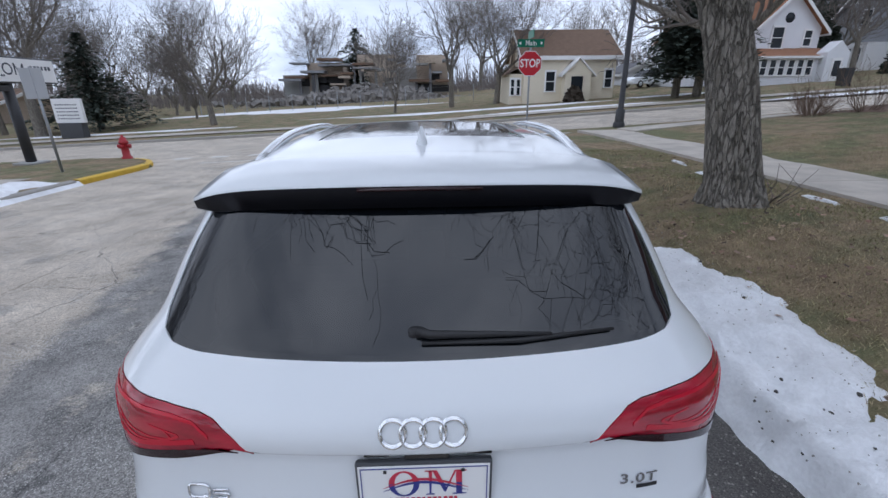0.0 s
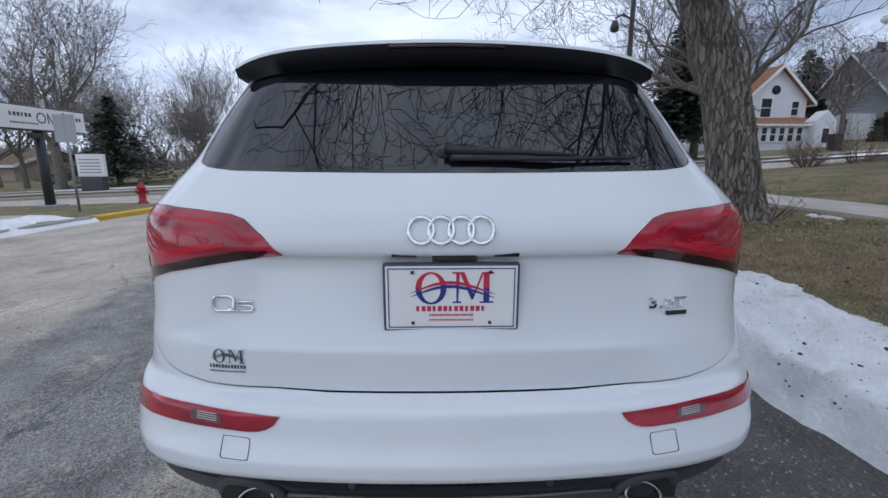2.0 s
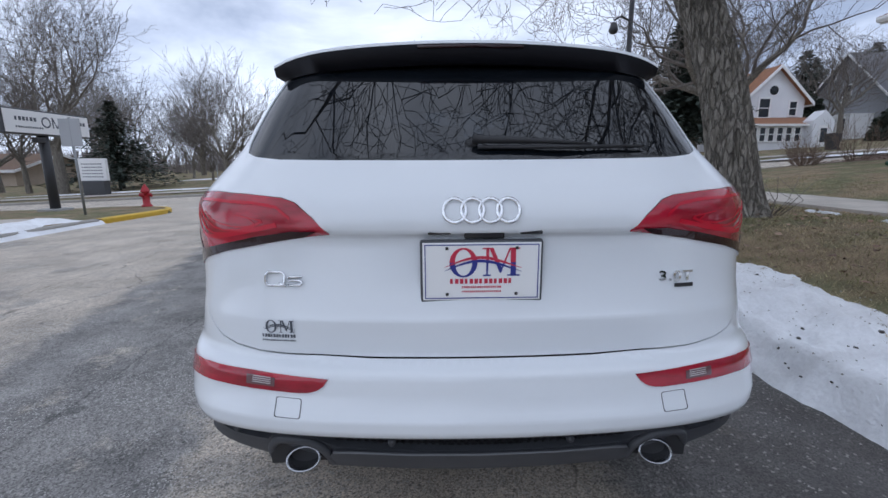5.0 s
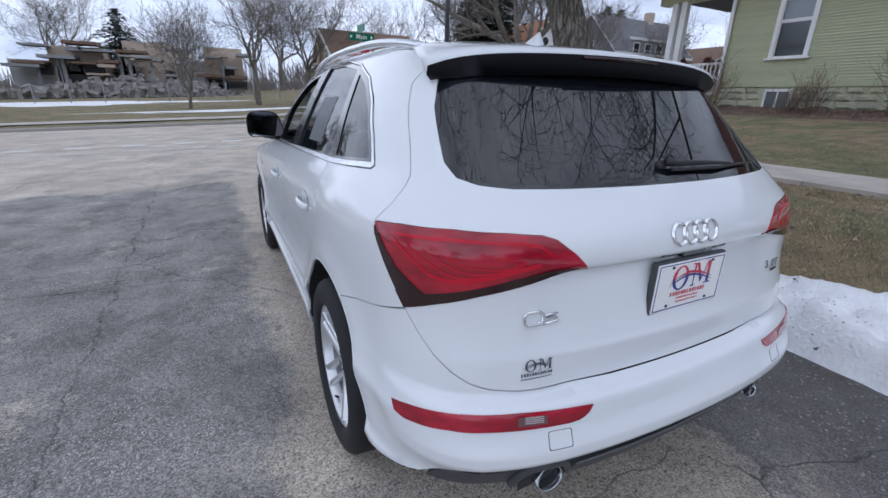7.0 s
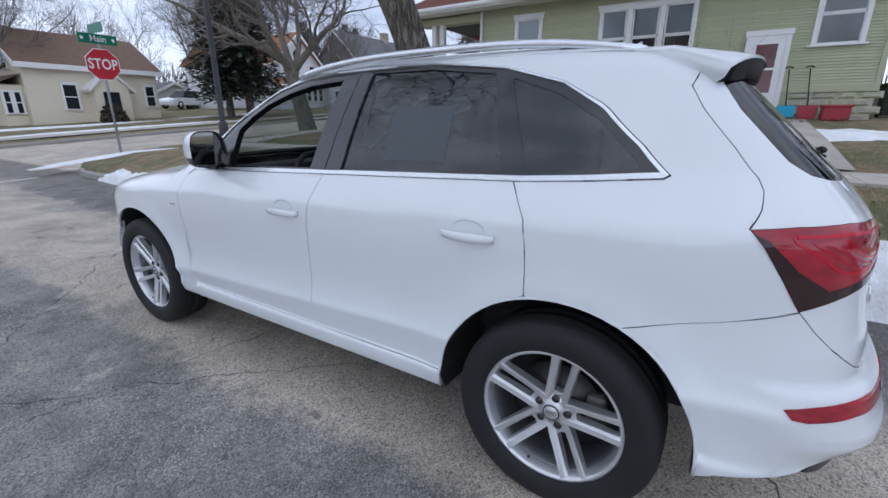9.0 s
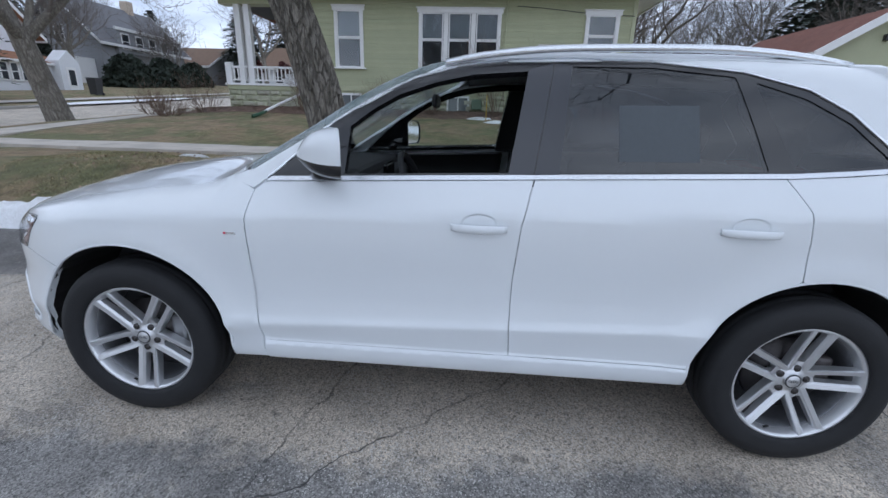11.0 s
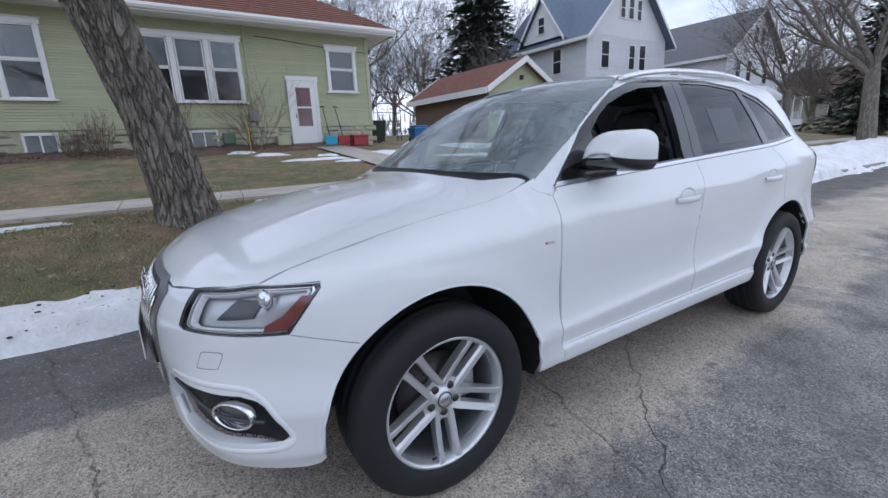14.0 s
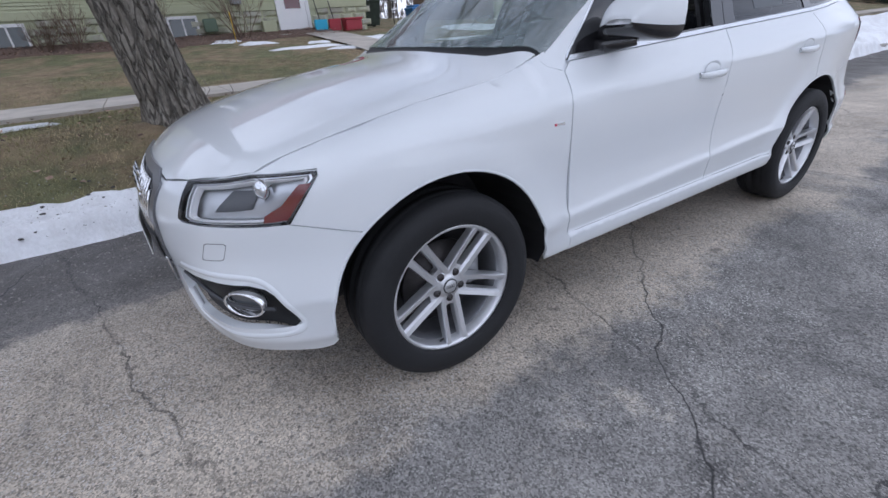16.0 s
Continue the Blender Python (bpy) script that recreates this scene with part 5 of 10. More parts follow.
# rear bumper
b_half = wr(*[(x, y, z - 0.004) for x, y, z in tg]) + wr((0.884, 0.491, 0.8425)) + [(side_u(arch_y(0.935, 0.7725, True), 0.7725), 0.7725)] + [(side_u(y, z), z) for y, z in ARCH_R if y < 0.77 and z < 0.76] + wr((0.87, 0.46, 0.37), (0.82, 0.25, 0.42), (0.79, 0.18, 0.47), (0.74, 0.14, 0.505), (0.4, 0.05, 0.508), (0.0, 0.0, 0.508))
bumper = panel("rear_bumper", b_half + [(-s, z) for s, z in reversed(b_half[1:-1])], PAINT, car, "rear", step=0.03, thick=0.03, rows=BUMPER_ROWS)
dif = wr((0.0, 0.0, 0.502), (0.4, 0.05, 0.502), (0.735, 0.13, 0.499), (0.784, 0.16, 0.470), (0.81, 0.23, 0.415), (0.718, 0.147, 0.392), (0.594, 0.107, 0.368), (0.45, 0.07, 0.362), (0.0, 0.05, 0.358))
grl = wr((0.0, 0.0, 0.488), (0.4, 0.05, 0.488), (0.690, 0.12, 0.487), (0.735, 0.14, 0.476), (0.742, 0.145, 0.462), (0.70, 0.13, 0.448), (0.592, 0.10, 0.444), (0.572, 0.10, 0.464), (0.545, 0.09, 0.479), (0.50, 0.085, 0.483), (0.455, 0.08, 0.474), (0.425, 0.07, 0.452), (0.40, 0.06, 0.436), (0.0, 0.03, 0.427))
g_rear = grl + [(-s, z) for s, z in reversed(grl[1:-1])]
diffuser = panel("rear_diffuser", dif + [(-s, z) for s, z in reversed(dif[1:-1])], VALANCE, car, "rear", holes=(g_rear,), offset=-0.004, thick=0.05, step=0.03, label="grey plastic lower rear valance")
panel("mesh_backing", g_rear, BLACK_PLASTIC, diffuser, "rear", offset=-0.045, thick=0.004, step=0.04, label="black recess behind the mesh")
blade = wr((0.0, 0.0, 0.4265), (0.20, 0.02, 0.4275), (0.36, 0.04, 0.431), (0.405, 0.06, 0.428), (0.425, 0.07, 0.405), (0.43, 0.07, 0.374), (0.20, 0.02, 0.366), (0.0, 0.0, 0.364))
panel("diffuser_blade", blade + [(-s, z) for s, z in reversed(blade[1:-1])], VALANCE, diffuser, "rear", offset=0.012, thick=0.03, step=0.03, label="grey lower blade of the valance")
# thin tube in a lighter grey along the blade's upper edge
tube_part("blade_edge", [tuple(wrap_point([u], [z], "rear")[0] + np.array([0, -0.011, 0])) for u, z in [(-a, b) for a, b in blade[:4][::-1]] + blade[1:4]], 0.0035, plain("lighter_grey_edge", (0.14, 0.145, 0.155), 0.4), diffuser, 6)
hexes_v, hexes_f = [], []
for row in range(5):
    for col in range(-40, 41):
        s, z = col * 0.0205 + (0.01025 if row % 2 else 0), 0.434 + row * 0.0118
        ring = [(s + rr * math.cos(math.pi * k / 3), z + rr * 0.52 * math.sin(math.pi * k / 3)) for rr in (0.0125, 0.0100) for k in range(6)]
        if not inside_poly(np.array([abs(s)]), np.array([z]), grl + [(0.0, 0.427), (0.0, 0.488)])[0]:
            continue
        p3 = wrap_point([a for a, _ in ring], [b for _, b in ring], "rear")
        nn = body_normal(p3)
        o = len(hexes_v)
        hexes_v += [tuple(p - q2 * 0.020) for p, q2 in zip(p3, nn)] + [tuple(p - q2 * 0.040) for p, q2 in zip(p3[6:], nn[6:])]
        hexes_f += [(o + k, o + (k + 1) % 6, o + 6 + (k + 1) % 6, o + 6 + k) for k in range(6)] + [(o + 6 + k, o + 6 + (k + 1) % 6, o + 12 + (k + 1) % 6, o + 12 + k) for k in range(6)]
tagged(part("honeycomb", mesh_of(hexes_v, hexes_f), BLACK_PLASTIC, diffuser), kind="stuff")
for x, z in ((-0.245, 0.456), (0.245, 0.456), (-0.69, 0.468), (0.69, 0.468)):
    pk = wrap_point([rear_at(x, z)], [z], "rear")[0]
    me = lathe([(0.001, -0.004), (0.009, -0.003), (0.0115, 0.004), (0.0115, 0.03)], 18, "y")
    for v in me.vertices:
        v.co += Vector(pk) + Vector((0, 0.010, 0))
    part("parking_sensor", me, GREY_PLASTIC, diffuser)

for sg in (-1, 1):
    mode = "left" if sg < 0 else "right"
    # tail lamp
    low, topc = wr(*lamp_low), wr(*lamp_top)
    lamp_loop = topc + low[::-1][:-1]
    lamp = panel("tail_lamp", lamp_loop, RED_LENS, car, mode, offset=0.002, thick=0.03, step=0.025, label="red tail lamp with dark lower edge")
    dark = wr(*lamp_low[1:]) + wr((0.846, 0.36, 0.945), (0.795, 0.28, 0.958), (0.70, 0.21, 0.986), (0.60, 0.175, 1.010), (0.50, 0.152, 1.027), (0.43, 0.14, 1.028))
    panel("lamp_base", dark, RED_DARK, lamp, mode, offset=0.004, thick=0.003, step=0.03, label="smoked lower band")
    edge = wr((0.838, 0.335, 0.915), (0.866, 0.463, 1.098), (0.858, 0.435, 1.085), (0.838, 0.36, 1.01), (0.80, 0.275, 0.957))
    panel("lamp_edge", edge, RED_DARK, lamp, mode, offset=0.0042, thick=0.003, step=0.03, label="smoked outer edge")
    # nested light guides that run from the outer top corner down and along the foot
    ou, iu, lo_u = wrap_u(0.848, 0.40), wrap_u(0.50, 0.152), wrap_u(0.775, 0.252)
    for k, wd in enumerate((0.012, 0.006, 0.005, 0.004)):
        g_ = 0.017 * k
        mid_u = lo_u - 0.030 * k - 0.01
        pts = [(ou - 0.012 - 0.034 * k, 1.088 - 0.35 * g_), (ou - 0.05 - 0.036 * k, 1.056 - 0.2 * g_), (mid_u + 0.03, 1.014 + 0.5 * g_), (mid_u, 1.003 + 0.62 * g_), (mid_u - 0.04, 1.005 + 0.66 * g_), ((mid_u + iu) / 2, 1.022 + 0.62 * g_), (iu + 0.03 + 0.03 * k, 1.043 + 0.45 * g_)]
        panel("light_guide", [(u_, z_ + wd / 2) for u_, z_ in pts] + [(u_ - 0.3 * wd, z_ - wd / 2) for u_, z_ in reversed(pts)], RED_BRIGHT, lamp, mode, offset=0.0032, thick=0.0012, step=0.02, label="brighter light guide")
    pts = [(ou - 0.02, 1.098), (wrap_u(0.74, 0.25), 1.104), (wrap_u(0.60, 0.18), 1.098), (wrap_u(0.54, 0.16), 1.088), (iu, 1.060)]
    panel("light_guide", [(u_, z_ + 0.004) for u_, z_ in pts] + [(u_, z_ - 0.004) for u_, z_ in reversed(pts)], RED_BRIGHT, lamp, mode, offset=0.0032, thick=0.0012, step=0.02, label="brighter light guide")
    # reflector strip in the bumper
    refl = wr((0.401, 0.027, 0.655), (0.50, 0.04, 0.660), (0.614, 0.073, 0.666), (0.747, 0.126, 0.667), (0.81, 0.184, 0.660), (0.851, 0.249, 0.649), (0.876, 0.318, 0.634), (0.874, 0.30, 0.610), (0.863, 0.264, 0.606), (0.832, 0.201, 0.612), (0.787, 0.146, 0.620), (0.706, 0.095, 0.622), (0.555, 0.05, 0.619), (0.48, 0.035, 0.617), (0.452, 0.030, 0.619), (0.432, 0.028, 0.625), (0.415, 0.027, 0.636))
    rfl = panel("bumper_reflector", refl, RED_LENS, bumper, mode, offset=0.003, thick=0.008, step=0.025, label="red reflector and rear fog lamp strip")
    rv = wr((0.545, 0.05, 0.652), (0.625, 0.07, 0.656), (0.625, 0.07, 0.632), (0.545, 0.05, 0.630))
    panel("reversing_lamp", rv, plain("smoked_lens", (0.13, 0.06, 0.07), rough=0.15, coat=1.0), rfl, mode, offset=0.0045, thick=0.002, step=0.02, label="smoked clear reversing lamp")
    for zz in (0.636, 0.641, 0.646, 0.651):
        panel("lamp_rib", wr((0.556, 0.05, zz), (0.606, 0.068, zz + 0.002), (0.606, 0.068, zz + 0.004), (0.556, 0.05, zz + 0.002)), plain("pale_rib", (0.55, 0.50, 0.50), rough=0.2, coat=0.5), rfl, mode, offset=0.0052, thick=0.001, step=0.02)
    flap_a, flap_b = wrap_u(0.472, 0.03), wrap_u(0.543, 0.04)
    flap = rounded([(flap_a, 0.603), (flap_b, 0.605), (flap_b, 0.557), (flap_a, 0.556)], 0.006)
    inner = [(s + (0.0015 if s < sum(a for a, _ in flap) / len(flap) else -0.0015), z + (0.0015 if z < 0.58 else -0.0015)) for s, z in flap]
    panel("flap_joint", flap, GREY_PLASTIC, bumper, mode, holes=(inner,), offset=0.0006, thick=0.001, step=0.02)
    # exhaust
    prof = [(0.044, 0.16), (0.044, 0.03), (0.046, 0.002), (0.050, -0.004), (0.055, 0.002), (0.056, 0.010), (0.053, 0.16)]
    me = lathe(prof, 36, "y")
    for v in me.vertices:
        v.co = Vector((sg * 0.492 + v.co.x * 0.88 - sg * 0.12 * v.co.z, 0.062 + v.co.y + v.co.z * 0.25, 0.400 + (v.co.z * 0.62 if v.co.z > 0 else v.co.z * 0.54)))
    part("exhaust_tip", me, plain("dull_chrome", (0.42, 0.43, 0.45), 0.2, metal=1.0), car, "oval chrome exhaust tip")
    me = lathe([(0.001, 0.09), (0.049, 0.09)], 24, "y")
    for v in me.vertices:
        v.co = Vector((sg * 0.492 + v.co.x * 0.86, 0.028 + v.co.y, 0.400 + v.co.z * 0.56))
    part("exhaust_inside", me, BLACK_PLASTIC, car)
    # shroud above the tip
    arcs = [(0.588, 0.372), (0.590, 0.405), (0.578, 0.440), (0.553, 0.464), (0.515, 0.474), (0.475, 0.468), (0.444, 0.446), (0.424, 0.415), (0.410, 0.380)]
    for _ in range(2):
        arcs = arcs[:1] + [(a[0] * (1 - k) + b[0] * k, a[1] * (1 - k) + b[1] * k) for a, b in zip(arcs, arcs[1:]) for k in (0.25, 0.75)] + arcs[-1:]
    ring_p = [tuple(wrap_point([rear_at(sg * x, z)], [z], "rear")[0] + np.array([0, -0.002, 0])) for x, z in arcs]
    tube_part("exhaust_shroud", ring_p, 0.013, VALANCE, diffuser)
    part("shroud_recess", mesh_of([(sg * (0.497 + (x - 0.497) * 1.0), 0.088, z) for x, z in arcs], [tuple(range(len(arcs)))]), BLACK_PLASTIC, diffuser, "black recess round the exhaust")

# roof spoiler
sp_v, sp_f = [], []
ns = 31
for i in range(ns):
    u = -1 + 2 * i / (ns - 1)
    e = abs(u) ** 8
    x = 0.664 * u
    y_tip, z_tip = 0.475 + 0.09 * u * u + 0.015 * e, 1.586 - 0.026 * u * u - 0.030 * e
    xi = x * (0.585 / 0.658)
    z_in = 1.528 - 0.045 * u * u
    za, zb = float(top_point([xi], [0.86])[0][2]), float(top_point([xi], [0.70])[0][2])
    zb = max(zb, (za + z_tip) / 2 + 0.004)
    sp_v += [(xi, 0.86, za - 0.002), (x * 0.95, 0.74, (za + zb) / 2 + 0.004), (x * 0.985, (0.70 + y_tip) / 2, (zb + z_tip) / 2 + 0.004), (x, y_tip, z_tip), (x, y_tip - 0.003, z_tip - 0.010), (x * 0.997, y_tip + 0.008, z_tip - 0.072 + 0.038 * e), tuple(wrap_point([rear_at(x * 0.965, z_in)], [z_in], "rear")[0] - np.array([0, 0.003, 0]))]
for i in range(ns - 1):
    for k in range(6):
        sp_f.append((i * 7 + k, (i + 1) * 7 + k, (i + 1) * 7 + k + 1, i * 7 + k + 1))
sp_f += [tuple(range(7)), tuple((ns - 1) * 7 + k for k in reversed(range(7)))]
sp_me = mesh_of(sp_v, sp_f, True)
sp_me.materials.append(PAINT), sp_me.materials.append(SPOILER_BLACK)
for p in sp_me.polygons:
    vs_ = [sp_me.vertices[v].index % 7 for v in p.vertices]
    p.material_index = 1 if min(vs_) >= 4 and len(vs_) == 4 else 0
    p.use_smooth = True
spoiler = part("roof_spoiler", sp_me, None, car, "white roof spoiler with black underside")
tube_part("brake_lamp", [(-0.17, 0.478, 1.566), (0, 0.474, 1.568), (0.17, 0.478, 1.566)], 0.006, RED_DARK, spoiler)

# roof rails and antenna fin
for sg in (-1, 1):
    ys = np.linspace(2.42, 0.82, 22)
    pts = []
    for i, y in enumerate(ys):
        t = i / (len(ys) - 1)
        hgt = 0.032 * (1 - abs(2 * t - 1) ** 3)
        base = top_point([0.58], [y])[0]
        pts.append((sg * (0.597 - 0.09 * max(0, t - 0.5)), y, float(base[2]) - 0.004 + hgt))
    v, f = [], []
    for i, p in enumerate(pts):
        for a, b in ((-0.014, -0.010), (-0.014, 0.012), (-0.006, 0.018), (0.008, 0.018), (0.016, 0.010), (0.016, -0.010)):
            v.append((p[0] + sg * a, p[1], p[2] + b))
    for i in range(len(pts) - 1):
        for k in range(6):
            q_ = (i * 6 + k, i * 6 + (k + 1) % 6, (i + 1) * 6 + (k + 1) % 6, (i + 1) * 6 + k)
            f.append(q_ if sg > 0 else q_[::-1])
    f += [tuple(range(6)), tuple((len(pts) - 1) * 6 + k for k in reversed(range(6)))]
    part("roof_rail", mesh_of(v, f, True), SATIN, car, "silver roof rail")
fin_v, fin_f = [], []
for i in range(9):
    t = i / 8
    y, w, h = 0.90 + 0.19 * t, 0.028 * (0.35 + 0.65 * math.sin(math.pi * min(1, t * 0.75 + 0.15))) * (1 - t * 0.55), 0.066 * (1 - t) ** 1.3
    z = float(top_point([0.0], [y])[0][2])
    fin_v += [(-w, y, z - 0.002), (-w * 0.25, y + 0.03 * (1 - t), z + h), (w * 0.25, y + 0.03 * (1 - t), z + h), (w, y, z - 0.002)]
for i in range(8):
    fin_f += [(i * 4 + k, (i + 1) * 4 + k, (i + 1) * 4 + k + 1, i * 4 + k + 1) for k in range(3)]
fin_f += [(0, 1, 2, 3)]
part("antenna_fin", mesh_of(fin_v, fin_f, True), PAINT, car, "white shark-fin antenna")

# front end
GR_TOP = 0.868
grille_half = [(0.0, 0.872), (0.30, 0.868), (U_END - wrap_u(0.388, 4.53), 0.835), (U_END - wrap_u(0.365, 4.55), 0.70), (0.325, 0.587), (0.25, 0.433), (0.19, 0.402), (0.0, 0.40)]
g_loop = grille_half + [(-s, z) for s, z in reversed(grille_half[1:-1])]
hl = wr((0.534, 4.45, 0.868), (0.662, 4.372, 0.884), (0.735, 4.298, 0.898), (0.808, 4.219, 0.900), (0.851, 4.144, 0.900), (0.859, 4.146, 0.888), (0.834, 4.247, 0.757), (0.80, 4.309, 0.756), (0.711, 4.418, 0.757), (0.573, 4.508, 0.754), (0.549, 4.517, 0.763), (0.548, 4.495, 0.818))
hl_front = [(U_END - u, z) for u, z in hl]
fog = wr((0.352, 4.576, 0.535), (0.439, 4.554, 0.541), (0.624, 4.478, 0.563), (0.743, 4.385, 0.565), (0.775, 4.346, 0.552), (0.80, 4.32, 0.521), (0.832, 4.26, 0.425), (0.81, 4.29, 0.410), (0.708, 4.401, 0.399), (0.595, 4.473, 0.381), (0.45, 4.53, 0.357), (0.385, 4.55, 0.365), (0.345, 4.57, 0.425), (0.33, 4.58, 0.47))
fog_front = [(U_END - u, z) for u, z in fog]
bh = [(U_END - u, z) for u, z in wr(*lift_edge(hood_edge[:-5:-1], 0.0, 0.004))] + [(U_END - u, z) for u, z in wr((0.662, 4.376, 0.886), (0.735, 4.302, 0.901), (0.851, 4.144, 0.902), (0.859, 4.146, 0.889), (0.833, 4.248, 0.7545))]
bh += [(U_END - side_u(arch_y(3.742, 0.6955, False), 0.6955), 0.6955)] + [(U_END - side_u(y, z), z) for y, z in ARCH_F if y > 4.0 and z < 0.69][::-1] + [(U_END - u, z) for u, z in wr((0.843, 4.178, 0.315), (0.825, 4.195, 0.288), (0.80, 4.23, 0.278), (0.745, 4.339, 0.285), (0.555, 4.473, 0.275), (0.35, 4.55, 0.262))] + [(0.0, 0.255)]
front_bumper = panel("front_bumper", bh + [(-s, z) for s, z in reversed(bh[1:-1])], PAINT, car, "front", holes=(g_loop, fog_front, [(-s, z) for s, z in fog_front], hl_front, [(-s, z) for s, z in hl_front]), step=0.03, thick=0.03)
grille = panel("grille_surround", g_loop, plain("grille_frame", (0.22, 0.225, 0.24), 0.3, metal=0.6), car, "front", holes=([(s * 0.9, 0.65 + (z - 0.65) * 0.9) for s, z in g_loop],), offset=0.008, thick=0.05, step=0.03, label="grey frame of the radiator grille")
panel("grille_back", [(s * 0.97, z) for s, z in g_loop], BLACK_PLASTIC, grille, "front", offset=-0.05, thick=0.004, step=0.06)
for i in range(-7, 8):
    s = i * 0.042
    z0, z1 = 0.66, GR_TOP - 0.035 - (0.03 if abs(i) > 6 else 0)
    pts = [tuple(wrap_point([s], [z], "front")[0] + np.array([0, 0.004, 0])) for z in np.linspace(z0, z1, 5)]
    tube_part("grille_slat", pts, 0.0055, CHROME, grille, 6)
    pts = [tuple(wrap_point([s * 0.62], [z], "front")[0] + np.array([0, 0.004, 0])) for z in np.linspace(0.43, 0.54, 3)]
    tube_part("grille_slat", pts, 0.0055, CHROME, grille, 6)
panel("plate_carrier", rounded([(-0.31, 0.645), (0.31, 0.645), (0.29, 0.55), (-0.29, 0.55)], 0.01), BLACK_PLASTIC, grille, "front", offset=0.015, thick=0.04, step=0.05)
part("front_plate", bm_box(-0.152, 0.152, 4.648, 4.652, 0.52, 0.67), PLATE_WHITE, car, "white dealer plate at the front")
for i in range(4):
    me = lathe([(0.052, -0.004), (0.058, 0.005), (0.064, -0.004)], 36, "y")
    for v in me.vertices:
        v.co += Vector((-0.135 + i * 0.09, 4.616 - 0.34 * (-0.135 + i * 0.09) ** 2, 0.765))
    part("emblem_ring", me, CHROME, grille)
for sg in (-1, 1):
    md = "left" if sg < 0 else "right"
    # headlamp: back shell, chrome bowls, lens, amber corner, light guide
    shell = panel("headlamp", hl, REFLECTOR, car, md, offset=-0.055, thick=0.01, step=0.03, label="clear headlamp with chrome reflector and amber corner")
    cz = sum(z for _, z in hl) / len(hl)
    cu_ = sum(s for s, _ in hl) / len(hl)
    shrink = lambda k: [(cu_ + (s - cu_) * k, cz + (z - cz) * k) for s, z in hl]
    panel("lamp_rim", hl, GLOSS_BLACK, shell, md, holes=(shrink(0.965),), offset=0.001, thick=0.05, step=0.025)
    panel("light_guide", shrink(0.925), CHROME, shell, md, holes=(shrink(0.895),), offset=-0.010, thick=0.02, step=0.02, label="bright rim round the lamp bowl")
    panel("light_guide", shrink(0.865), PLATE_WHITE, shell, md, holes=(shrink(0.825),), offset=-0.016, thick=0.02, step=0.02, label="white daytime light guide")
    panel("lamp_bowl", shrink(0.86), REFLECTOR, shell, md, offset=-0.046, thick=0.006, step=0.03)
    amb = wr((0.838, 4.20, 0.870), (0.853, 4.165, 0.870), (0.829, 4.25, 0.768), (0.79, 4.31, 0.764), (0.795, 4.305, 0.785), (0.822, 4.258, 0.812))
    panel("amber_corner", amb, AMBER, shell, md, offset=-0.008, thick=0.01, step=0.02, label="amber side reflector")
    lens_c = wrap_point([wrap_u(0.75, 4.32)], [0.848], md)[0]
    me = lathe([(0.001, 0.018), (0.022, 0.014), (0.036, 0.0), (0.040, -0.03), (0.046, -0.03), (0.046, 0.0)], 28, "y")
    for v in me.vertices:
        v.co += Vector((lens_c[0] * 0.955, lens_c[1] - 0.045, lens_c[2]))
    part("projector_lens", me, CHROME, shell)
    panel("dark_bowl", wr((0.655, 4.44, 0.795), (0.69, 4.38, 0.872), (0.76, 4.30, 0.872), (0.755, 4.33, 0.80)), GREY_PLASTIC, shell, md, offset=-0.04, thick=0.005, step=0.03)
    panel("lamp_lens", hl, LAMP_COVER, shell, md, offset=0.002, thick=0.004, step=0.03, label="clear lens")
    # lower intake with fog lamp
    intake = panel("lower_intake", fog, BLACK_PLASTIC, front_bumper, md, offset=-0.045, thick=0.01, step=0.03, label="black mesh side intake")
    hv, hf = [], []
    for row in range(15):
        for col in range(22):
            s, z = wrap_u(0.84, 4.25) + col * 0.030 + (0.015 if row % 2 else 0), 0.37 + row * 0.0145
            if not inside_poly(np.array([s]), np.array([z]), fog)[0]:
                continue
            ring = [(s + rr * math.cos(math.pi * k / 3), z + rr * 0.5 * math.sin(math.pi * k / 3)) for rr in (0.0145, 0.0105) for k in range(6)]
            p3 = wrap_point([a for a, _ in ring], [b for _, b in ring], md)
            nn = body_normal(p3)
            o = len(hv)
            hv += [tuple(p - 0.03 * q2) for p, q2 in zip(p3, nn)]
            hf += [(o + k, o + (k + 1) % 6, o + 6 + (k + 1) % 6, o + 6 + k) for k in range(6)]
    tagged(part("intake_honeycomb", mesh_of(hv, hf), BLACK_PLASTIC, intake), kind="stuff")
    fc = wrap_point([wrap_u(0.707, 4.41)], [0.482], md)[0]
    fn = body_normal(fc[None])[0]
    fc = fc - fn * 0.018
    rot = Vector((0, 1, 0)).rotation_difference(Vector(fn)).to_matrix()
    me = lathe([(0.051, -0.03), (0.053, 0.004), (0.056, 0.007), (0.060, 0.004), (0.060, -0.03)], 36, "y")
    for v in me.vertices:
        v.co = rot @ Vector((v.co.x * 1.28, v.co.y, v.co.z * 0.82)) + Vector(fc)
    part("fog_lamp_ring", me, CHROME, intake, "oval chrome ring")
    me = lathe([(0.001, -0.006), (0.03, -0.008), (0.052, -0.016)], 28, "y")
    for v in me.vertices:
        v.co = rot @ Vector((v.co.x * 1.28, v.co.y, v.co.z * 0.82)) + Vector(fc)
    part("fog_lamp", me, plain("fog_glass", (0.09, 0.1, 0.11), rough=0.06, coat=1.0), intake)
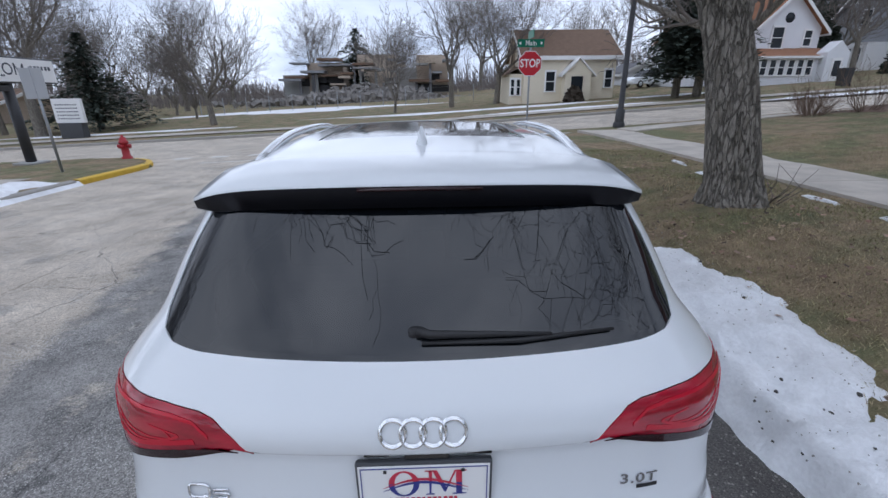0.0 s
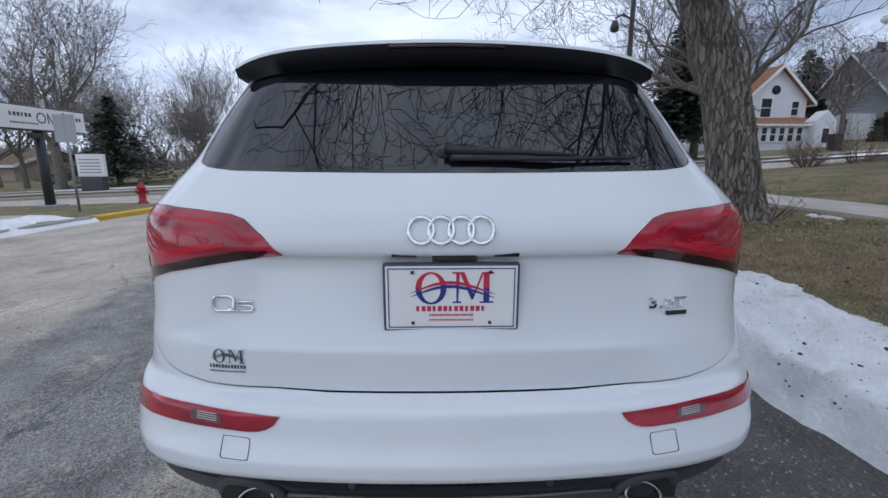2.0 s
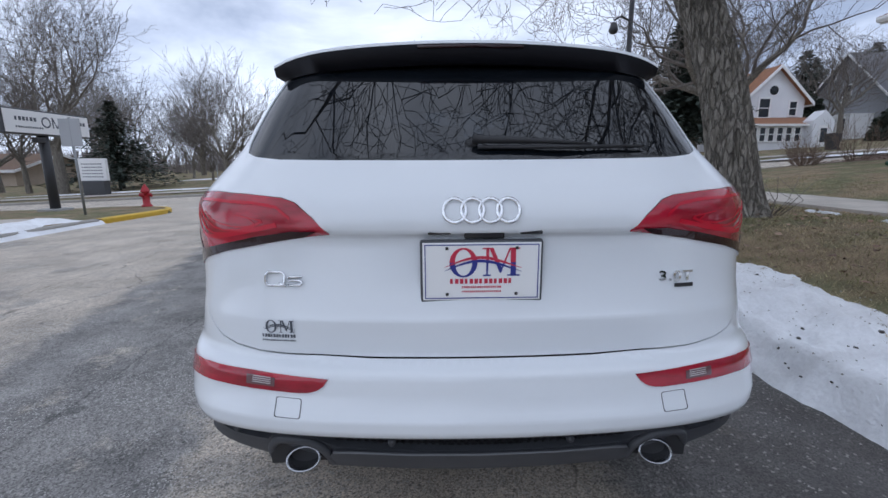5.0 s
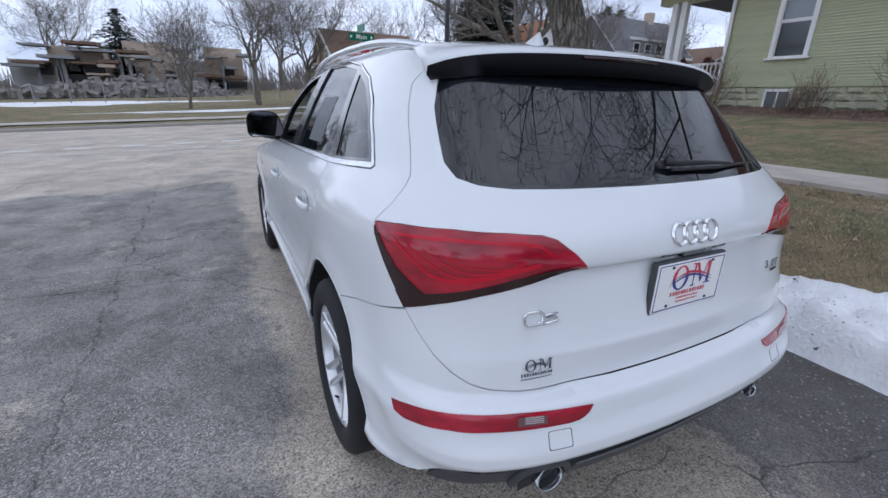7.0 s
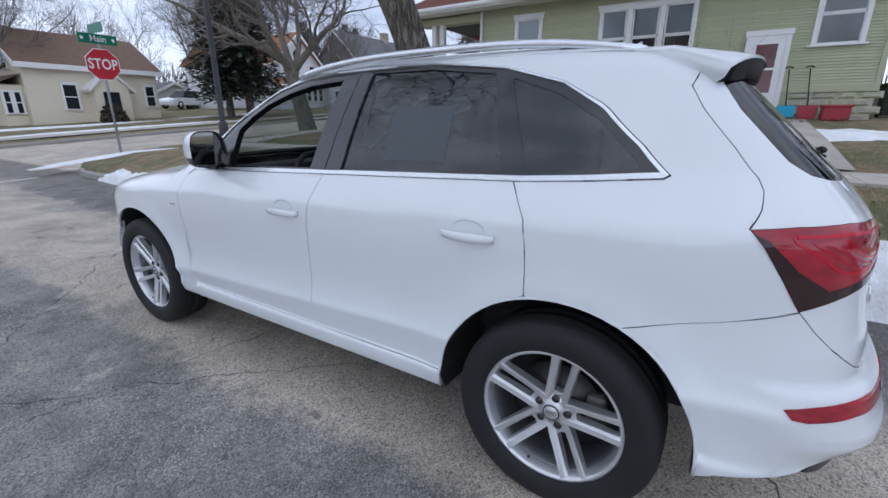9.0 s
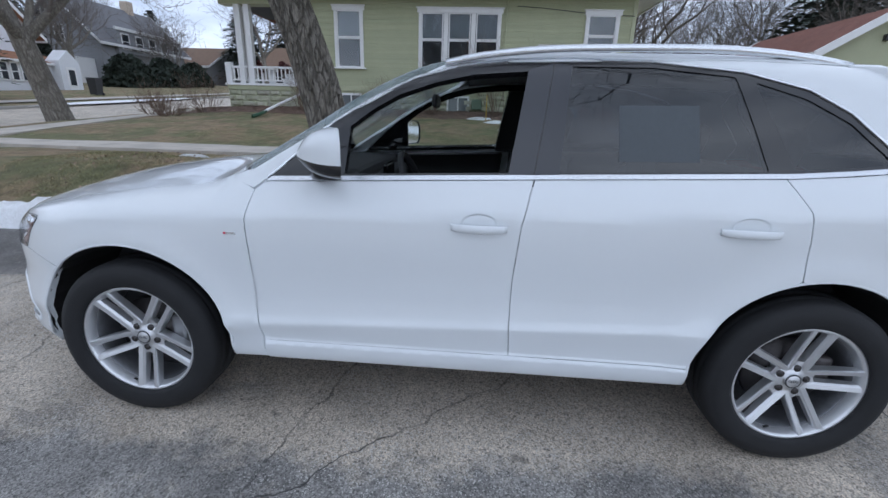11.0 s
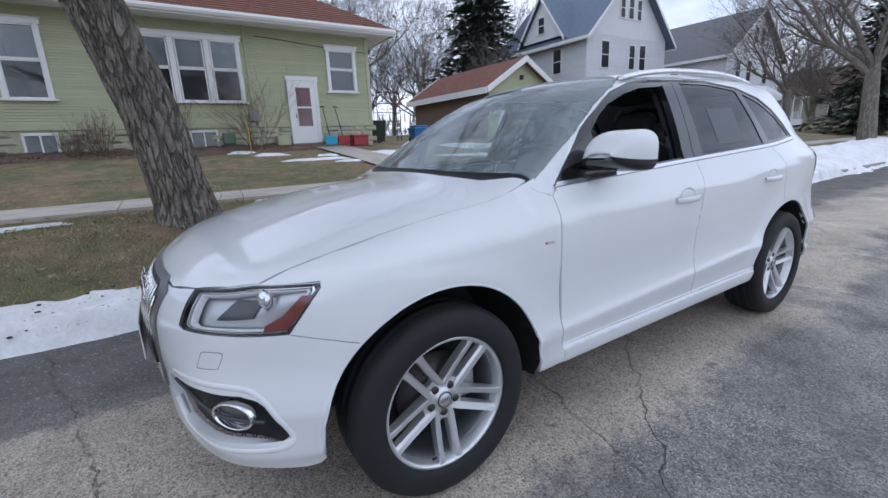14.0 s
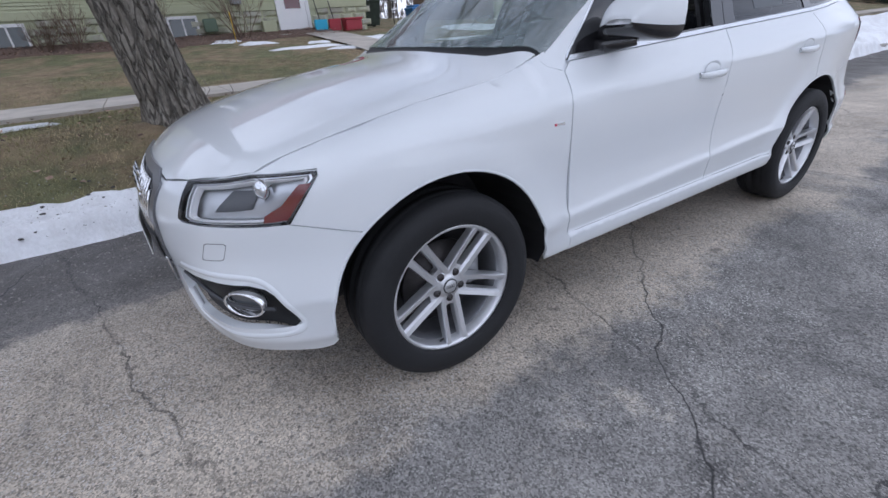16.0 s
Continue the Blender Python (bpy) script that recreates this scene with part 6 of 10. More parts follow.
    bar = [tuple(wrap_point([wrap_u(0.9, 4.2) + k * 0.05], [0.470 + 0.002 * k], md)[0] - np.array([0, 0.016, 0])) for k in range(3, 12)]
    tube_part("intake_blade", bar, 0.007, GREY_PLASTIC, intake, 6)
    # bumper sculpting: a lip over the intake
    rim_l = [(u, z + dz) for (u, z), dz in zip(fog[1:13], (0.028, 0.026, 0.026, 0.022, 0.012, -0.012, -0.03, -0.03, -0.028, -0.028, -0.02, 0))]
    for _ in range(3):
        rim_l = rim_l[:1] + [(a[0] * (1 - k) + b[0] * k, a[1] * (1 - k) + b[1] * k) for a, b in zip(rim_l, rim_l[1:]) for k in (0.25, 0.75)] + rim_l[-1:]
    rp = wrap_point([u for u, _ in rim_l], [z for _, z in rim_l], md)
    rn = body_normal(rp)
    tube_part("intake_lip", [tuple(p - 0.009 * q2) for p, q2 in zip(rp, rn)], 0.0135, PAINT, front_bumper, 10)
    washer = rounded(wr((0.643, 4.473, 0.697), (0.713, 4.418, 0.703), (0.690, 4.438, 0.642), (0.608, 4.492, 0.632)), 0.012)
    mu_, mz_ = sum(s for s, _ in washer) / len(washer), sum(z for _, z in washer) / len(washer)
    panel("washer_cover_joint", washer, GREY_PLASTIC, front_bumper, md, holes=([(mu_ + (s - mu_) * 0.965, mz_ + (z - mz_) * 0.94) for s, z in washer],), offset=0.0006, thick=0.001, step=0.02)

# door mirrors
for sg in (-1, 1):
    cx, cz = sg * 0.905, 1.222
    ring0 = rounded([(0.772, 1.135), (1.037, 1.138), (1.039, 1.313), (0.812, 1.313)], [0.03, 0.05, 0.075, 0.115], 6)
    ring0 = dense(ring0, 0.02)
    v, f, n, m_ = [], [], 14, len(ring0)
    for i in range(n + 1):
        t = i / n
        k = max(0.10, (1 - (1 - t) ** 2.4) ** 0.67)
        y = 2.952 - 0.158 * t
        for a, b in ring0:
            xx, zz = 0.905 + (a - 0.905) * (0.25 + 0.75 * k), cz + (b - cz) * k - 0.012 * (1 - k)
            v.append((sg * xx, y - 0.39 * (xx - 0.905), zz))
    for i in range(n):
        for j in range(m_):
            q4 = (i * m_ + j, (i + 1) * m_ + j, (i + 1) * m_ + (j + 1) % m_, i * m_ + (j + 1) % m_)
            f.append(q4 if sg > 0 else q4[::-1])
    f.append(tuple(range(m_)))
    me = mesh_of(v, f, True)
    me.materials.append(PAINT), me.materials.append(GLOSS_BLACK)
    for q2, p in enumerate(me.polygons):
        p.material_index = 1 if q2 < n * m_ and (ring0[q2 % m_][1] + ring0[(q2 + 1) % m_][1]) / 2 < 1.182 else 0
        p.use_smooth = True
    mirror = part("door_mirror", me, None, car, "white door mirror with black lower shell")
    last = [v[n * m_ + j] for j in range(m_)]
    part("mirror_glass", mesh_of([(cx + (a - cx) * 0.93, b + 0.012, cz + (c - cz) * 0.93) for a, b, c in last], [tuple(range(m_))]), CHROME, mirror, "mirror glass")
    part("mirror_rim", mesh_of(last + [(cx + (a - cx) * 0.92, b + 0.013, cz + (c - cz) * 0.92) for a, b, c in last], [(j, (j + 1) % m_, m_ + (j + 1) % m_, m_ + j) for j in range(m_)]), GLOSS_BLACK, mirror)
    tube_part("mirror_arm", [(sg * 0.785, 2.93, 1.122), (sg * 0.84, 2.90, 1.132), (sg * 0.92, 2.85, 1.150)], [0.030, 0.030, 0.026], GLOSS_BLACK, mirror, 12)


# wheels
def wheel(at, right, tilt):
    w = new("wheel")
    w.parent = car
    sgx = 1 if right else -1
    tyre = [(0.256, -0.10), (0.260, -0.110), (0.30, -0.119), (0.33, -0.117), (0.352, -0.108), (0.362, -0.092), (0.365, -0.062), (0.3655, -0.06), (0.3585, -0.056), (0.3585, -0.05), (0.3657, -0.046), (0.366, -0.012), (0.3585, -0.009), (0.3585, 0.009), (0.366, 0.012), (0.3657, 0.046), (0.3585, 0.05), (0.3585, 0.056), (0.3655, 0.06), (0.365, 0.062),
            (0.362, 0.088), (0.352, 0.104), (0.343, 0.110), (0.330, 0.1155), (0.324, 0.1185), (0.300, 0.119), (0.274, 0.115), (0.261, 0.110), (0.256, 0.10)]
    part("tyre", lathe(tyre, 72, "x"), RUBBER, w)
    rm = part("rim", lathe([(0.233, 0.055), (0.240, 0.088), (0.244, 0.096), (0.250, 0.099), (0.257, 0.098), (0.258, 0.09), (0.250, 0.05)], 72, "x"), ALLOY, w, "silver alloy rim with five twin spokes")
    part("barrel", lathe([(0.229, -0.09), (0.227, 0.0), (0.229, 0.05), (0.234, 0.056)], 72, "x"), SHADED_BARREL, rm)
    for k in range(5):
        a0 = 2 * math.pi * k / 5 + tilt
        for s in (-1, 1):
            bm = bmesh.new()
            rows = []
            for r, half, x_o, dep, off in ((0.036, 0.0150, 0.058, 0.05, 0.0240), (0.070, 0.0150, 0.064, 0.045, 0.0285), (0.12, 0.0145, 0.073, 0.044, 0.0305), (0.17, 0.0145, 0.083, 0.042, 0.0320), (0.215, 0.0150, 0.093, 0.038, 0.0335), (0.248, 0.0175, 0.0990, 0.034, 0.0350)):
                ring = []
                for tt, xx in ((half, x_o - dep), (half, x_o - 0.006), (half * 0.80, x_o), (-half * 0.35, x_o - 0.004), (-half * 0.85, x_o - 0.014), (-half, x_o - dep)):
                    lat = s * (off + tt)
                    y_, z_ = r * math.cos(a0) - lat * math.sin(a0), r * math.sin(a0) + lat * math.cos(a0)
                    ring.append(bm.verts.new((xx, y_, z_)))
                rows.append(ring)
            for A, B in zip(rows, rows[1:]):
                for q2 in range(5):
                    bm.faces.new((A[q2], A[q2 + 1], B[q2 + 1], B[q2]))
                bm.faces.new((A[5], A[0], B[0], B[5]))
            bmesh.ops.recalc_face_normals(bm, faces=bm.faces)
            part("spoke", bm, ALLOY, rm)
    for k in range(5):
        a0 = 2 * math.pi * k / 5 + tilt
        vs = []
        for r, lat, xx in ((0.04, -0.03, 0.050), (0.04, 0.03, 0.050), (0.092, 0.026, 0.053), (0.086, 0.0, 0.050), (0.092, -0.026, 0.053)):
            for dx in (0.0, -0.03):
                vs.append((xx + dx, r * math.cos(a0) - lat * math.sin(a0), r * math.sin(a0) + lat * math.cos(a0)))
        part("spoke_web", mesh_of(vs, [(0, 2, 4, 6, 8), (1, 9, 7, 5, 3)] + [(2 * i, 2 * i + 1, (2 * i + 3) % 10, (2 * i + 2) % 10) for i in range(5)]), ALLOY, rm)
    part("hub_cap", lathe([(0.001, 0.070), (0.026, 0.069), (0.031, 0.064), (0.031, 0.056), (0.052, 0.058), (0.066, 0.052), (0.07, 0.02)], 40, "x"), ALLOY, rm)
    part("cap_ring", lathe([(0.0265, 0.0692), (0.029, 0.0702), (0.0315, 0.066)], 32, "x"), GREY_PLASTIC, rm)
    for i in range(4):
        me = lathe([(0.0048, 0.0698), (0.0056, 0.0712), (0.0064, 0.0698)], 16, "x")
        for v in me.vertices:
            v.co.y += (-0.0125 + i * 0.0083)
        part("cap_emblem", me, GREY_PLASTIC, rm)
    for k in range(5):
        a = 2 * math.pi * k / 5 + tilt
        me = lathe([(0.001, 0.0615), (0.008, 0.0615), (0.010, 0.0595), (0.0145, 0.0590), (0.0145, 0.045)], 16, "x")
        for v in me.vertices:
            v.co += Vector((0, 0.056 * math.cos(a), 0.056 * math.sin(a)))
        part("wheel_bolt", me, STEEL_DARK, rm)
    part("brake_disc", lathe([(0.06, 0.02), (0.07, 0.0), (0.165, 0.0), (0.165, -0.022), (0.07, -0.022)], 48, "x"), STEEL_DARK, w, "rusty grey brake disc")
    cal = bm_box(-0.03, 0.020, 0.105, 0.175, -0.06, 0.09, 0.016)
    part("brake_caliper", cal, plain("caliper_grey", (0.34, 0.345, 0.36), 0.45, metal=0.4) if at[1] > 2 else plain("caliper_dark", (0.1, 0.09, 0.09), 0.5), w)
    # added black disc that stands in for the shade behind the spokes
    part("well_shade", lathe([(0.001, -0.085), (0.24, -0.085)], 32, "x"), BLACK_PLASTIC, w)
    a = -math.pi / 2 - 0.3
    tube_part("valve", [(0.075, 0.232 * math.cos(a), 0.232 * math.sin(a)), (0.09, 0.215 * math.cos(a), 0.215 * math.sin(a))], 0.005, BLACK_PLASTIC, rm, 6)
    w.matrix_basis = pose(*at, 0, 0, 0 if right else 180)
    return w


for wy in WHEEL_Y:
    wheel((-0.812, wy, HUB_Z), False, radians(-90 if wy > 2 else 80))
    wheel((0.812, wy, HUB_Z), True, 0.4)
# wheel housings and underbody
for wy in WHEEL_Y:
    for sg in (-1, 1):
        v, f, n = [], [], 20
        for i in range(n + 1):
            a = -0.12 + (math.pi + 0.24) * i / n
            yy, zz = wy + 0.449 * math.cos(a), HUB_Z + 0.449 * math.sin(a)
            skin = abs(float(wrap_point([side_u(yy, max(zz, 0.30))], [max(zz, 0.30)], "right")[0][0]))
            for xx in (skin - 0.012, 0.50):
                v.append((sg * xx, yy, zz))
        for i in range(n):
            q2 = (i * 2, i * 2 + 1, i * 2 + 3, i * 2 + 2)
            f.append(q2 if sg > 0 else q2[::-1])
        o = len(v)
        v += [(sg * 0.50, wy, HUB_Z)]
        f += [(o, i * 2 + 1, i * 2 + 3) for i in range(n)]
        part("wheel_housing", mesh_of(v, f), BLACK_PLASTIC, car)
part("floor_pan", bm_box(-0.80, 0.80, 1.40, 3.27, 0.27, 0.42, 0.02), INTERIOR, car)
part("rear_floor", bm_box(-0.55, 0.55, 0.20, 1.42, 0.33, 0.62, 0.02), INTERIOR, car)
part("engine_bay", bm_box(-0.52, 0.52, 3.25, 4.35, 0.26, 0.84, 0.02), INTERIOR, car)
part("axle", lathe([(0.04, -0.8), (0.04, 0.8)], 12, "x"), STEEL_DARK, car).location = (0, WHEEL_Y[0], 0.33)
part("silencer", bm_box(-0.42, 0.42, 0.22, 0.46, 0.325, 0.43, 0.045), STEEL_DARK, car)

# cabin
panel("headliner", [(-0.52, 0.75), (0.52, 0.75), (0.53, 2.36), (-0.53, 2.36)], HEADLINER, car, "top", offset=-0.05, thick=0.01, step=0.1, label="pale grey headliner")
dash = bmesh.new()
bm_box(-0.72, 0.72, 2.78, 3.12, 0.62, 1.03, 0.05, dash)
part("dashboard", dash, INTERIOR, car)
part("dash_top", bm_box(-0.70, 0.70, 2.86, 3.22, 0.98, 1.085, 0.04), INTERIOR, car)
part("instrument_hood", bm_box(-0.56, -0.18, 2.80, 2.98, 1.02, 1.115, 0.035), INTERIOR, car)
part("centre_screen", bm_box(-0.10, 0.12, 2.775, 2.80, 0.98, 1.09, 0.008), GLOSS_BLACK, car)
part("centre_console", bm_box(-0.13, 0.13, 1.9, 2.85, 0.40, 0.72, 0.03), INTERIOR, car)
sw = []
for i in range(33):
    a = 2 * math.pi * i / 32
    sw.append(Vector((-0.37 + 0.185 * math.cos(a), 2.57 + 0.185 * math.sin(a) * 0.40, 1.005 + 0.185 * math.sin(a) * 0.92)))
steer = tube_part("steering_wheel", sw, 0.016, INTERIOR, car, 8, "black leather steering wheel")
part("wheel_boss", bm_box(-0.43, -0.31, 2.57, 2.62, 0.95, 1.05, 0.02), INTERIOR, steer)
for xx in (-1, 1):
    tube_part("wheel_spoke", [(-0.37, 2.59, 1.0), (-0.37 + xx * 0.18, 2.575, 1.015)], 0.014, GREY_PLASTIC, steer, 6)
tube_part("column", [(-0.37, 2.60, 0.995), (-0.37, 2.88, 0.90)], 0.04, INTERIOR, steer, 10)


def seat(x, y, width, back=0.62, name="front_seat", rest=True):
    s = new(name)
    s.parent = car
    s["label"] = "black leather seat with headrest"
    part("seat_cushion", bm_box(x - width / 2, x + width / 2, y, y + 0.50, 0.48, 0.66, 0.06, segs=3), INTERIOR, s)
    b = bm_box(x - width / 2, x + width / 2, y - 0.06, y + 0.09, 0.60, 0.62 + back, 0.055, segs=3)
    bmesh.ops.rotate(b, cent=(x, y, 0.6), matrix=Euler((radians(14), 0, 0)).to_matrix(), verts=b.verts)
    part("seat_back", b, INTERIOR, s)
    for hx in ([x] if rest else [x - width * 0.33, x + width * 0.33]):
        h = bm_box(hx - 0.13, hx + 0.13, y - 0.05, y + 0.06, 0.64 + back, 0.82 + back, 0.045, segs=3)
        bmesh.ops.rotate(h, cent=(x, y, 0.6), matrix=Euler((radians(13), 0, 0)).to_matrix(), verts=h.verts)
        part("headrest", h, INTERIOR, s)


seat(-0.37, 2.08, 0.50)
seat(0.37, 2.08, 0.50)
seat(0.0, 1.08, 1.25, 0.55, "rear_bench", False)
part("rear_mirror", bm_box(-0.12, 0.12, 2.50, 2.53, 1.40, 1.47, 0.02), BLACK_PLASTIC, car, "inside mirror")
panel("paper_sheet", [(US(1.44), 1.226), (US(1.735), 1.218), (US(1.735), 1.424), (US(1.44), 1.430)], mat("pale_film", (0.062, 0.073, 0.084), rough=0.4, vary=0.08, scale=5, bump=0.0), car, "left", offset=-0.0045, thick=0.001, step=0.05, label="pale film sheet on the glass")

# rear details: emblem, plate, badges, wiper
for i in range(4):
    me = lathe([(0.0245, 0.0), (0.0275, -0.006), (0.0315, -0.006), (0.0345, 0.0)], 40, "y")
    xc = (i - 1.5) * 0.0465
    pz = 1.081
    py = float(wrap_point([xc], [pz], "rear")[0][1])
    for v in me.vertices:
        v.co = Vector((v.co.x + xc, v.co.y + py - 0.001 + (v.co.z) * 0.35, v.co.z + pz))
    part("emblem_ring", me, CHROME, tailgate, "chrome ring of the emblem")
plate = part("plate_frame", bm_box(-0.161, 0.161, 0.092, 0.112, 0.838, 1.006, 0.006), GREY_PLASTIC, car, "dealer plate in a dark frame")
part("plate_sheet", bm_box(-0.1545, 0.1545, 0.0895, 0.093, 0.8455, 0.9995, 0.001), PLATE_WHITE, plate, "white dealer plate with red and blue print")
for a, b, c, d in ((-0.149, 0.149, 0.850, 0.8525), (-0.149, 0.149, 0.9925, 0.995), (-0.149, -0.1465, 0.850, 0.995), (0.1465, 0.149, 0.850, 0.995)):
    part("plate_line", bm_box(a, b, 0.0885, 0.0897, c, d), NAVY, plate)
for xx in (-0.091, 0.091):
    for zz in (0.985, 0.862):
        part("plate_screw", bm_box(xx - 0.004, xx + 0.004, 0.086, 0.09, zz - 0.004, zz + 0.004, 0.0015), STEEL_DARK, plate)


def lay(me, y_ref):
    """Bends a flat mesh, drawn in the plane y = y_ref, onto the tailgate."""
    for v in me.vertices:
        p = wrap_point([rear_at(v.co.x, v.co.z)], [v.co.z], "rear")
        q = p[0] + body_normal(p)[0] * (0.002 + y_ref - v.co.y)
        v.co = Vector(q)
    return me


def emblem(cx, y, cz, s, red, blue, parent, lean=0.0):
    """The dealer's sign as plain shapes: an oval ring, a serifed zigzag and a swoosh; red above, blue below."""
    def flat(name, pts, faces, material, lift=0.0):
        me = mesh_of([(cx + a * s, y - 0.001 - lift, cz + b * s) for a, b in pts], faces)
        part(name, lay(me, y) if lean else me, material, parent)

    def cut(loop, up):
        """The part of a loop above (or below) the middle line."""
        out = []
        for (x0, z0), (x1, z1) in zip(loop, loop[1:] + loop[:1]):
            if (z0 >= 0) == up:
                out.append((x0, z0))
            if (z0 >= 0) != (z1 >= 0):
                t = z0 / (z0 - z1)
                out.append((x0 + (x1 - x0) * t, 0.0))
        return out

    for up, material in ((True, red), (False, blue)):
        a_s = [math.pi * (k / 12 if up else 1 + k / 12) for k in range(13)]
        pts = [(-0.031 + rx * math.cos(a), rz * math.sin(a)) for rx, rz in ((0.0235, 0.0255), (0.0145, 0.0225)) for a in a_s]
        flat("print_ring", pts, [(k, k + 1, 14 + k, 13 + k) for k in range(12)], material)
        for stroke in ([(0.007, 0.025), (0.0125, 0.025), (0.010, -0.021), (0.0075, -0.021)], [(0.012, 0.025), (0.019, 0.025), (0.034, -0.010), (0.030, -0.018)], [(0.046, 0.025), (0.049, 0.025), (0.0325, -0.018), (0.030, -0.018)], [(0.048, 0.025), (0.057, 0.025), (0.0575, -0.021), (0.0485, -0.021)],
                       [(0.001, 0.025), (0.001, 0.0225), (0.010, 0.0225), (0.010, 0.025)], [(0.053, 0.025), (0.064, 0.025), (0.064, 0.0225), (0.053, 0.0225)], [(0.002, -0.021), (0.015, -0.021), (0.015, -0.0235), (0.002, -0.0235)], [(0.043, -0.021), (0.064, -0.021), (0.064, -0.0235), (0.043, -0.0235)]):
            lp = cut(stroke, up)
            if len(lp) > 2:
                flat("print_stroke", lp, [tuple(range(len(lp)))], material)
    for k, (off, material) in enumerate(((0.004, red), (-0.002, blue))):
        sw_ = []
        for i in range(15):
            t = i / 14
            zc = -0.010 + off + 0.013 * math.sin(math.pi * (t * 1.25 - 0.05)) + 0.004 * t
            th = 0.0022 * math.sin(math.pi * t) + 0.0003
            sw_ += [(-0.063 + 0.13 * t, zc + th), (-0.063 + 0.13 * t, zc - th)]
        flat("print_swoosh", sw_, [(2 * i, 2 * i + 2, 2 * i + 3, 2 * i + 1) for i in range(14)], material, 0.0004)


def bars(cx, y, cz, width, height, n, material, parent, lean=0.0, name="print_bar"):
    """A line of writing as plain bars."""
    x, wd = cx - width / 2, width / n
    for i in range(n):
        w = wd * (0.72 if i % 3 else 0.55)
        me = mesh_of([(x, y, cz - height / 2), (x + w, y, cz - height / 2), (x + w, y, cz + height / 2), (x, y, cz + height / 2)], [(0, 1, 2, 3)])
        part(name, lay(me, y) if lean else me, material, parent)
        x += wd


emblem(0.0, 0.0893, 0.947, 1.55, RED_PRINT, NAVY, plate)
bars(0.0, 0.0888, 0.897, 0.166, 0.013, 13, RED_PRINT, plate)
bars(0.0, 0.0888, 0.881, 0.105, 0.006, 18, RED_PRINT, plate)
bars(0.0, 0.0888, 0.869, 0.105, 0.005, 20, RED_PRINT, plate)
emblem(-0.545, 0.0, 0.772, 0.68, DECAL, DECAL, tailgate, 0.001)
bars(-0.545, 0.0, 0.7465, 0.095, 0.009, 12, DECAL, tailgate, 0.001)
bars(-0.545, 0.0, 0.734, 0.095, 0.004, 16, DECAL, tailgate, 0.001)
# model badge as plain shapes, and the engine badge
for pts in ([(0.006, 0.015), (0, 0.009), (0, -0.009), (0.006, -0.015), (0.036, -0.015), (0.042, -0.009), (0.042, 0.009), (0.036, 0.015), (0.006, 0.015)], [(0.030, -0.009), (0.046, -0.017)],
            [(0.080, 0.004), (0.050, 0.004), (0.050, -0.004), (0.076, -0.004), (0.080, -0.008), (0.080, -0.011), (0.076, -0.0145), (0.050, -0.0145)]):
    me = mesh_of(*tube([(-0.580 + 1.25 * a, -0.002, 0.898 + 1.2 * b) for a, b in pts], [0.0038] * len(pts), 6), True)
    part("model_badge", lay(me, 0.0), CHROME, tailgate, "chrome model badge")
tm = text_mesh("3.0T", 0.044, 0.002, 0.0010, 1.12)
for v in tm.vertices:
    v.co = Vector((0.538 + v.co.x * 1.12, -v.co.z - 0.002, 0.892 + v.co.y * 0.85))
part("engine_badge", lay(tm, 0.0), CHROME, tailgate, "chrome engine badge")
part("drive_badge", lay(mesh_of([(0.535 + a, -0.001, z) for z in (0.862, 0.8725) for a in (0, 0.019, 0.038, 0.057)], [(0, 1, 5, 4), (1, 2, 6, 5), (2, 3, 7, 6)]), 0.0), BLACK_PLASTIC, tailgate, "small black badge")
# plate lamps and camera under the lip
for x0, x1 in ((-0.14, -0.08), (-0.045, 0.06), (0.10, 0.16)):
    part("plate_lamp", bm_box(x0, x1, 0.100, 0.125, 1.018 if x0 != -0.045 else 1.008, 1.032, 0.003), GLOSS_BLACK, tailgate)
# wiper
wp = new("rear_wiper")
wp.parent = car
wp["label"] = "black rear wiper"
rw = lambda x, z, off: tuple(wrap_point([x], [z], "rear")[0] + off * body_normal(wrap_point([x], [z], "rear"))[0])
tube_part("wiper_arm", [rw(-0.01, 1.258, 0.014), rw(0.02, 1.250, 0.020), rw(0.2, 1.246, 0.018), rw(0.32, 1.242, 0.014)], [0.014, 0.011, 0.007, 0.004], BLACK_PLASTIC, wp, 8)
tube_part("wiper_blade", [rw(0.0, 1.238, 0.008), rw(0.24, 1.235, 0.012), rw(0.47, 1.240, 0.008)], [0.005, 0.007, 0.004], BLACK_PLASTIC, wp, 6)
part("pivot_cap", bm_box(-0.035, 0.005, 0.240, 0.275, 1.238, 1.268, 0.012), BLACK_PLASTIC, wp)
for sg in (-1, 1):
    tube_part("front_wiper", [(sg * 0.1 + 0.1, 3.305, 1.112), (sg * 0.1 - 0.2, 3.27, 1.124), (sg * 0.1 - 0.5, 3.19, 1.126)], 0.008, BLACK_PLASTIC, car, 6)


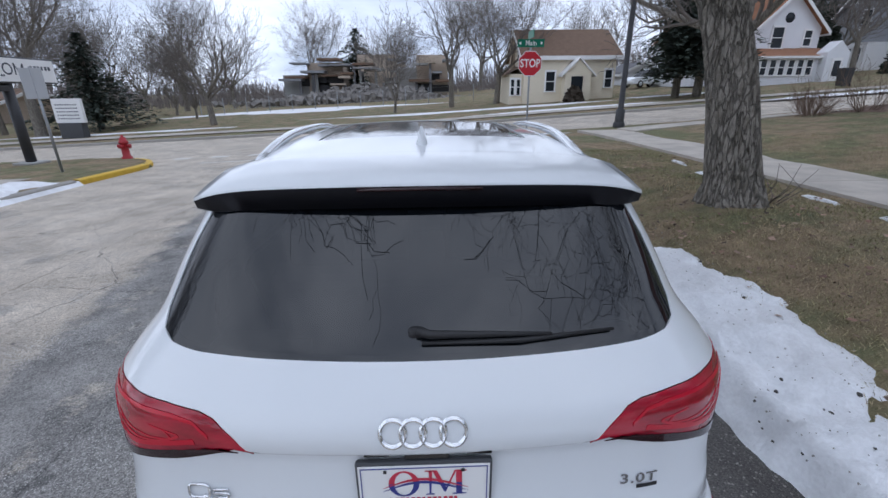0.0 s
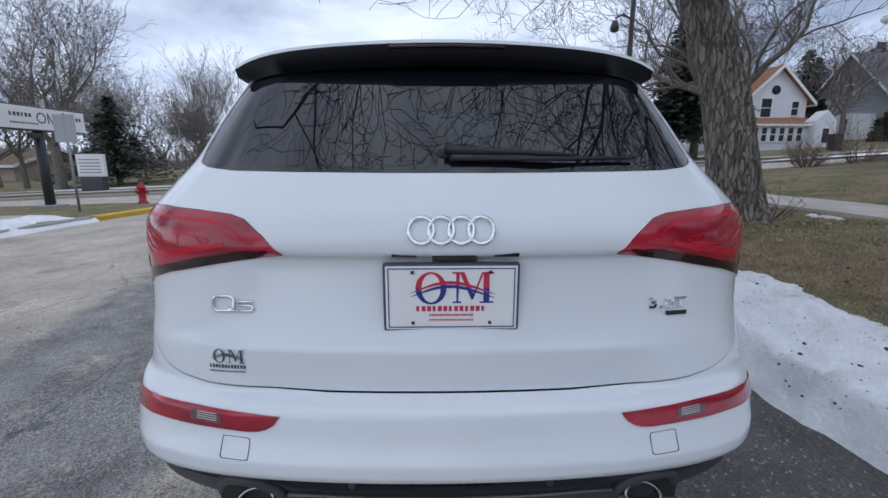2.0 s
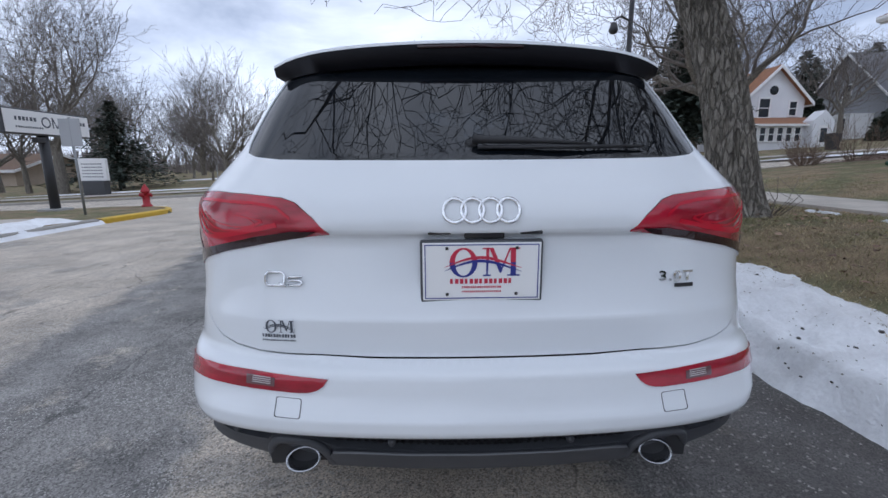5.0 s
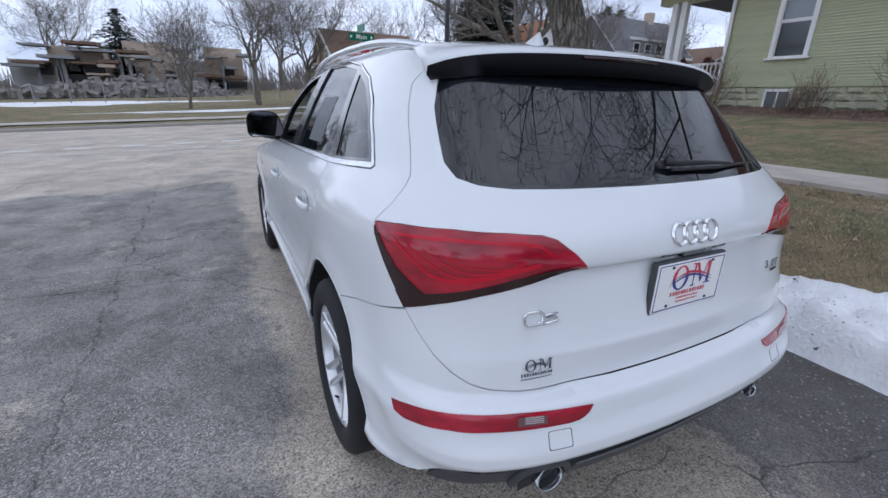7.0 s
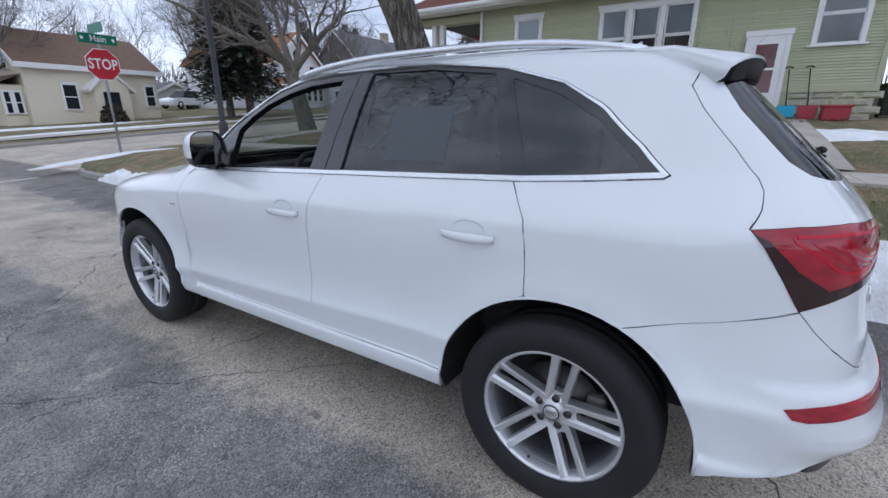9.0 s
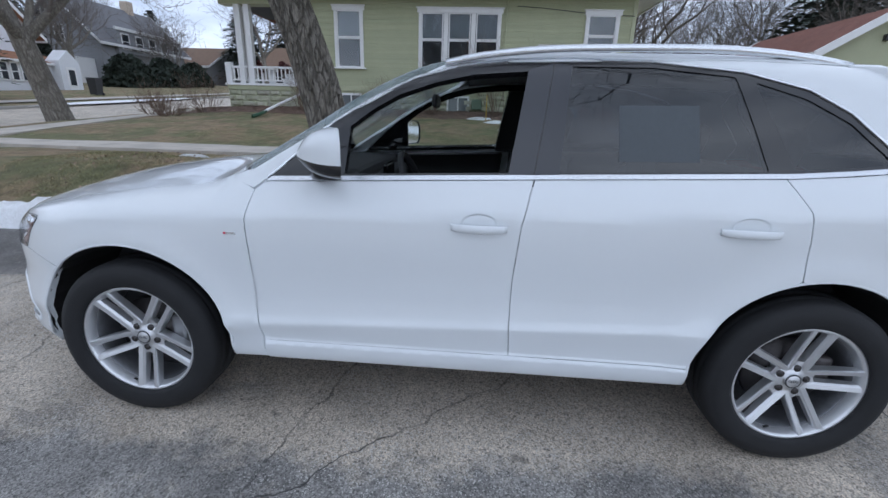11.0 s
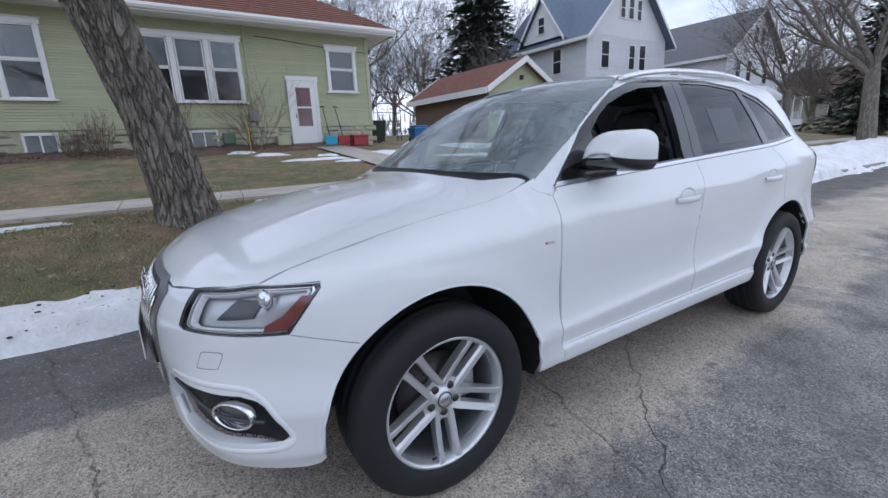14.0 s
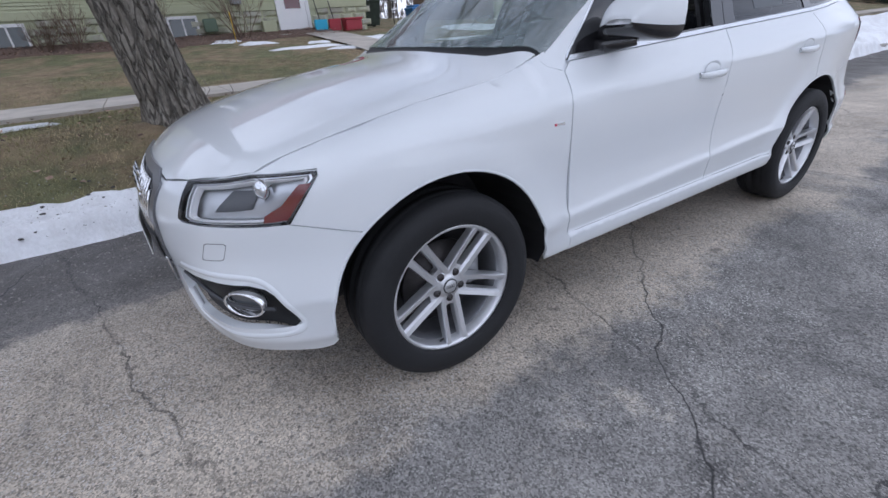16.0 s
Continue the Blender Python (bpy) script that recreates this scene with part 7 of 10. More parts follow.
# ---- trees ----
def grow(rng, p, d, length, r, level, most, wood, fine, droop=0.0, kids=(3, 5), spread=0.75, min_r=0.004, up=0.12, lowest=-9.0, kink=1.0):
    """A branch with a wavering line, and its side branches, into wood (thick) or fine (thin) tubes."""
    n = 5 if level < 2 else 4 if level < 3 else 3
    pts, rad, q = [p.copy()], [r], p.copy()
    dd = d.normalized()
    for i in range(n):
        w = Vector((rng.uniform(-1, 1), rng.uniform(-1, 1), rng.uniform(-1, 1)))
        dd = (dd + w * kink * (0.16 + 0.05 * level) + Vector((0, 0, up - droop * (level > 1)))).normalized()
        if q.z + dd.z * length / n < lowest:
            dd = Vector((dd.x, dd.y, abs(dd.z) * 0.5 + 0.1)).normalized()
        q = q + dd * (length / n)
        pts.append(q.copy())
        rad.append(max(min_r, r * (1 - 0.62 * (i + 1) / n)))
    tgt = wood if level < 2 else fine
    tube(pts, rad, 8 if level == 0 else 6 if level == 1 else 4 if level == 2 else 3, tgt[0], tgt[1], cap=False)
    if level >= most:
        return
    k = rng.randint(*kids) + (1 if level < 2 else 0)
    for j in range(k):
        t = 0.28 + 0.72 * (j + rng.random() * 0.8) / k
        i = min(n - 1, int(t * n))
        base = pts[i].lerp(pts[i + 1], t * n - i) if i < n else pts[-1]
        ax = Vector((rng.uniform(-1, 1), rng.uniform(-1, 1), rng.uniform(-0.5, 0.8))).normalized()
        along = (pts[i + 1] - pts[i]).normalized()
        side = (ax - along * ax.dot(along)).normalized()
        nd = along * (1 - spread * 0.5) + side * spread
        grow(rng, base, nd, length * rng.uniform(0.5, 0.72), max(min_r, rad[i] * rng.uniform(0.45, 0.62)), level + 1, most, wood, fine, droop, kids, spread, min_r, up, lowest, kink)
    end = pts[-1] - pts[-2]
    grow(rng, pts[-1], end, length * 0.62, max(min_r, rad[-1] * 0.95), level + 1, most, wood, fine, droop, kids, spread, min_r, up, lowest, kink)


def bare_tree(seed, height=9.0, r=0.22, trunk=0.28, most=4, label="bare winter tree with a wide twiggy crown", limbs=5, spread=0.8, min_r=0.008, kids=(3, 4), kink=1.5):
    rng = random.Random(seed)
    t = thing("bare_tree", label, "tree", "bare trees")
    wood, fine = ([], []), ([], [])
    h0 = height * trunk
    lean = Vector((rng.uniform(-0.1, 0.1), rng.uniform(-0.1, 0.1), 1))
    pts = [Vector((0, 0, -0.3)), Vector((0, 0, 0.05)), lean * (h0 * 0.5), lean * h0]
    tube(pts, [r * 1.5, r * 1.2, r, r * 0.85], 9, *wood, cap=False)
    for i in range(limbs):
        a = 2 * math.pi * (i + rng.random() * 0.6) / limbs
        d = Vector((math.cos(a) * spread, math.sin(a) * spread, 1.0 + rng.random() * 0.5))
        grow(rng, pts[-1] - Vector((0, 0, rng.random() * h0 * 0.2)), d, (height - h0) * rng.uniform(0.42, 0.56), r * rng.uniform(0.4, 0.6), 1, most, wood, fine, spread=0.7, min_r=min_r, kids=kids, kink=kink)
    part("trunk", mesh_of(*wood, True), BARK, t)
    part("crown", mesh_of(*fine, True), TWIG, t, "fine bare twigs")
    return t


def big_maple():
    """The leaning street tree whose limbs reach over the car."""
    rng = random.Random(11)
    t = thing("street_tree", "leaning bare maple with furrowed grey bark on the verge", "tree")
    line = [(3.63, 4.22, 0.35), (3.61, 4.27, 0.75), (3.57, 4.33, 1.1), (3.52, 4.42, 1.6), (3.46, 4.56, 2.15), (3.37, 4.73, 2.7), (3.26, 4.93, 3.25), (3.14, 5.08, 3.7)]
    rad = [0.40, 0.305, 0.275, 0.262, 0.255, 0.255, 0.27, 0.25]
    vs, fs, sides, sub = [], [], 110, 16
    P = [Vector(p) for p in line]
    rows = []
    for i in range(len(P) - 1):
        for k in range(sub):
            rows.append((P[i].lerp(P[i + 1], k / sub), rad[i] + (rad[i + 1] - rad[i]) * k / sub))
    rows.append((P[-1], rad[-1]))
    for c, r in rows:
        for s in range(sides):
            a = 2 * math.pi * s / sides
            dr = Vector((math.cos(a), math.sin(a), 0))
            q = c + dr * r
            fur = noise.noise(Vector((a * 7.5 + 1.6 * noise.noise(Vector((a, q.z * 1.7, 0))), q.z * 1.3, 2.0))) + 0.55 * noise.noise(Vector((a * 12, q.z * 3.2, 4.0)))
            root = 0.10 * max(0, 0.75 - q.z) * (1 + math.sin(a * 5 + 1)) if q.z < 0.75 else 0
            q = c + dr * (r + 0.020 * fur - 0.016 * (fur < -0.12) + root + 0.02 * noise.noise(Vector((a * 1.3, q.z * 0.9, 8))))
            vs.append(tuple(q))
    for i in range(len(rows) - 1):
        for s in range(sides):
            u = (s + 1) % sides
            fs.append((i * sides + s, i * sides + u, (i + 1) * sides + u, (i + 1) * sides + s))
    part("trunk", mesh_of(vs, fs, True), BARK, t)
    wood, fine = ([], []), ([], [])
    top = P[-1]
    for d, ln, r, droop in (((-1.0, -0.1, 0.34), 4.3, 0.11, 0.07), ((-1.0, 0.2, 0.16), 3.4, 0.09, 0.05), ((-1.0, -0.25, 0.18), 3.0, 0.08, 0.05), ((0.35, -1.0, 0.38), 4.0, 0.11, 0.04), ((-0.9, -0.55, 0.32), 4.4, 0.11, 0.06), ((-0.75, -0.9, 0.40), 3.4, 0.11, 0.04), ((-0.15, -1.0, 0.45), 3.6, 0.12, 0.02), ((-0.8, -0.45, 0.75), 3.6, 0.15, 0.02), ((-0.35, -1.0, 0.6), 4.0, 0.15, 0.05), ((-1.0, 0.25, 0.6), 3.4, 0.13, 0.03), ((0.7, 0.3, 0.9), 3.4, 0.17, 0.0), ((0.3, 0.9, 0.9), 3.4, 0.14, 0.0), ((0.6, -0.6, 0.9), 3.4, 0.13, 0.0), ((-0.1, 0.1, 1.2), 3.6, 0.16, 0.0)):
        grow(rng, top - Vector((0, 0, 0.25)), Vector(d), ln, r, 1, 5, wood, fine, droop=droop + 0.05, kids=(3, 4), spread=0.75, min_r=0.004, up=0.1 if d[2] > 0.5 else 0.04, lowest=3.8 if d[2] > 0.2 else 3.2, kink=1.8)
    part("limb", mesh_of(*wood, True), BARK, t)
    part("crown", mesh_of(*fine, True), TWIG, t, "fine bare twigs")
    # a broken limb stub and suckers at the foot
    for i in range(7):
        a = rng.uniform(-2.2, 0.6)
        p = Vector((3.55 + 0.45 * math.cos(a), 4.2 + 0.5 * math.sin(a), ground_level(3.6, 4.2)))
        pts = [p, p + Vector((rng.uniform(-0.1, 0.2), rng.uniform(-0.2, 0.1), 0.2)), p + Vector((rng.uniform(-0.2, 0.35), rng.uniform(-0.3, 0.2), rng.uniform(0.3, 0.5)))]
        tube_part("sucker", pts, [0.006, 0.004, 0.002], TWIG, t, 4)
    return t


big_maple()
tmpl = [bare_tree(21, 9.5, 0.20, 0.22, 4, limbs=7, spread=1.35, kids=(3, 5)), bare_tree(35, 11, 0.21, 0.3, 4, limbs=5, spread=0.7, kids=(3, 5)), bare_tree(52, 7.5, 0.11, 0.14, 4, limbs=8, spread=0.75, kids=(3, 5)), bare_tree(77, 13, 0.28, 0.25, 5, limbs=6, spread=0.95)]
tmpl[0].matrix_basis = pose(-15.3, 31.9, ground_level(-15.3, 31.9) - 0.05, 0, 0, 30)
tmpl[1].matrix_basis = pose(5.5, -46, ground_level(5.5, -46) - 0.1, 0, 0, 200)
leaning = bare_tree(64, 10.5, 0.33, 0.27, 5, "bare street tree with a leaning grey trunk", limbs=5, spread=0.95, kids=(3, 4))
leaning.matrix_basis = Matrix.Translation((11.5, 16.25, ground_level(11.5, 16.25) - 0.08)) @ Matrix.Rotation(radians(11), 4, Vector((-0.696, -0.717, 0))) @ Matrix.Rotation(2.0, 4, "Z")
tmpl[2].matrix_basis = pose(-2.6, 34.5, ground_level(-2.6, 34.5) - 0.05, 0, 0, 0)
tmpl[3].matrix_basis = pose(3.9, -21.0, ground_level(3.9, -21) - 0.1, 0, 0, 60)
trng = random.Random(4)
spots = [(1, 9, -50, 1.1), (3, 4.5, -62, 1.1), (0, 12, -66, 1.2), (1, 3.8, -80, 1.2), (3, 8, -92, 1.3), (0, -12, -70, 1.2), (1, -11, -95, 1.3), (3, 15, -44, 1.0), (0, 3.5, -104, 1.4), (3, -12, -118, 1.4), (1, 6, -124, 1.4), (3, 38, -27, 1.2), (1, 36, -7, 1.1), (3, 33, 2, 1.0), (0, 42, -15, 1.2), (1, 46, 4, 1.2),
         (3, -25.7, 29.8, 1.0), (1, -31, 33, 0.9), (3, -29, 55, 1.0), (0, -33, 47, 1.1), (0, -38, 62, 1.1), (3, -17, 4, 0.9), (1, -20, -7, 1.0), (0, -23, 11, 1.0), (2, -16, -16, 1.2), (3, -30, 2, 1.0), (1, 1.9, 36.5, 0.95), (3, 5.6, 36.8, 0.85), (2, -20.5, 40, 1.0), (1, -30, 40, 1.0), (0, -36, 36, 1.1), (2, -26, 47, 1.1), (3, -38, 52, 1.0), (1, -45, 42, 1.1),
         (3, 24, 44, 1.0), (1, 38, 40, 1.05), (0, 41, 45, 1.2), (1, 47, 26, 1.1), (3, 33, 50, 1.1), (0, 20, 52, 1.0), (2, 52, 40, 1.3), (1, 56, 55, 1.2),
         (1, 27, -5, 0.9), (3, 33, -9, 1.0), (0, 30, -14, 0.9), (1, 38, -16, 1.0), (3, 44, -24, 1.1), (0, 40, -2, 1.0), (1, 47, -12, 1.1), (2, 29, -1, 1.0), (3, 24, 3, 0.8), (0, 52, -32, 1.2), (1, 22, -15.5, 0.7),
         (3, 40, -45, 1.2), (1, 44, -58, 1.2), (0, 14, -52, 1.0), (3, 20, -66, 1.1), (1, 8, -60, 1.0), (0, 30, -74, 1.2), (2, 12, -40, 1.0), (3, -12, -60, 1.2),
         (1, -4, 75, 1.1), (3, 8, 70, 1.1), (0, -28, 66, 1.2), (1, -40, 75, 1.2), (2, 14, 62, 1.1), (3, -52, 60, 1.2), (0, -58, 45, 1.2), (1, 24, 72, 1.2), (3, -20, 82, 1.2), (1, 62, -5, 1.3), (3, 64, 20, 1.3), (0, 60, -20, 1.3)]
for k, x, y, s in spots:
    copy_thing(tmpl[k], Matrix.Translation((x, y, ground_level(x, y) - 0.1)) @ Matrix.Rotation(trng.uniform(0, 6.28), 4, "Z") @ Matrix.Scale(s * trng.uniform(0.9, 1.1), 4))


def evergreen(height, width, seed, label="dark dense evergreen tree", low=0.12, name="evergreen"):
    rng = random.Random(seed)
    t = thing(name, label, "tree", "evergreens")
    tube_part("trunk", [(0, 0, -0.3), (0, 0, height * 0.5), (0, 0, height)], [0.03 * height, 0.018 * height, 0.01], BARK, t, 7)
    vs, fs = [], []
    layers = int(height * 4)
    for i in range(layers):
        f = i / (layers - 1)
        z = height * (low + (1 - low) * f)
        reach = width * ((1 - f) ** 0.8) * (0.75 + 0.5 * rng.random()) + 0.12
        for b in range(20):
            a = rng.uniform(0, 6.283)
            r1 = reach * rng.uniform(0.65, 1.1)
            m = max(3, int(r1 * 6))
            for c in range(m):
                g = (c + rng.random()) / m
                x, y = r1 * g * math.cos(a), r1 * g * math.sin(a)
                zz = z - 0.25 * r1 * g * g + rng.uniform(-0.1, 0.1)
                s = rng.uniform(0.16, 0.34) * (0.6 + 0.05 * height)
                p = Vector((x, y, zz))
                u = Vector((math.cos(a) + rng.uniform(-0.6, 0.6), math.sin(a) + rng.uniform(-0.6, 0.6), rng.uniform(-0.5, 0.3))).normalized() * s
                w = u.cross(Vector((rng.uniform(-0.4, 0.4), rng.uniform(-0.4, 0.4), 1))).normalized() * s * 0.45
                o = len(vs)
                vs += [tuple(p - w), tuple(p + u * 0.6 - w * 0.6), tuple(p + u * 1.3), tuple(p + u * 0.6 + w * 0.6), tuple(p + w)]
                fs += [(o, o + 1, o + 2), (o, o + 2, o + 3), (o, o + 3, o + 4)]
    part("crown", mesh_of(vs, fs), NEEDLES, t)
    return t


e1 = evergreen(6.4, 4.0, 3)
e1.matrix_basis = pose(-24.3, 33.4, ground_level(-24.3, 33.4))
e2 = evergreen(10.0, 3.3, 8, low=0.17)
e2.matrix_basis = pose(17.8, 29.2, ground_level(17.8, 29.2))
e3 = evergreen(11.5, 3.6, 12, low=0.05)
e3.matrix_basis = pose(6.5, -34, ground_level(6.5, -34))
for e, x, y, s in ((e2, 29.0, -20.0, 1.45), (e1, 70, 33, 1.9), (e1, 78, 29, 2.2), (e2, 66, 38, 1.3), (e1, 84, 36, 2.3), (e2, 16.7, 29.9, 0.92), (e1, 52, 62, 1.8), (e1, 57, 66, 1.7), (e1, 62, 62, 1.9), (e1, -10, 66, 1.4), (e1, 90, 70, 2.2), (e1, 82, 78, 2.4), (e1, 50, -5, 1.2)):
    copy_thing(e, Matrix.Translation((x, y, ground_level(x, y))) @ Matrix.Rotation(x, 4, "Z") @ Matrix.Scale(s, 4))


def leafy(name, label, at, size, seed, material=HEDGE, n=1500):
    rng = random.Random(seed)
    t = thing(name, label, "hedge", "hedges", at)
    vs, fs = [], []
    for i in range(n):
        a, b, r = rng.uniform(0, 6.283), rng.uniform(-0.2, 1.5), rng.uniform(0.72, 1.05)
        p = Vector((size[0] * r * math.cos(a) * math.cos(b), size[1] * r * math.sin(a) * math.cos(b), size[2] * (0.05 + r * math.sin(b) * (1 + 0.2 * math.sin(3 * a)))))
        u = Vector((rng.uniform(-1, 1), rng.uniform(-1, 1), rng.uniform(-1, 1))).normalized() * 0.16 * size[2] ** 0.5
        w = u.cross(Vector((rng.uniform(-1, 1), rng.uniform(-1, 1), rng.uniform(-1, 1)))).normalized() * 0.1 * size[2] ** 0.5
        o = len(vs)
        vs += [tuple(p - u), tuple(p + w), tuple(p + u), tuple(p - w)]
        fs.append((o, o + 1, o + 2, o + 3))
    part("foliage", mesh_of(vs, fs), material, t)
    tube_part("stem", [(0, 0, -0.2), (0, 0, size[2] * 0.5)], [0.06, 0.03], BARK, t, 6)
    return t


def shrub(at, height, width, seed, label="leafless twiggy brown shrub beside the house"):
    rng = random.Random(seed)
    t = thing("bare_shrub", label, "shrub", "bare shrubs", at)
    wood, fine = ([], []), ([], [])
    for i in range(20):
        a = rng.uniform(0, 6.283)
        d = Vector((math.cos(a) * width / height, math.sin(a) * width / height, 1.0))
        grow(rng, Vector((0.12 * math.cos(a), 0.12 * math.sin(a), -0.05)), d, height * rng.uniform(0.6, 0.95), 0.012, 2, 4, wood, fine, kids=(2, 3), spread=0.6, min_r=0.003)
    part("stem", mesh_of(*fine, True), BROWN_WOOD, t)
    return t


# ---- houses ----
def gable_house(name, label, x0, x1, y0, y1, z0, eave, ridge, along, wall_mat, roof_mat, windows=(), over=0.4, ridge_at=0.5, category="house"):
    """A house with a gabled roof (ridge along x or y), trim boards and windows. windows: (face, along, sill, width, height)."""
    h = thing(name, label, category, "neighbouring houses")
    if along == "x":
        ym = y0 + (y1 - y0) * ridge_at
        v = [(x0, y0, z0), (x1, y0, z0), (x1, y1, z0), (x0, y1, z0), (x0, y0, eave), (x1, y0, eave), (x1, y1, eave), (x0, y1, eave), (x0, ym, ridge), (x1, ym, ridge)]
        f = [(0, 1, 5, 4), (2, 3, 7, 6), (3, 0, 4, 8, 7), (1, 2, 6, 9, 5), (4, 5, 9, 8), (6, 7, 8, 9)]
        sl = [((x0 - over, y0 - over), (x1 + over, y0 - over), ym, 1), ((x0 - over, y1 + over), (x1 + over, y1 + over), ym, -1)]
    else:
        xm = x0 + (x1 - x0) * ridge_at
        v = [(x0, y0, z0), (x1, y0, z0), (x1, y1, z0), (x0, y1, z0), (x0, y0, eave), (x1, y0, eave), (x1, y1, eave), (x0, y1, eave), (xm, y0, ridge), (xm, y1, ridge)]
        f = [(0, 1, 5, 8, 4), (2, 3, 7, 9, 6), (3, 0, 4, 7), (1, 2, 6, 5), (4, 8, 9, 7), (6, 9, 8, 5)]
    bm = bmesh.new()
    vv = [bm.verts.new(p) for p in v]
    for q in f[:4]:
        bm.faces.new([vv[i] for i in q])
    bmesh.ops.recalc_face_normals(bm, faces=bm.faces)
    wall = part("wall", bm, wall_mat, h)
    th = 0.14
    if along == "x":
        ym = y0 + (y1 - y0) * ridge_at
        for ye, s in ((y0, -1), (y1, 1)):
            run = abs(ym - ye)
            k = (ridge - eave) / run
            a, b = (ye + s * over, eave - over * k), (ym, ridge)
            vs = [(x, y, z + dz) for x in (x0 - over, x1 + over) for (y, z) in (a, b) for dz in (0, th)]
            part("roof", mesh_of(vs, [(0, 1, 3, 2), (4, 6, 7, 5), (1, 5, 7, 3), (0, 2, 6, 4), (0, 4, 5, 1), (2, 3, 7, 6)]), roof_mat, h)
            part("fascia", mesh_of([(x, a[0] + s * d, z) for x in (x0 - over, x1 + over) for d, z in ((0.01, a[1] - 0.14), (0.01, a[1] + th), (0.07, a[1] - 0.14), (0.07, a[1] + th))], [(0, 1, 3, 2), (4, 6, 7, 5), (1, 5, 7, 3), (0, 2, 6, 4), (0, 4, 5, 1), (2, 3, 7, 6)]), WHITE_TRIM, h)
            for xe, so in ((x0 - over, -1), (x1 + over, 1)):
                part("barge_board", mesh_of([(xe + so * d, y, z + dz) for d in (0.005, 0.06) for (y, z) in (a, b) for dz in (-0.12, th + 0.02)], [(0, 1, 3, 2), (4, 6, 7, 5), (1, 5, 7, 3), (0, 2, 6, 4), (0, 4, 5, 1), (2, 3, 7, 6)]), WHITE_TRIM, h)
    else:
        xm = x0 + (x1 - x0) * ridge_at
        for xe, s in ((x0, -1), (x1, 1)):
            k = (ridge - eave) / abs(xm - xe)
            a, b = (xe + s * over, eave - over * k), (xm, ridge)
            vs = [(x, y, z + dz) for y in (y0 - over, y1 + over) for (x, z) in (a, b) for dz in (0, th)]
            part("roof", mesh_of(vs, [(0, 1, 3, 2), (4, 6, 7, 5), (1, 5, 7, 3), (0, 2, 6, 4), (0, 4, 5, 1), (2, 3, 7, 6)]), roof_mat, h)
            part("fascia", mesh_of([(a[0] + s * d, y, z) for y in (y0 - over, y1 + over) for d, z in ((0.01, a[1] - 0.14), (0.01, a[1] + th), (0.07, a[1] - 0.14), (0.07, a[1] + th))], [(0, 1, 3, 2), (4, 6, 7, 5), (1, 5, 7, 3), (0, 2, 6, 4), (0, 4, 5, 1), (2, 3, 7, 6)]), WHITE_TRIM, h)
            for ye, so in ((y0 - over, -1), (y1 + over, 1)):
                part("barge_board", mesh_of([(x, ye + so * d, z + dz) for d in (0.005, 0.06) for (x, z) in (a, b) for dz in (-0.12, th + 0.02)], [(0, 1, 3, 2), (4, 6, 7, 5), (1, 5, 7, 3), (0, 2, 6, 4), (0, 4, 5, 1), (2, 3, 7, 6)]), WHITE_TRIM, h)
    # clapboard shadow lines, as thin proud boards
    face_pos = {"-x": ("x", x0, -1), "+x": ("x", x1, 1), "-y": ("y", y0, -1), "+y": ("y", y1, 1)}
    for face, a, z, w, hh in windows:
        ax, pos, s = face_pos[face]
        simple_window(h, ax, pos, s, a, z, w, hh)
    return h


def slab_box(ax, pos, s, a0, a1, z0, z1, d0, d1):
    """A box on a wall plane: from depth d0 to d1 outwards."""
    p0, p1 = sorted((pos + s * d0, pos + s * d1))
    return bm_box(p0, p1, a0, a1, z0, z1) if ax == "x" else bm_box(a0, a1, p0, p1, z0, z1)


def simple_window(h, ax, pos, s, a, z, w, hh, name="window"):
    """A double-hung window: trim all round, sill, two dark panes and a meeting rail."""
    f = part(name, slab_box(ax, pos, s, a - w / 2, a + w / 2, z + hh, z + hh + 0.14, 0.0, 0.085), WHITE_TRIM, h)
    for a0, a1, z0, z1, d in ((a - w / 2, a - w / 2 + 0.11, z, z + hh, 0.075), (a + w / 2 - 0.11, a + w / 2, z, z + hh, 0.075), (a - w / 2 - 0.04, a + w / 2 + 0.04, z - 0.08, z, 0.10), (a - w / 2 + 0.11, a + w / 2 - 0.11, z + hh * 0.48, z + hh * 0.48 + 0.06, 0.06)):
        part("frame", slab_box(ax, pos, s, a0, a1, z0, z1, 0.0, d), WHITE_TRIM, f)
    part("pane", slab_box(ax, pos, s, a - w / 2 + 0.11, a + w / 2 - 0.11, z, z + hh * 0.48, -0.02, 0.040), DARK_PANE, f)
    part("pane", slab_box(ax, pos, s, a - w / 2 + 0.11, a + w / 2 - 0.11, z + hh * 0.48 + 0.06, z + hh, -0.02, 0.045), DARK_PANE, f)
    return f


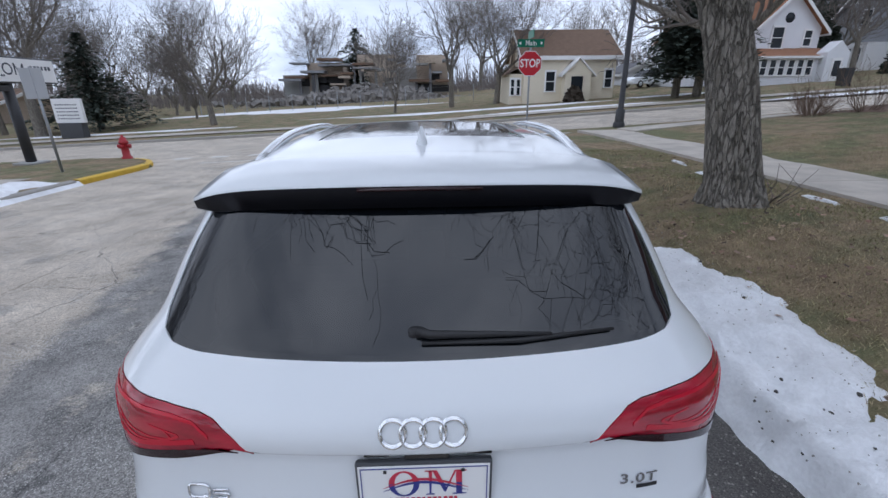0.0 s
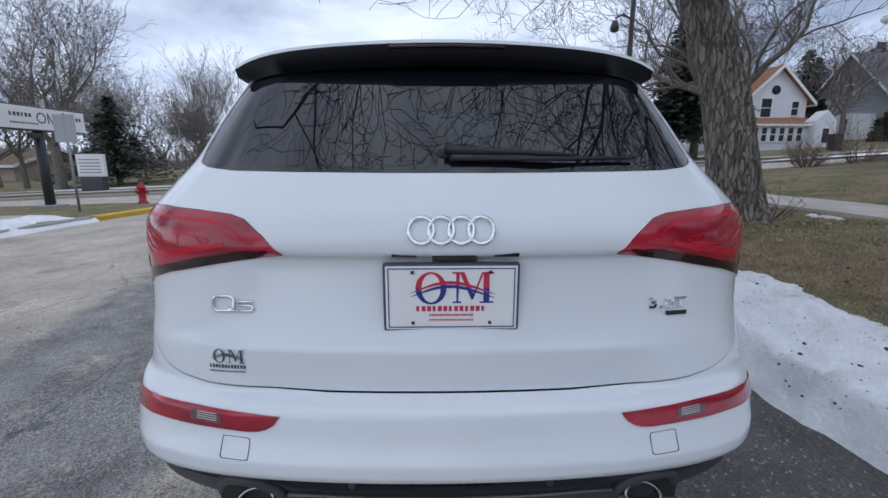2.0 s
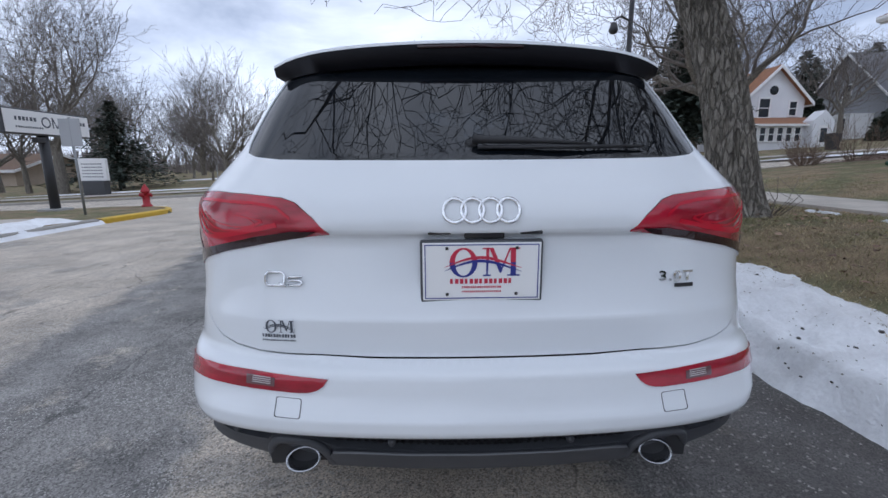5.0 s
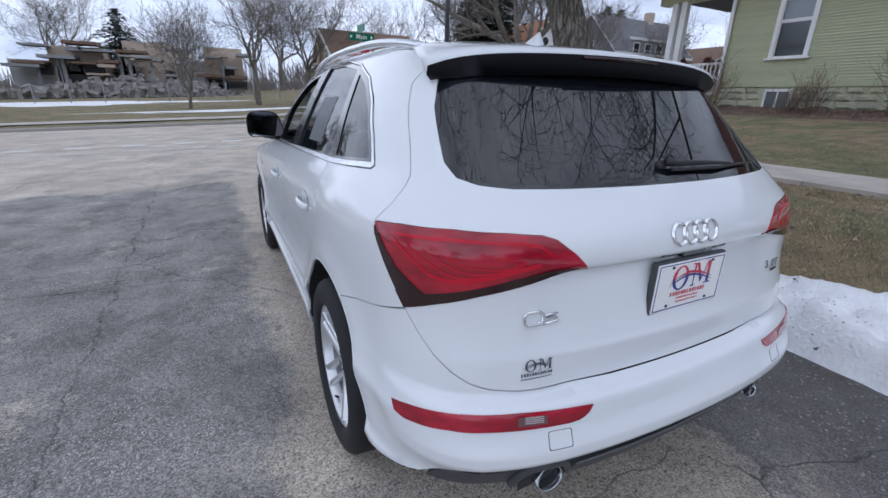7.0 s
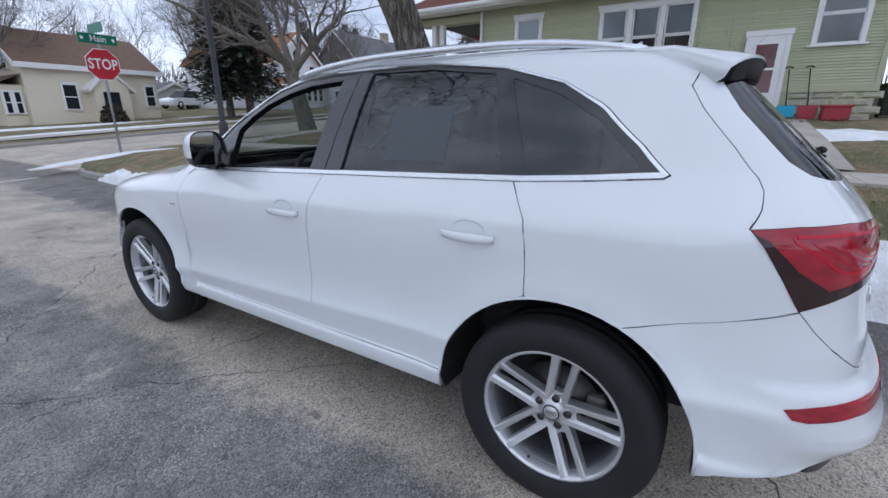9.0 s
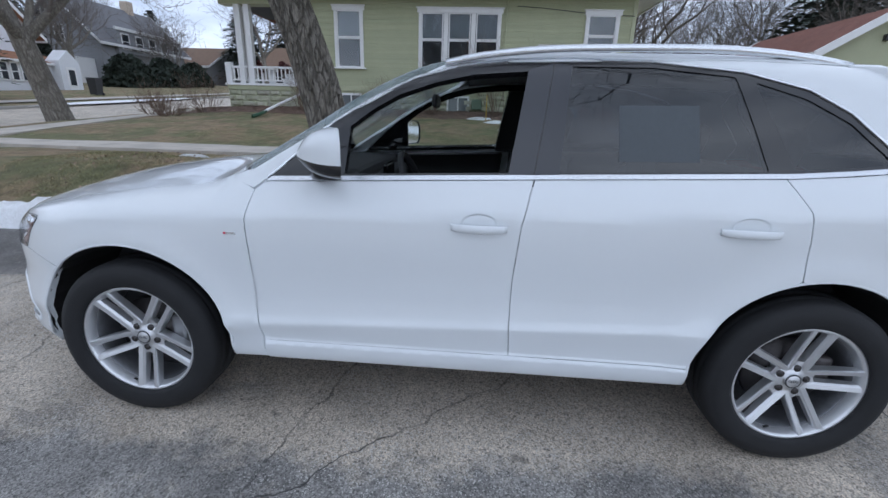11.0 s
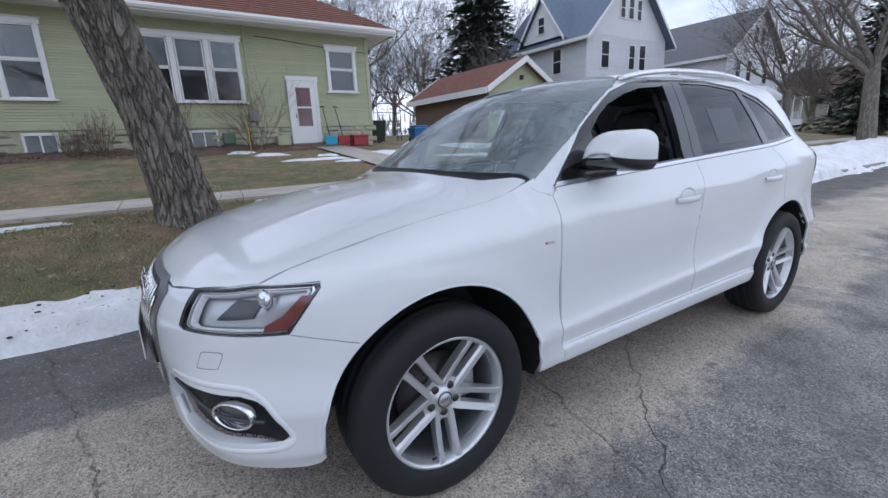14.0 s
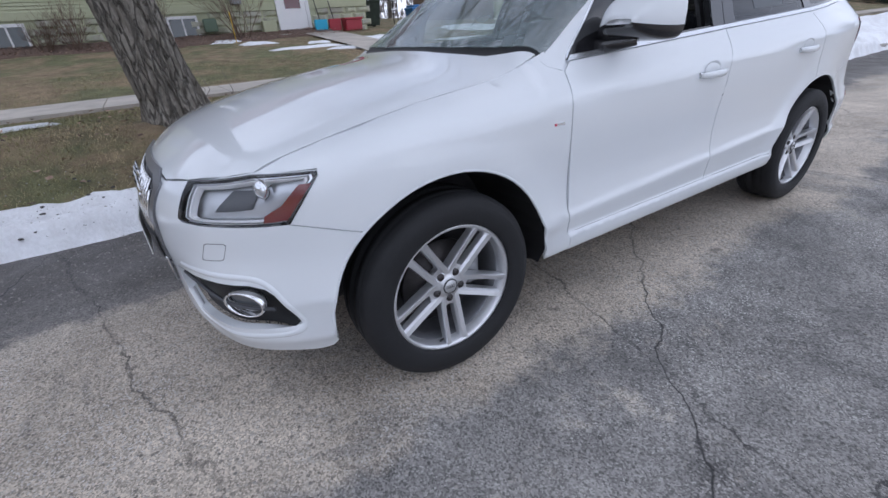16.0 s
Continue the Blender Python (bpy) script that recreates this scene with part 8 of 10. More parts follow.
# green bungalow
HX, FZ = 13.4, 2.17
house = thing("green_house", "green clapboard bungalow with white window trim and brown roof", "house")
wall = part("wall", bm_box(HX + 0.03, HX + 9.5, -2.52, 8.72, 1.2, 5.15), SIDING, house, "green clapboard wall")
openings = [(6.37, 7.37, 2.79, 4.68), (1.74, 4.48, 2.78, 4.64), (-0.57, 0.45, 1.36, 3.62), (-2.05, -0.98, 3.17, 4.62)]
z = FZ
while z < 5.05:
    cuts = sorted([(a, b) for a, b, c, d in openings if c < z + 0.05 < d])
    y = -2.52
    runs = []
    for a, b in cuts:
        runs.append((y, a))
        y = b
    runs.append((y, 8.72))
    for a, b in runs:
        if b - a > 0.02:
            part("board", mesh_of([(HX + 0.022, a, z), (HX + 0.022, b, z), (HX, b, z + 0.003), (HX, a, z + 0.003), (HX + 0.026, a, z + 0.0765), (HX + 0.026, b, z + 0.0765)], [(0, 1, 2, 3), (3, 2, 5, 4)]), SIDING, wall)
    z += 0.0735
part("water_table", bm_box(HX - 0.03, HX + 0.05, -2.56, 8.76, FZ - 0.16, FZ + 0.01), SIDING, wall, "plain green skirt board")
part("corner_board", bm_box(HX - 0.015, HX + 0.09, -2.56, -2.44, FZ, 5.05), SIDING, wall)
# rock-faced foundation
frng = random.Random(9)
for row in range(4):
    y = -2.5 - (0.2 if row % 2 else 0)
    while y < 8.7:
        w = frng.uniform(0.38, 0.62)
        z0 = 1.26 + row * 0.19
        if not any(a - 0.02 < y + w / 2 < b + 0.02 and z0 + 0.1 > 1.4 for a, b in ((6.5, 7.25), (2.67, 3.49), (-0.57, 0.45))):
            d = frng.uniform(0.0, 0.035)
            vs = [(HX + 0.04, y + 0.008, z0 + 0.006), (HX + 0.04, y + w - 0.008, z0 + 0.006), (HX + 0.04, y + w - 0.008, z0 + 0.18), (HX + 0.04, y + 0.008, z0 + 0.18)]
            vs += [(HX - 0.01 - d, y + w * 0.2, z0 + 0.05), (HX - 0.012 - d, y + w * 0.8, z0 + 0.045), (HX - 0.015 - d, y + w * 0.78, z0 + 0.142), (HX - 0.01 - d, y + w * 0.22, z0 + 0.147)]
            part("stone", mesh_of(vs, [(4, 5, 6, 7), (0, 1, 5, 4), (1, 2, 6, 5), (2, 3, 7, 6), (3, 0, 4, 7)]), STONE, wall)
        y += w


def house_window(y0, y1, z0, z1, lights=1, curtain=True, name="window"):
    """White trimmed sash window(s) on the green wall, with panes set back."""
    w = part(name, bm_box(HX - 0.05, HX + 0.02, y0 - 0.05, y1 + 0.05, z1 - 0.11, z1 + 0.02, 0.006), WHITE_TRIM, house, "white sash window")
    part("window_cap", bm_box(HX - 0.08, HX + 0.01, y0 - 0.08, y1 + 0.08, z1 + 0.02, z1 + 0.055, 0.004), WHITE_TRIM, w)
    part("window_sill", bm_box(HX - 0.09, HX + 0.02, y0 - 0.07, y1 + 0.07, z0 - 0.05, z0, 0.006), WHITE_TRIM, w)
    step = (y1 - y0) / lights
    for i in range(lights + 1):
        yy = y0 + i * step
        a, b = (yy, yy + 0.11) if i == 0 else (yy - 0.11, yy) if i == lights else (yy - 0.075, yy + 0.075)
        part("mullion", bm_box(HX - 0.045, HX + 0.02, a, b, z0, z1 - 0.11, 0.004), WHITE_TRIM, w)
    for i in range(lights):
        a, b = y0 + i * step + 0.09, y0 + (i + 1) * step - 0.09
        zm = z0 + (z1 - z0) * 0.50
        for (c, d, dep) in ((z0, zm, 0.012), (zm, z1 - 0.11, -0.004)):
            for q in ((a, a + 0.04, c, d), (b - 0.04, b, c, d), (a, b, c, c + 0.045), (a, b, d - 0.04, d)):
                part("sash", bm_box(HX + dep - 0.02, HX + dep + 0.02, *q), WHITE_TRIM, w)
            part("pane", bm_box(HX + dep + 0.002, HX + dep + 0.008, a + 0.03, b - 0.03, c + 0.03, d - 0.03), HOUSE_PANE, w)
        if curtain:
            part("curtain", mesh_of([(HX + 0.12 + 0.015 * (k % 2), a + (b - a) * k / 14, zz) for zz in (zm + 0.02, z1 - 0.1) for k in range(15)], [(k, k + 1, k + 16, k + 15) for k in range(14)]), CURTAIN, w, "pale curtain")
    return w


HOUSE_PANE = pane("house_pane", (0.85, 0.88, 0.9), ior=1.7)
ROOM_SHADE = plain("painted_room_shade", (0.03, 0.03, 0.032), rough=0.9)
# thin near-black sheets on the solid wall stand in for the unlit rooms
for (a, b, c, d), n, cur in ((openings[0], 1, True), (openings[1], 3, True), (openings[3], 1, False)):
    part("room_shade_sheet", bm_box(HX - 0.004 + 0.03, HX + 0.031, a + 0.05, b - 0.05, c, d - 0.05), ROOM_SHADE, house)
    house_window(a, b, c, d, n, False)
    zc = c + (d - c) * 0.52
    step = (b - a) / n
    for i in range(n):
        if cur:
            part("blind", bm_box(HX + 0.0235, HX + 0.0255, a + i * step + 0.13, a + (i + 1) * step - 0.13, zc, d - 0.16), CURTAIN, house, "pale net curtain in the upper sash")
# side door with storm door
door = part("door", bm_box(HX - 0.05, HX + 0.02, -0.46, 0.34, 1.40, 3.48, 0.006), WHITE_TRIM, house, "white storm door with a dark red glazed panel")
for q in ((-0.57, -0.46, 1.36, 3.478), (0.34, 0.45, 1.36, 3.478), (-0.60, 0.48, 3.48, 3.62)):
    part("door_frame", bm_box(HX - 0.07, HX + 0.02, *q, 0.004), WHITE_TRIM, door)
for c, d in ((2.02, 2.60), (2.66, 3.26)):
    part("door_pane", bm_box(HX - 0.056, HX - 0.052, -0.30, 0.18, c, d), plain("maroon_glass", (0.10, 0.02, 0.025), 0.1, coat=0.5), door, "dark red door pane")
    for q in ((-0.33, -0.30, c - 0.02, d + 0.02), (0.18, 0.21, c - 0.02, d + 0.02), (-0.33, 0.21, d, d + 0.03)):
        part("door_moulding", bm_box(HX - 0.062, HX - 0.05, *q), WHITE_TRIM, door)
part("door_handle", bm_box(HX - 0.09, HX - 0.05, 0.22, 0.25, 2.30, 2.42, 0.006), POLE_BLACK, door)
part("doorstep", bm_box(HX - 0.75, HX - 0.02, -0.60, 0.75, 1.05, 1.33, 0.02), SLAB, house, "concrete doorstep")
# basement windows
for a, b in ((6.5, 7.23), (2.69, 3.47)):
    bw = part("basement_window", bm_box(HX - 0.02, HX + 0.03, a, b, 1.88, 1.95), WHITE_TRIM, house, "small white basement window")
    for q in ((a, a + 0.06, 1.42, 1.9), (b - 0.06, b, 1.42, 1.9), (a, b, 1.38, 1.44), ((a + b) / 2 - 0.02, (a + b) / 2 + 0.02, 1.44, 1.9)):
        part("frame", bm_box(HX - 0.02, HX + 0.03, *q), WHITE_TRIM, bw)
    part("pane", bm_box(HX + 0.01, HX + 0.02, a + 0.05, b - 0.05, 1.44, 1.9), plain("basement_pane", (0.10, 0.115, 0.12), 0.1, coat=0.4), bw)
# eaves and hip roof
part("soffit", bm_box(12.72, HX + 0.1, -3.25, 12.0, 5.02, 5.06), WHITE_TRIM, house)
part("fascia", bm_box(12.66, 12.72, -3.3, 12.05, 4.98, 5.16, 0.006), WHITE_TRIM, house)
part("gutter", mesh_of([(12.66 - x, y, z) for y in (-3.32, 12.07) for x, z in ((0, 5.16), (0.11, 5.17), (0.12, 5.10), (0.08, 5.03), (0, 5.02))], [(0, 1, 6, 5), (1, 2, 7, 6), (2, 3, 8, 7), (3, 4, 9, 8), (0, 4, 3, 2, 1), (5, 6, 7, 8, 9)]), WHITE_TRIM, house, "white gutter")
part("fascia", bm_box(12.66, 24.0, -3.36, -3.30, 4.98, 5.16), WHITE_TRIM, house)
part("soffit", bm_box(HX + 0.102, 23.9, -3.3, -2.4, 5.02, 5.06), WHITE_TRIM, house)
for row in range(30):
    t0, t1 = row / 30, (row + 1) / 30
    for (a0, a1, b0, b1) in (((12.6, -3.4), (12.6, 12.1), (18.3, 2.3), (18.3, 6.4)),):
        l0, l1 = Vector(a0).lerp(Vector(b0), t0), Vector(a1).lerp(Vector(b1), t0)
        m0, m1 = Vector(a0).lerp(Vector(b0), t1), Vector(a1).lerp(Vector(b1), t1)
        z0, z1 = 5.16 + 3.4 * t0, 5.16 + 3.4 * t1
        part("shingle_course", mesh_of([(l0.x, l0.y, z0), (l1.x, l1.y, z0), (l1.x, l1.y, z0 + 0.03), (l0.x, l0.y, z0 + 0.03), (m1.x, m1.y, z1 + 0.006), (m0.x, m0.y, z1 + 0.006)], [(0, 3, 2, 1), (3, 5, 4, 2)]), SHINGLE_RED, house)
part("roof", mesh_of([(12.6, -3.4, 5.15), (24.0, -3.4, 5.15), (18.3, 2.3, 8.55), (24.0, 12.1, 5.15), (12.6, 12.1, 5.15), (18.3, 6.4, 8.55)], [(0, 1, 2), (1, 3, 5, 2), (3, 4, 5)]), SHINGLE_RED, house)
# porch at the street corner
part("porch_base", bm_box(HX, HX + 4, 8.72, 11.35, 1.0, 2.12), SIDING, house, "green porch base")
for row in range(4):
    y = 8.80 - (0.2 if row % 2 else 0)
    while y < 11.3:
        w, z0, d = frng.uniform(0.38, 0.6), 1.22 + row * 0.19, frng.uniform(0.0, 0.03)
        a, b = max(8.78, y), min(11.33, y + w)
        if b - a > 0.08:
            vs = [(HX - 0.002, a + 0.006, z0 + 0.006), (HX - 0.002, b - 0.006, z0 + 0.006), (HX - 0.002, b - 0.006, z0 + 0.18), (HX - 0.002, a + 0.006, z0 + 0.18)]
            vs += [(HX - 0.045 - d, a * 0.8 + b * 0.2, z0 + 0.05), (HX - 0.047 - d, a * 0.2 + b * 0.8, z0 + 0.045), (HX - 0.05 - d, a * 0.22 + b * 0.78, z0 + 0.142), (HX - 0.045 - d, a * 0.78 + b * 0.22, z0 + 0.147)]
            part("stone", mesh_of(vs, [(4, 5, 6, 7), (0, 1, 5, 4), (1, 2, 6, 5), (2, 3, 7, 6), (3, 0, 4, 7)]), STONE, house)
        y += w
part("porch_skirt", bm_box(HX - 0.05, HX + 0.02, 8.76, 11.36, 1.985, 2.118), SIDING, house, "plain green skirt board")
part("porch_floor", bm_box(HX - 0.08, HX + 4, 8.7, 11.42, 2.12, 2.19, 0.01), WHITE_TRIM, house)
for yy, xx in ((10.45, HX + 0.02), (10.80, HX + 0.02), (10.80, HX + 0.36)):
    part("porch_post", bm_box(xx, xx + 0.20, yy - 0.10, yy + 0.10, 2.19, 5.0, 0.012), WHITE_TRIM, house, "white post of the clustered porch column")
# ceiling colour is near black to carry the shade under the porch roof
part("porch_ceiling", bm_box(HX, HX + 4.0, 8.72, 11.5, 4.96, 5.0), mat("porch_shade_boards", (0.06, 0.06, 0.068), rough=0.8, vary=0.15, scale=3, stretch=(6, 1, 1)), house, "porch ceiling with its shade in the colour")
part("corner_board", bm_box(HX - 0.02, HX + 0.10, 8.66, 8.76, FZ - 0.1, 5.0), WHITE_TRIM, wall, "white corner board")
part("porch_beam", bm_box(HX, HX + 0.45, 8.7, 11.4, 4.72, 5.02), SIDING, house)
part("rail", bm_box(HX + 0.04, HX + 0.14, 8.8, 11.35, 2.70, 2.77, 0.008), WHITE_TRIM, house)
part("rail", bm_box(HX + 0.05, HX + 0.13, 8.8, 11.35, 2.28, 2.33), WHITE_TRIM, house)
for i in range(17):
    yy = 8.95 + i * 0.145
    part("baluster", bm_box(HX + 0.07, HX + 0.11, yy - 0.02, yy + 0.02, 2.33, 2.70), WHITE_TRIM, house)
part("newel", bm_box(HX + 0.0, HX + 0.18, 11.18, 11.40, 2.1, 2.88, 0.008), WHITE_TRIM, house)
for yy in (9.4, 10.4):
    leafy("planter_bush", "dark red dried plant on the porch rail", (HX + 0.35, yy, 2.6), (0.16, 0.22, 0.3), int(yy * 7), plain("dried_red", (0.09, 0.03, 0.03), 0.8), 120)
# downpipe
tube_part("downpipe", [(HX - 0.06, 8.66, 4.95), (HX - 0.06, 8.66, 2.0), (HX - 0.12, 8.70, 1.84), (11.9, 8.9, 1.47), (11.0, 8.96, 1.24)], 0.045, WHITE_TRIM, house, 8, "white downpipe with a long outlet")
tube_part("downpipe_end", [(11.15, 8.95, 1.27), (10.80, 8.98, 1.18), (10.45, 9.02, 1.12)], 0.055, plain("green_pipe", (0.03, 0.09, 0.05), 0.5), house, 8, "dark green outlet hose")
tube_part("cable", [(HX - 0.01, 1.25, 4.75), (HX - 0.02, 0.4, 4.70), (HX - 0.02, -1.2, 4.55), (HX - 0.02, -2.5, 4.50)], 0.012, GREY_PLASTIC, house, 5, "black cable along the wall")
tube_part("conduit", [(HX - 0.02, 1.58, 5.0), (HX - 0.02, 1.58, 2.6), (HX - 0.02, 1.55, 2.4)], 0.02, SIDING, house, 6)
part("meter_box", bm_box(HX - 0.14, HX, 1.42, 1.72, 2.18, 2.52, 0.02), POST, house, "grey electricity meter box")
part("gas_meter", bm_box(HX - 0.35, HX - 0.1, 2.25, 2.6, 1.5, 1.85, 0.04), plain("meter_green", (0.12, 0.17, 0.12), 0.6), house, "green gas meter")
part("cooler_box", bm_box(HX - 0.32, HX - 0.04, 0.60, 1.0, 1.33, 1.72, 0.02), SIDING, house)

# beds, shrubs and things by the house
tagged(part("mulch_bed", sheet(lines((11.7, 13.4, 0.17)), lines((-1.0, 12.4, 0.3)), lambda x, y: ground_level(x, y) + 0.03 + 0.10 * smooth01(x, 12.4, 13.3) + 0.03 * noise.noise(Vector((x * 3, y * 3, 0))) - (0.08 if x < 12.0 + 0.3 * noise.noise(Vector((0, y, 3))) else 0)), MULCH), "leaf-covered bed along the house wall", "flower bed", kind="structure")
tagged(part("garden_path", sheet(lines((6.4, 12.7, 0.5)), [-1.15, -0.05], lambda x, y: ground_level(x, y) + 0.045), SLAB), "concrete path to the side door", "path", kind="structure")
for x, y, h, w, sd in ((12.7, 8.35, 1.10, 0.28, 1), (12.6, 5.6, 0.75, 0.30, 2), (12.7, 3.95, 1.05, 0.22, 3), (12.6, 1.70, 1.6, 0.7, 4), (12.7, 6.25, 0.55, 0.32, 5), (12.2, 11.6, 0.9, 0.9, 6), (11.6, 12.6, 0.8, 0.9, 7), (12.0, 13.3, 0.7, 0.8, 8), (11.1, 12.0, 0.5, 0.8, 9)):
    shrub((x, y, ground_level(x, y)), h, w, sd)


def shovel(x, y, blade, lean):
    s = thing("snow_shovel", "snow shovel with a plastic blade leaning on the wall", "shovel", "snow shovels", (x, y, ground_level(x, y) + 0.05))
    tube_part("handle", [(0, 0, 0.25), (0.25, lean, 1.25)], 0.016, POLE_BLACK, s, 6)
    tube_part("grip", [(0.25, lean - 0.09, 1.27), (0.26, lean, 1.31), (0.25, lean + 0.09, 1.27)], 0.018, POLE_BLACK, s, 6)
    part("blade", bm_box(-0.09, 0.02, -0.2, 0.2, -0.02, 0.32, 0.02), blade, s)


shovel(12.95, -0.72, CYAN_PLASTIC, 0.08)
shovel(12.95, -1.18, RED_PLASTIC, 0.1)
tub = thing("red_tub", "dark red plastic crate beside the shovels", "crate", at=(12.9, -1.75, ground_level(12.9, -1.75)))
part("crate_body", bm_box(-0.2, 0.2, -0.28, 0.28, 0, 0.36, 0.03), RED_PLASTIC, tub)
part("crate_rim", bm_box(-0.23, 0.23, -0.31, 0.31, 0.32, 0.38, 0.015), RED_PLASTIC, tub)


def bin_(x, y, material, label, h=0.95):
    b = thing("wheeled_bin", label, "bin", "wheeled bins", (x, y, ground_level(x, y)))
    v = [(-0.24, -0.26, 0.05), (0.24, -0.26, 0.05), (0.24, 0.26, 0.05), (-0.24, 0.26, 0.05), (-0.3, -0.32, h), (0.3, -0.32, h), (0.3, 0.32, h), (-0.3, 0.32, h)]
    part("body", mesh_of(v, [(0, 3, 2, 1), (0, 1, 5, 4), (1, 2, 6, 5), (2, 3, 7, 6), (3, 0, 4, 7), (4, 5, 6, 7)]), material, b)
    part("lid", bm_box(-0.33, 0.33, -0.35, 0.35, h, h + 0.08, 0.03), material, b)
    for yy in (-0.25, 0.25):
        part("wheel", lathe([(0.001, -0.03), (0.1, -0.03), (0.1, 0.03), (0.001, 0.03)], 16, "y"), RUBBER, b).location = (0.25, yy, 0.1)


bin_(15.0, -5.4, BLUE_PLASTIC, "low blue plastic bin on the grass", 0.5)
bin_(16.6, -6.4, BLUE_PLASTIC, "blue plastic bin beside the garage", 0.6)
bin_(14.6, -3.2, HEDGE, "dark green plastic wheeled bin", 0.8)
bin_(27.0, 28.6, POLE_BLACK, "dark wheeled bin at the far kerb", 1.05)
stake = thing("marker_stake", "thin yellow marker stake in the lawn", "stake", at=(11.7, 2.1, ground_level(11.7, 2.1)))
tube_part("pole", [(0, 0, -0.1), (0, 0, 0.75)], 0.012, YELLOW, stake, 5)
trellis = thing("trellis", "black metal garden arch behind the house", "trellis", at=(17.5, -5.2, ground_level(17.5, -5.2)))
for yy in (-0.6, 0.6):
    for xx in (-0.2, 0.2):
        tube_part("post", [(xx, yy, 0), (xx, yy, 2.2)], 0.02, POLE_BLACK, trellis, 5)
for zz in (0.5, 0.9, 1.3, 1.7, 2.2):
    tube_part("rail", [(-0.2, -0.6, zz), (-0.2, 0.6, zz)], 0.015, POLE_BLACK, trellis, 5)

# garage with a red roof
gar = gable_house("garage", "green garage with a red shingle roof", 14.6, 21.5, -13.2, -9.1, 1.2, 3.75, 5.0, "x", SIDING, SHINGLE_RED, (), 0.35, category="garage")
# dark brown sheet over the green wall: this side's shade is in its colour
part("side_wall", bm_box(14.65, 21.45, -9.09, -9.05, 1.2, 3.7), BROWN_WOOD, gar, "brown side wall with its shade in the colour")
part("garage_door", bm_box(14.53, 14.6, -12.7, -9.7, 1.4, 3.3), WHITE_TRIM, gar, "white garage door")
for zz in (1.85, 2.3, 2.75):
    part("door_rib", bm_box(14.515, 14.53, -12.7, -9.7, zz, zz + 0.03), WHITE_TRIM, gar)
part("wall_lamp", bm_box(14.45, 14.6, -11.2, -11.05, 4.1, 4.3, 0.02), POLE_BLACK, gar)

# white house with a blue-grey roof
wh = gable_house("white_house", "tall white clapboard house with a blue-grey roof", 24.0, 34.5, -38.9, -27.4, 1.5, 9.9, 15.6, "x", WHITE_SIDING, SHINGLE_BLUE,
                 [("+y", 27.2, 6.9, 1.1, 2.0), ("+y", 31.2, 7.0, 1.0, 1.9), ("-x", -29.8, 7.1, 1.2, 2.1), ("-x", -33.6, 7.1, 1.0, 2.0), ("-x", -35.2, 7.1, 1.1, 2.1), ("-x", -32.0, 11.3, 0.8, 1.6), ("-x", -33.2, 11.3, 0.9, 1.8), ("-x", -34.4, 11.3, 0.8, 1.6), ("-x", -36, 3.0, 1.2, 2.0), ("-x", -31, 3.0, 1.2, 2.0)], 0.7)
for i in range(60):
    zz = 2.0 + i * 0.14
    if zz < 9.8:
        part("board", bm_box(23.975, 24.0, -38.9, -27.4, zz, zz + 0.115), WHITE_SIDING, wh)
        part("board", bm_box(24.0, 34.5, -27.4, -27.375, zz, zz + 0.115), WHITE_SIDING, wh)
dv = [(26.2, -26.9, 9.9), (31.2, -26.9, 9.9), (28.7, -26.9, 13.3), (28.7, -31.0, 13.3)]
part("dormer", mesh_of([dv[0], dv[1], dv[2]], [(0, 1, 2)]), WHITE_SIDING, wh, "white gabled dormer")
part("dormer_roof", mesh_of([(25.8, -26.6, 9.6), (28.7, -26.6, 13.55), (28.7, -32.5, 13.55), (25.8, -27.5, 9.8)], [(0, 1, 2, 3)]), SHINGLE_BLUE, wh)
part("dormer_roof", mesh_of([(31.6, -26.6, 9.6), (28.7, -26.6, 13.55), (28.7, -32.5, 13.55), (31.6, -27.5, 9.8)], [(3, 2, 1, 0)]), SHINGLE_BLUE, wh)
for a, b in (((25.8, 9.6), (28.7, 13.55)), ((31.6, 9.6), (28.7, 13.55))):
    part("barge_board", mesh_of([(x, yy, zz + d) for yy in (-26.62, -26.52) for x, zz in (a, b) for d in (-0.2, 0.08)], [(0, 1, 3, 2), (4, 6, 7, 5), (1, 5, 7, 3), (0, 2, 6, 4)]), WHITE_TRIM, wh)
simple_window(wh, "y", -26.9, 1, 28.7, 10.5, 0.9, 1.3)
part("porch_roof", bm_box(21.6, 24.0, -38.5, -29.0, 5.0, 5.25), SHINGLE_BLUE, wh)
part("porch_fascia", bm_box(21.5, 21.6, -38.6, -28.9, 4.75, 5.2), WHITE_TRIM, wh)
for yy in (-38, -35, -32, -29.4):
    part("porch_column", bm_box(21.7, 21.9, yy - 0.12, yy + 0.12, 1.6, 4.9), WHITE_TRIM, wh)
leafy("round_bush", "dark clipped evergreen bush", (16.5, -24, 1.5), (1.2, 1.2, 2.0), 5)
leafy("round_bush", "dark clipped evergreen bush", (17.5, -29, 1.5), (1.1, 1.1, 1.6), 6)

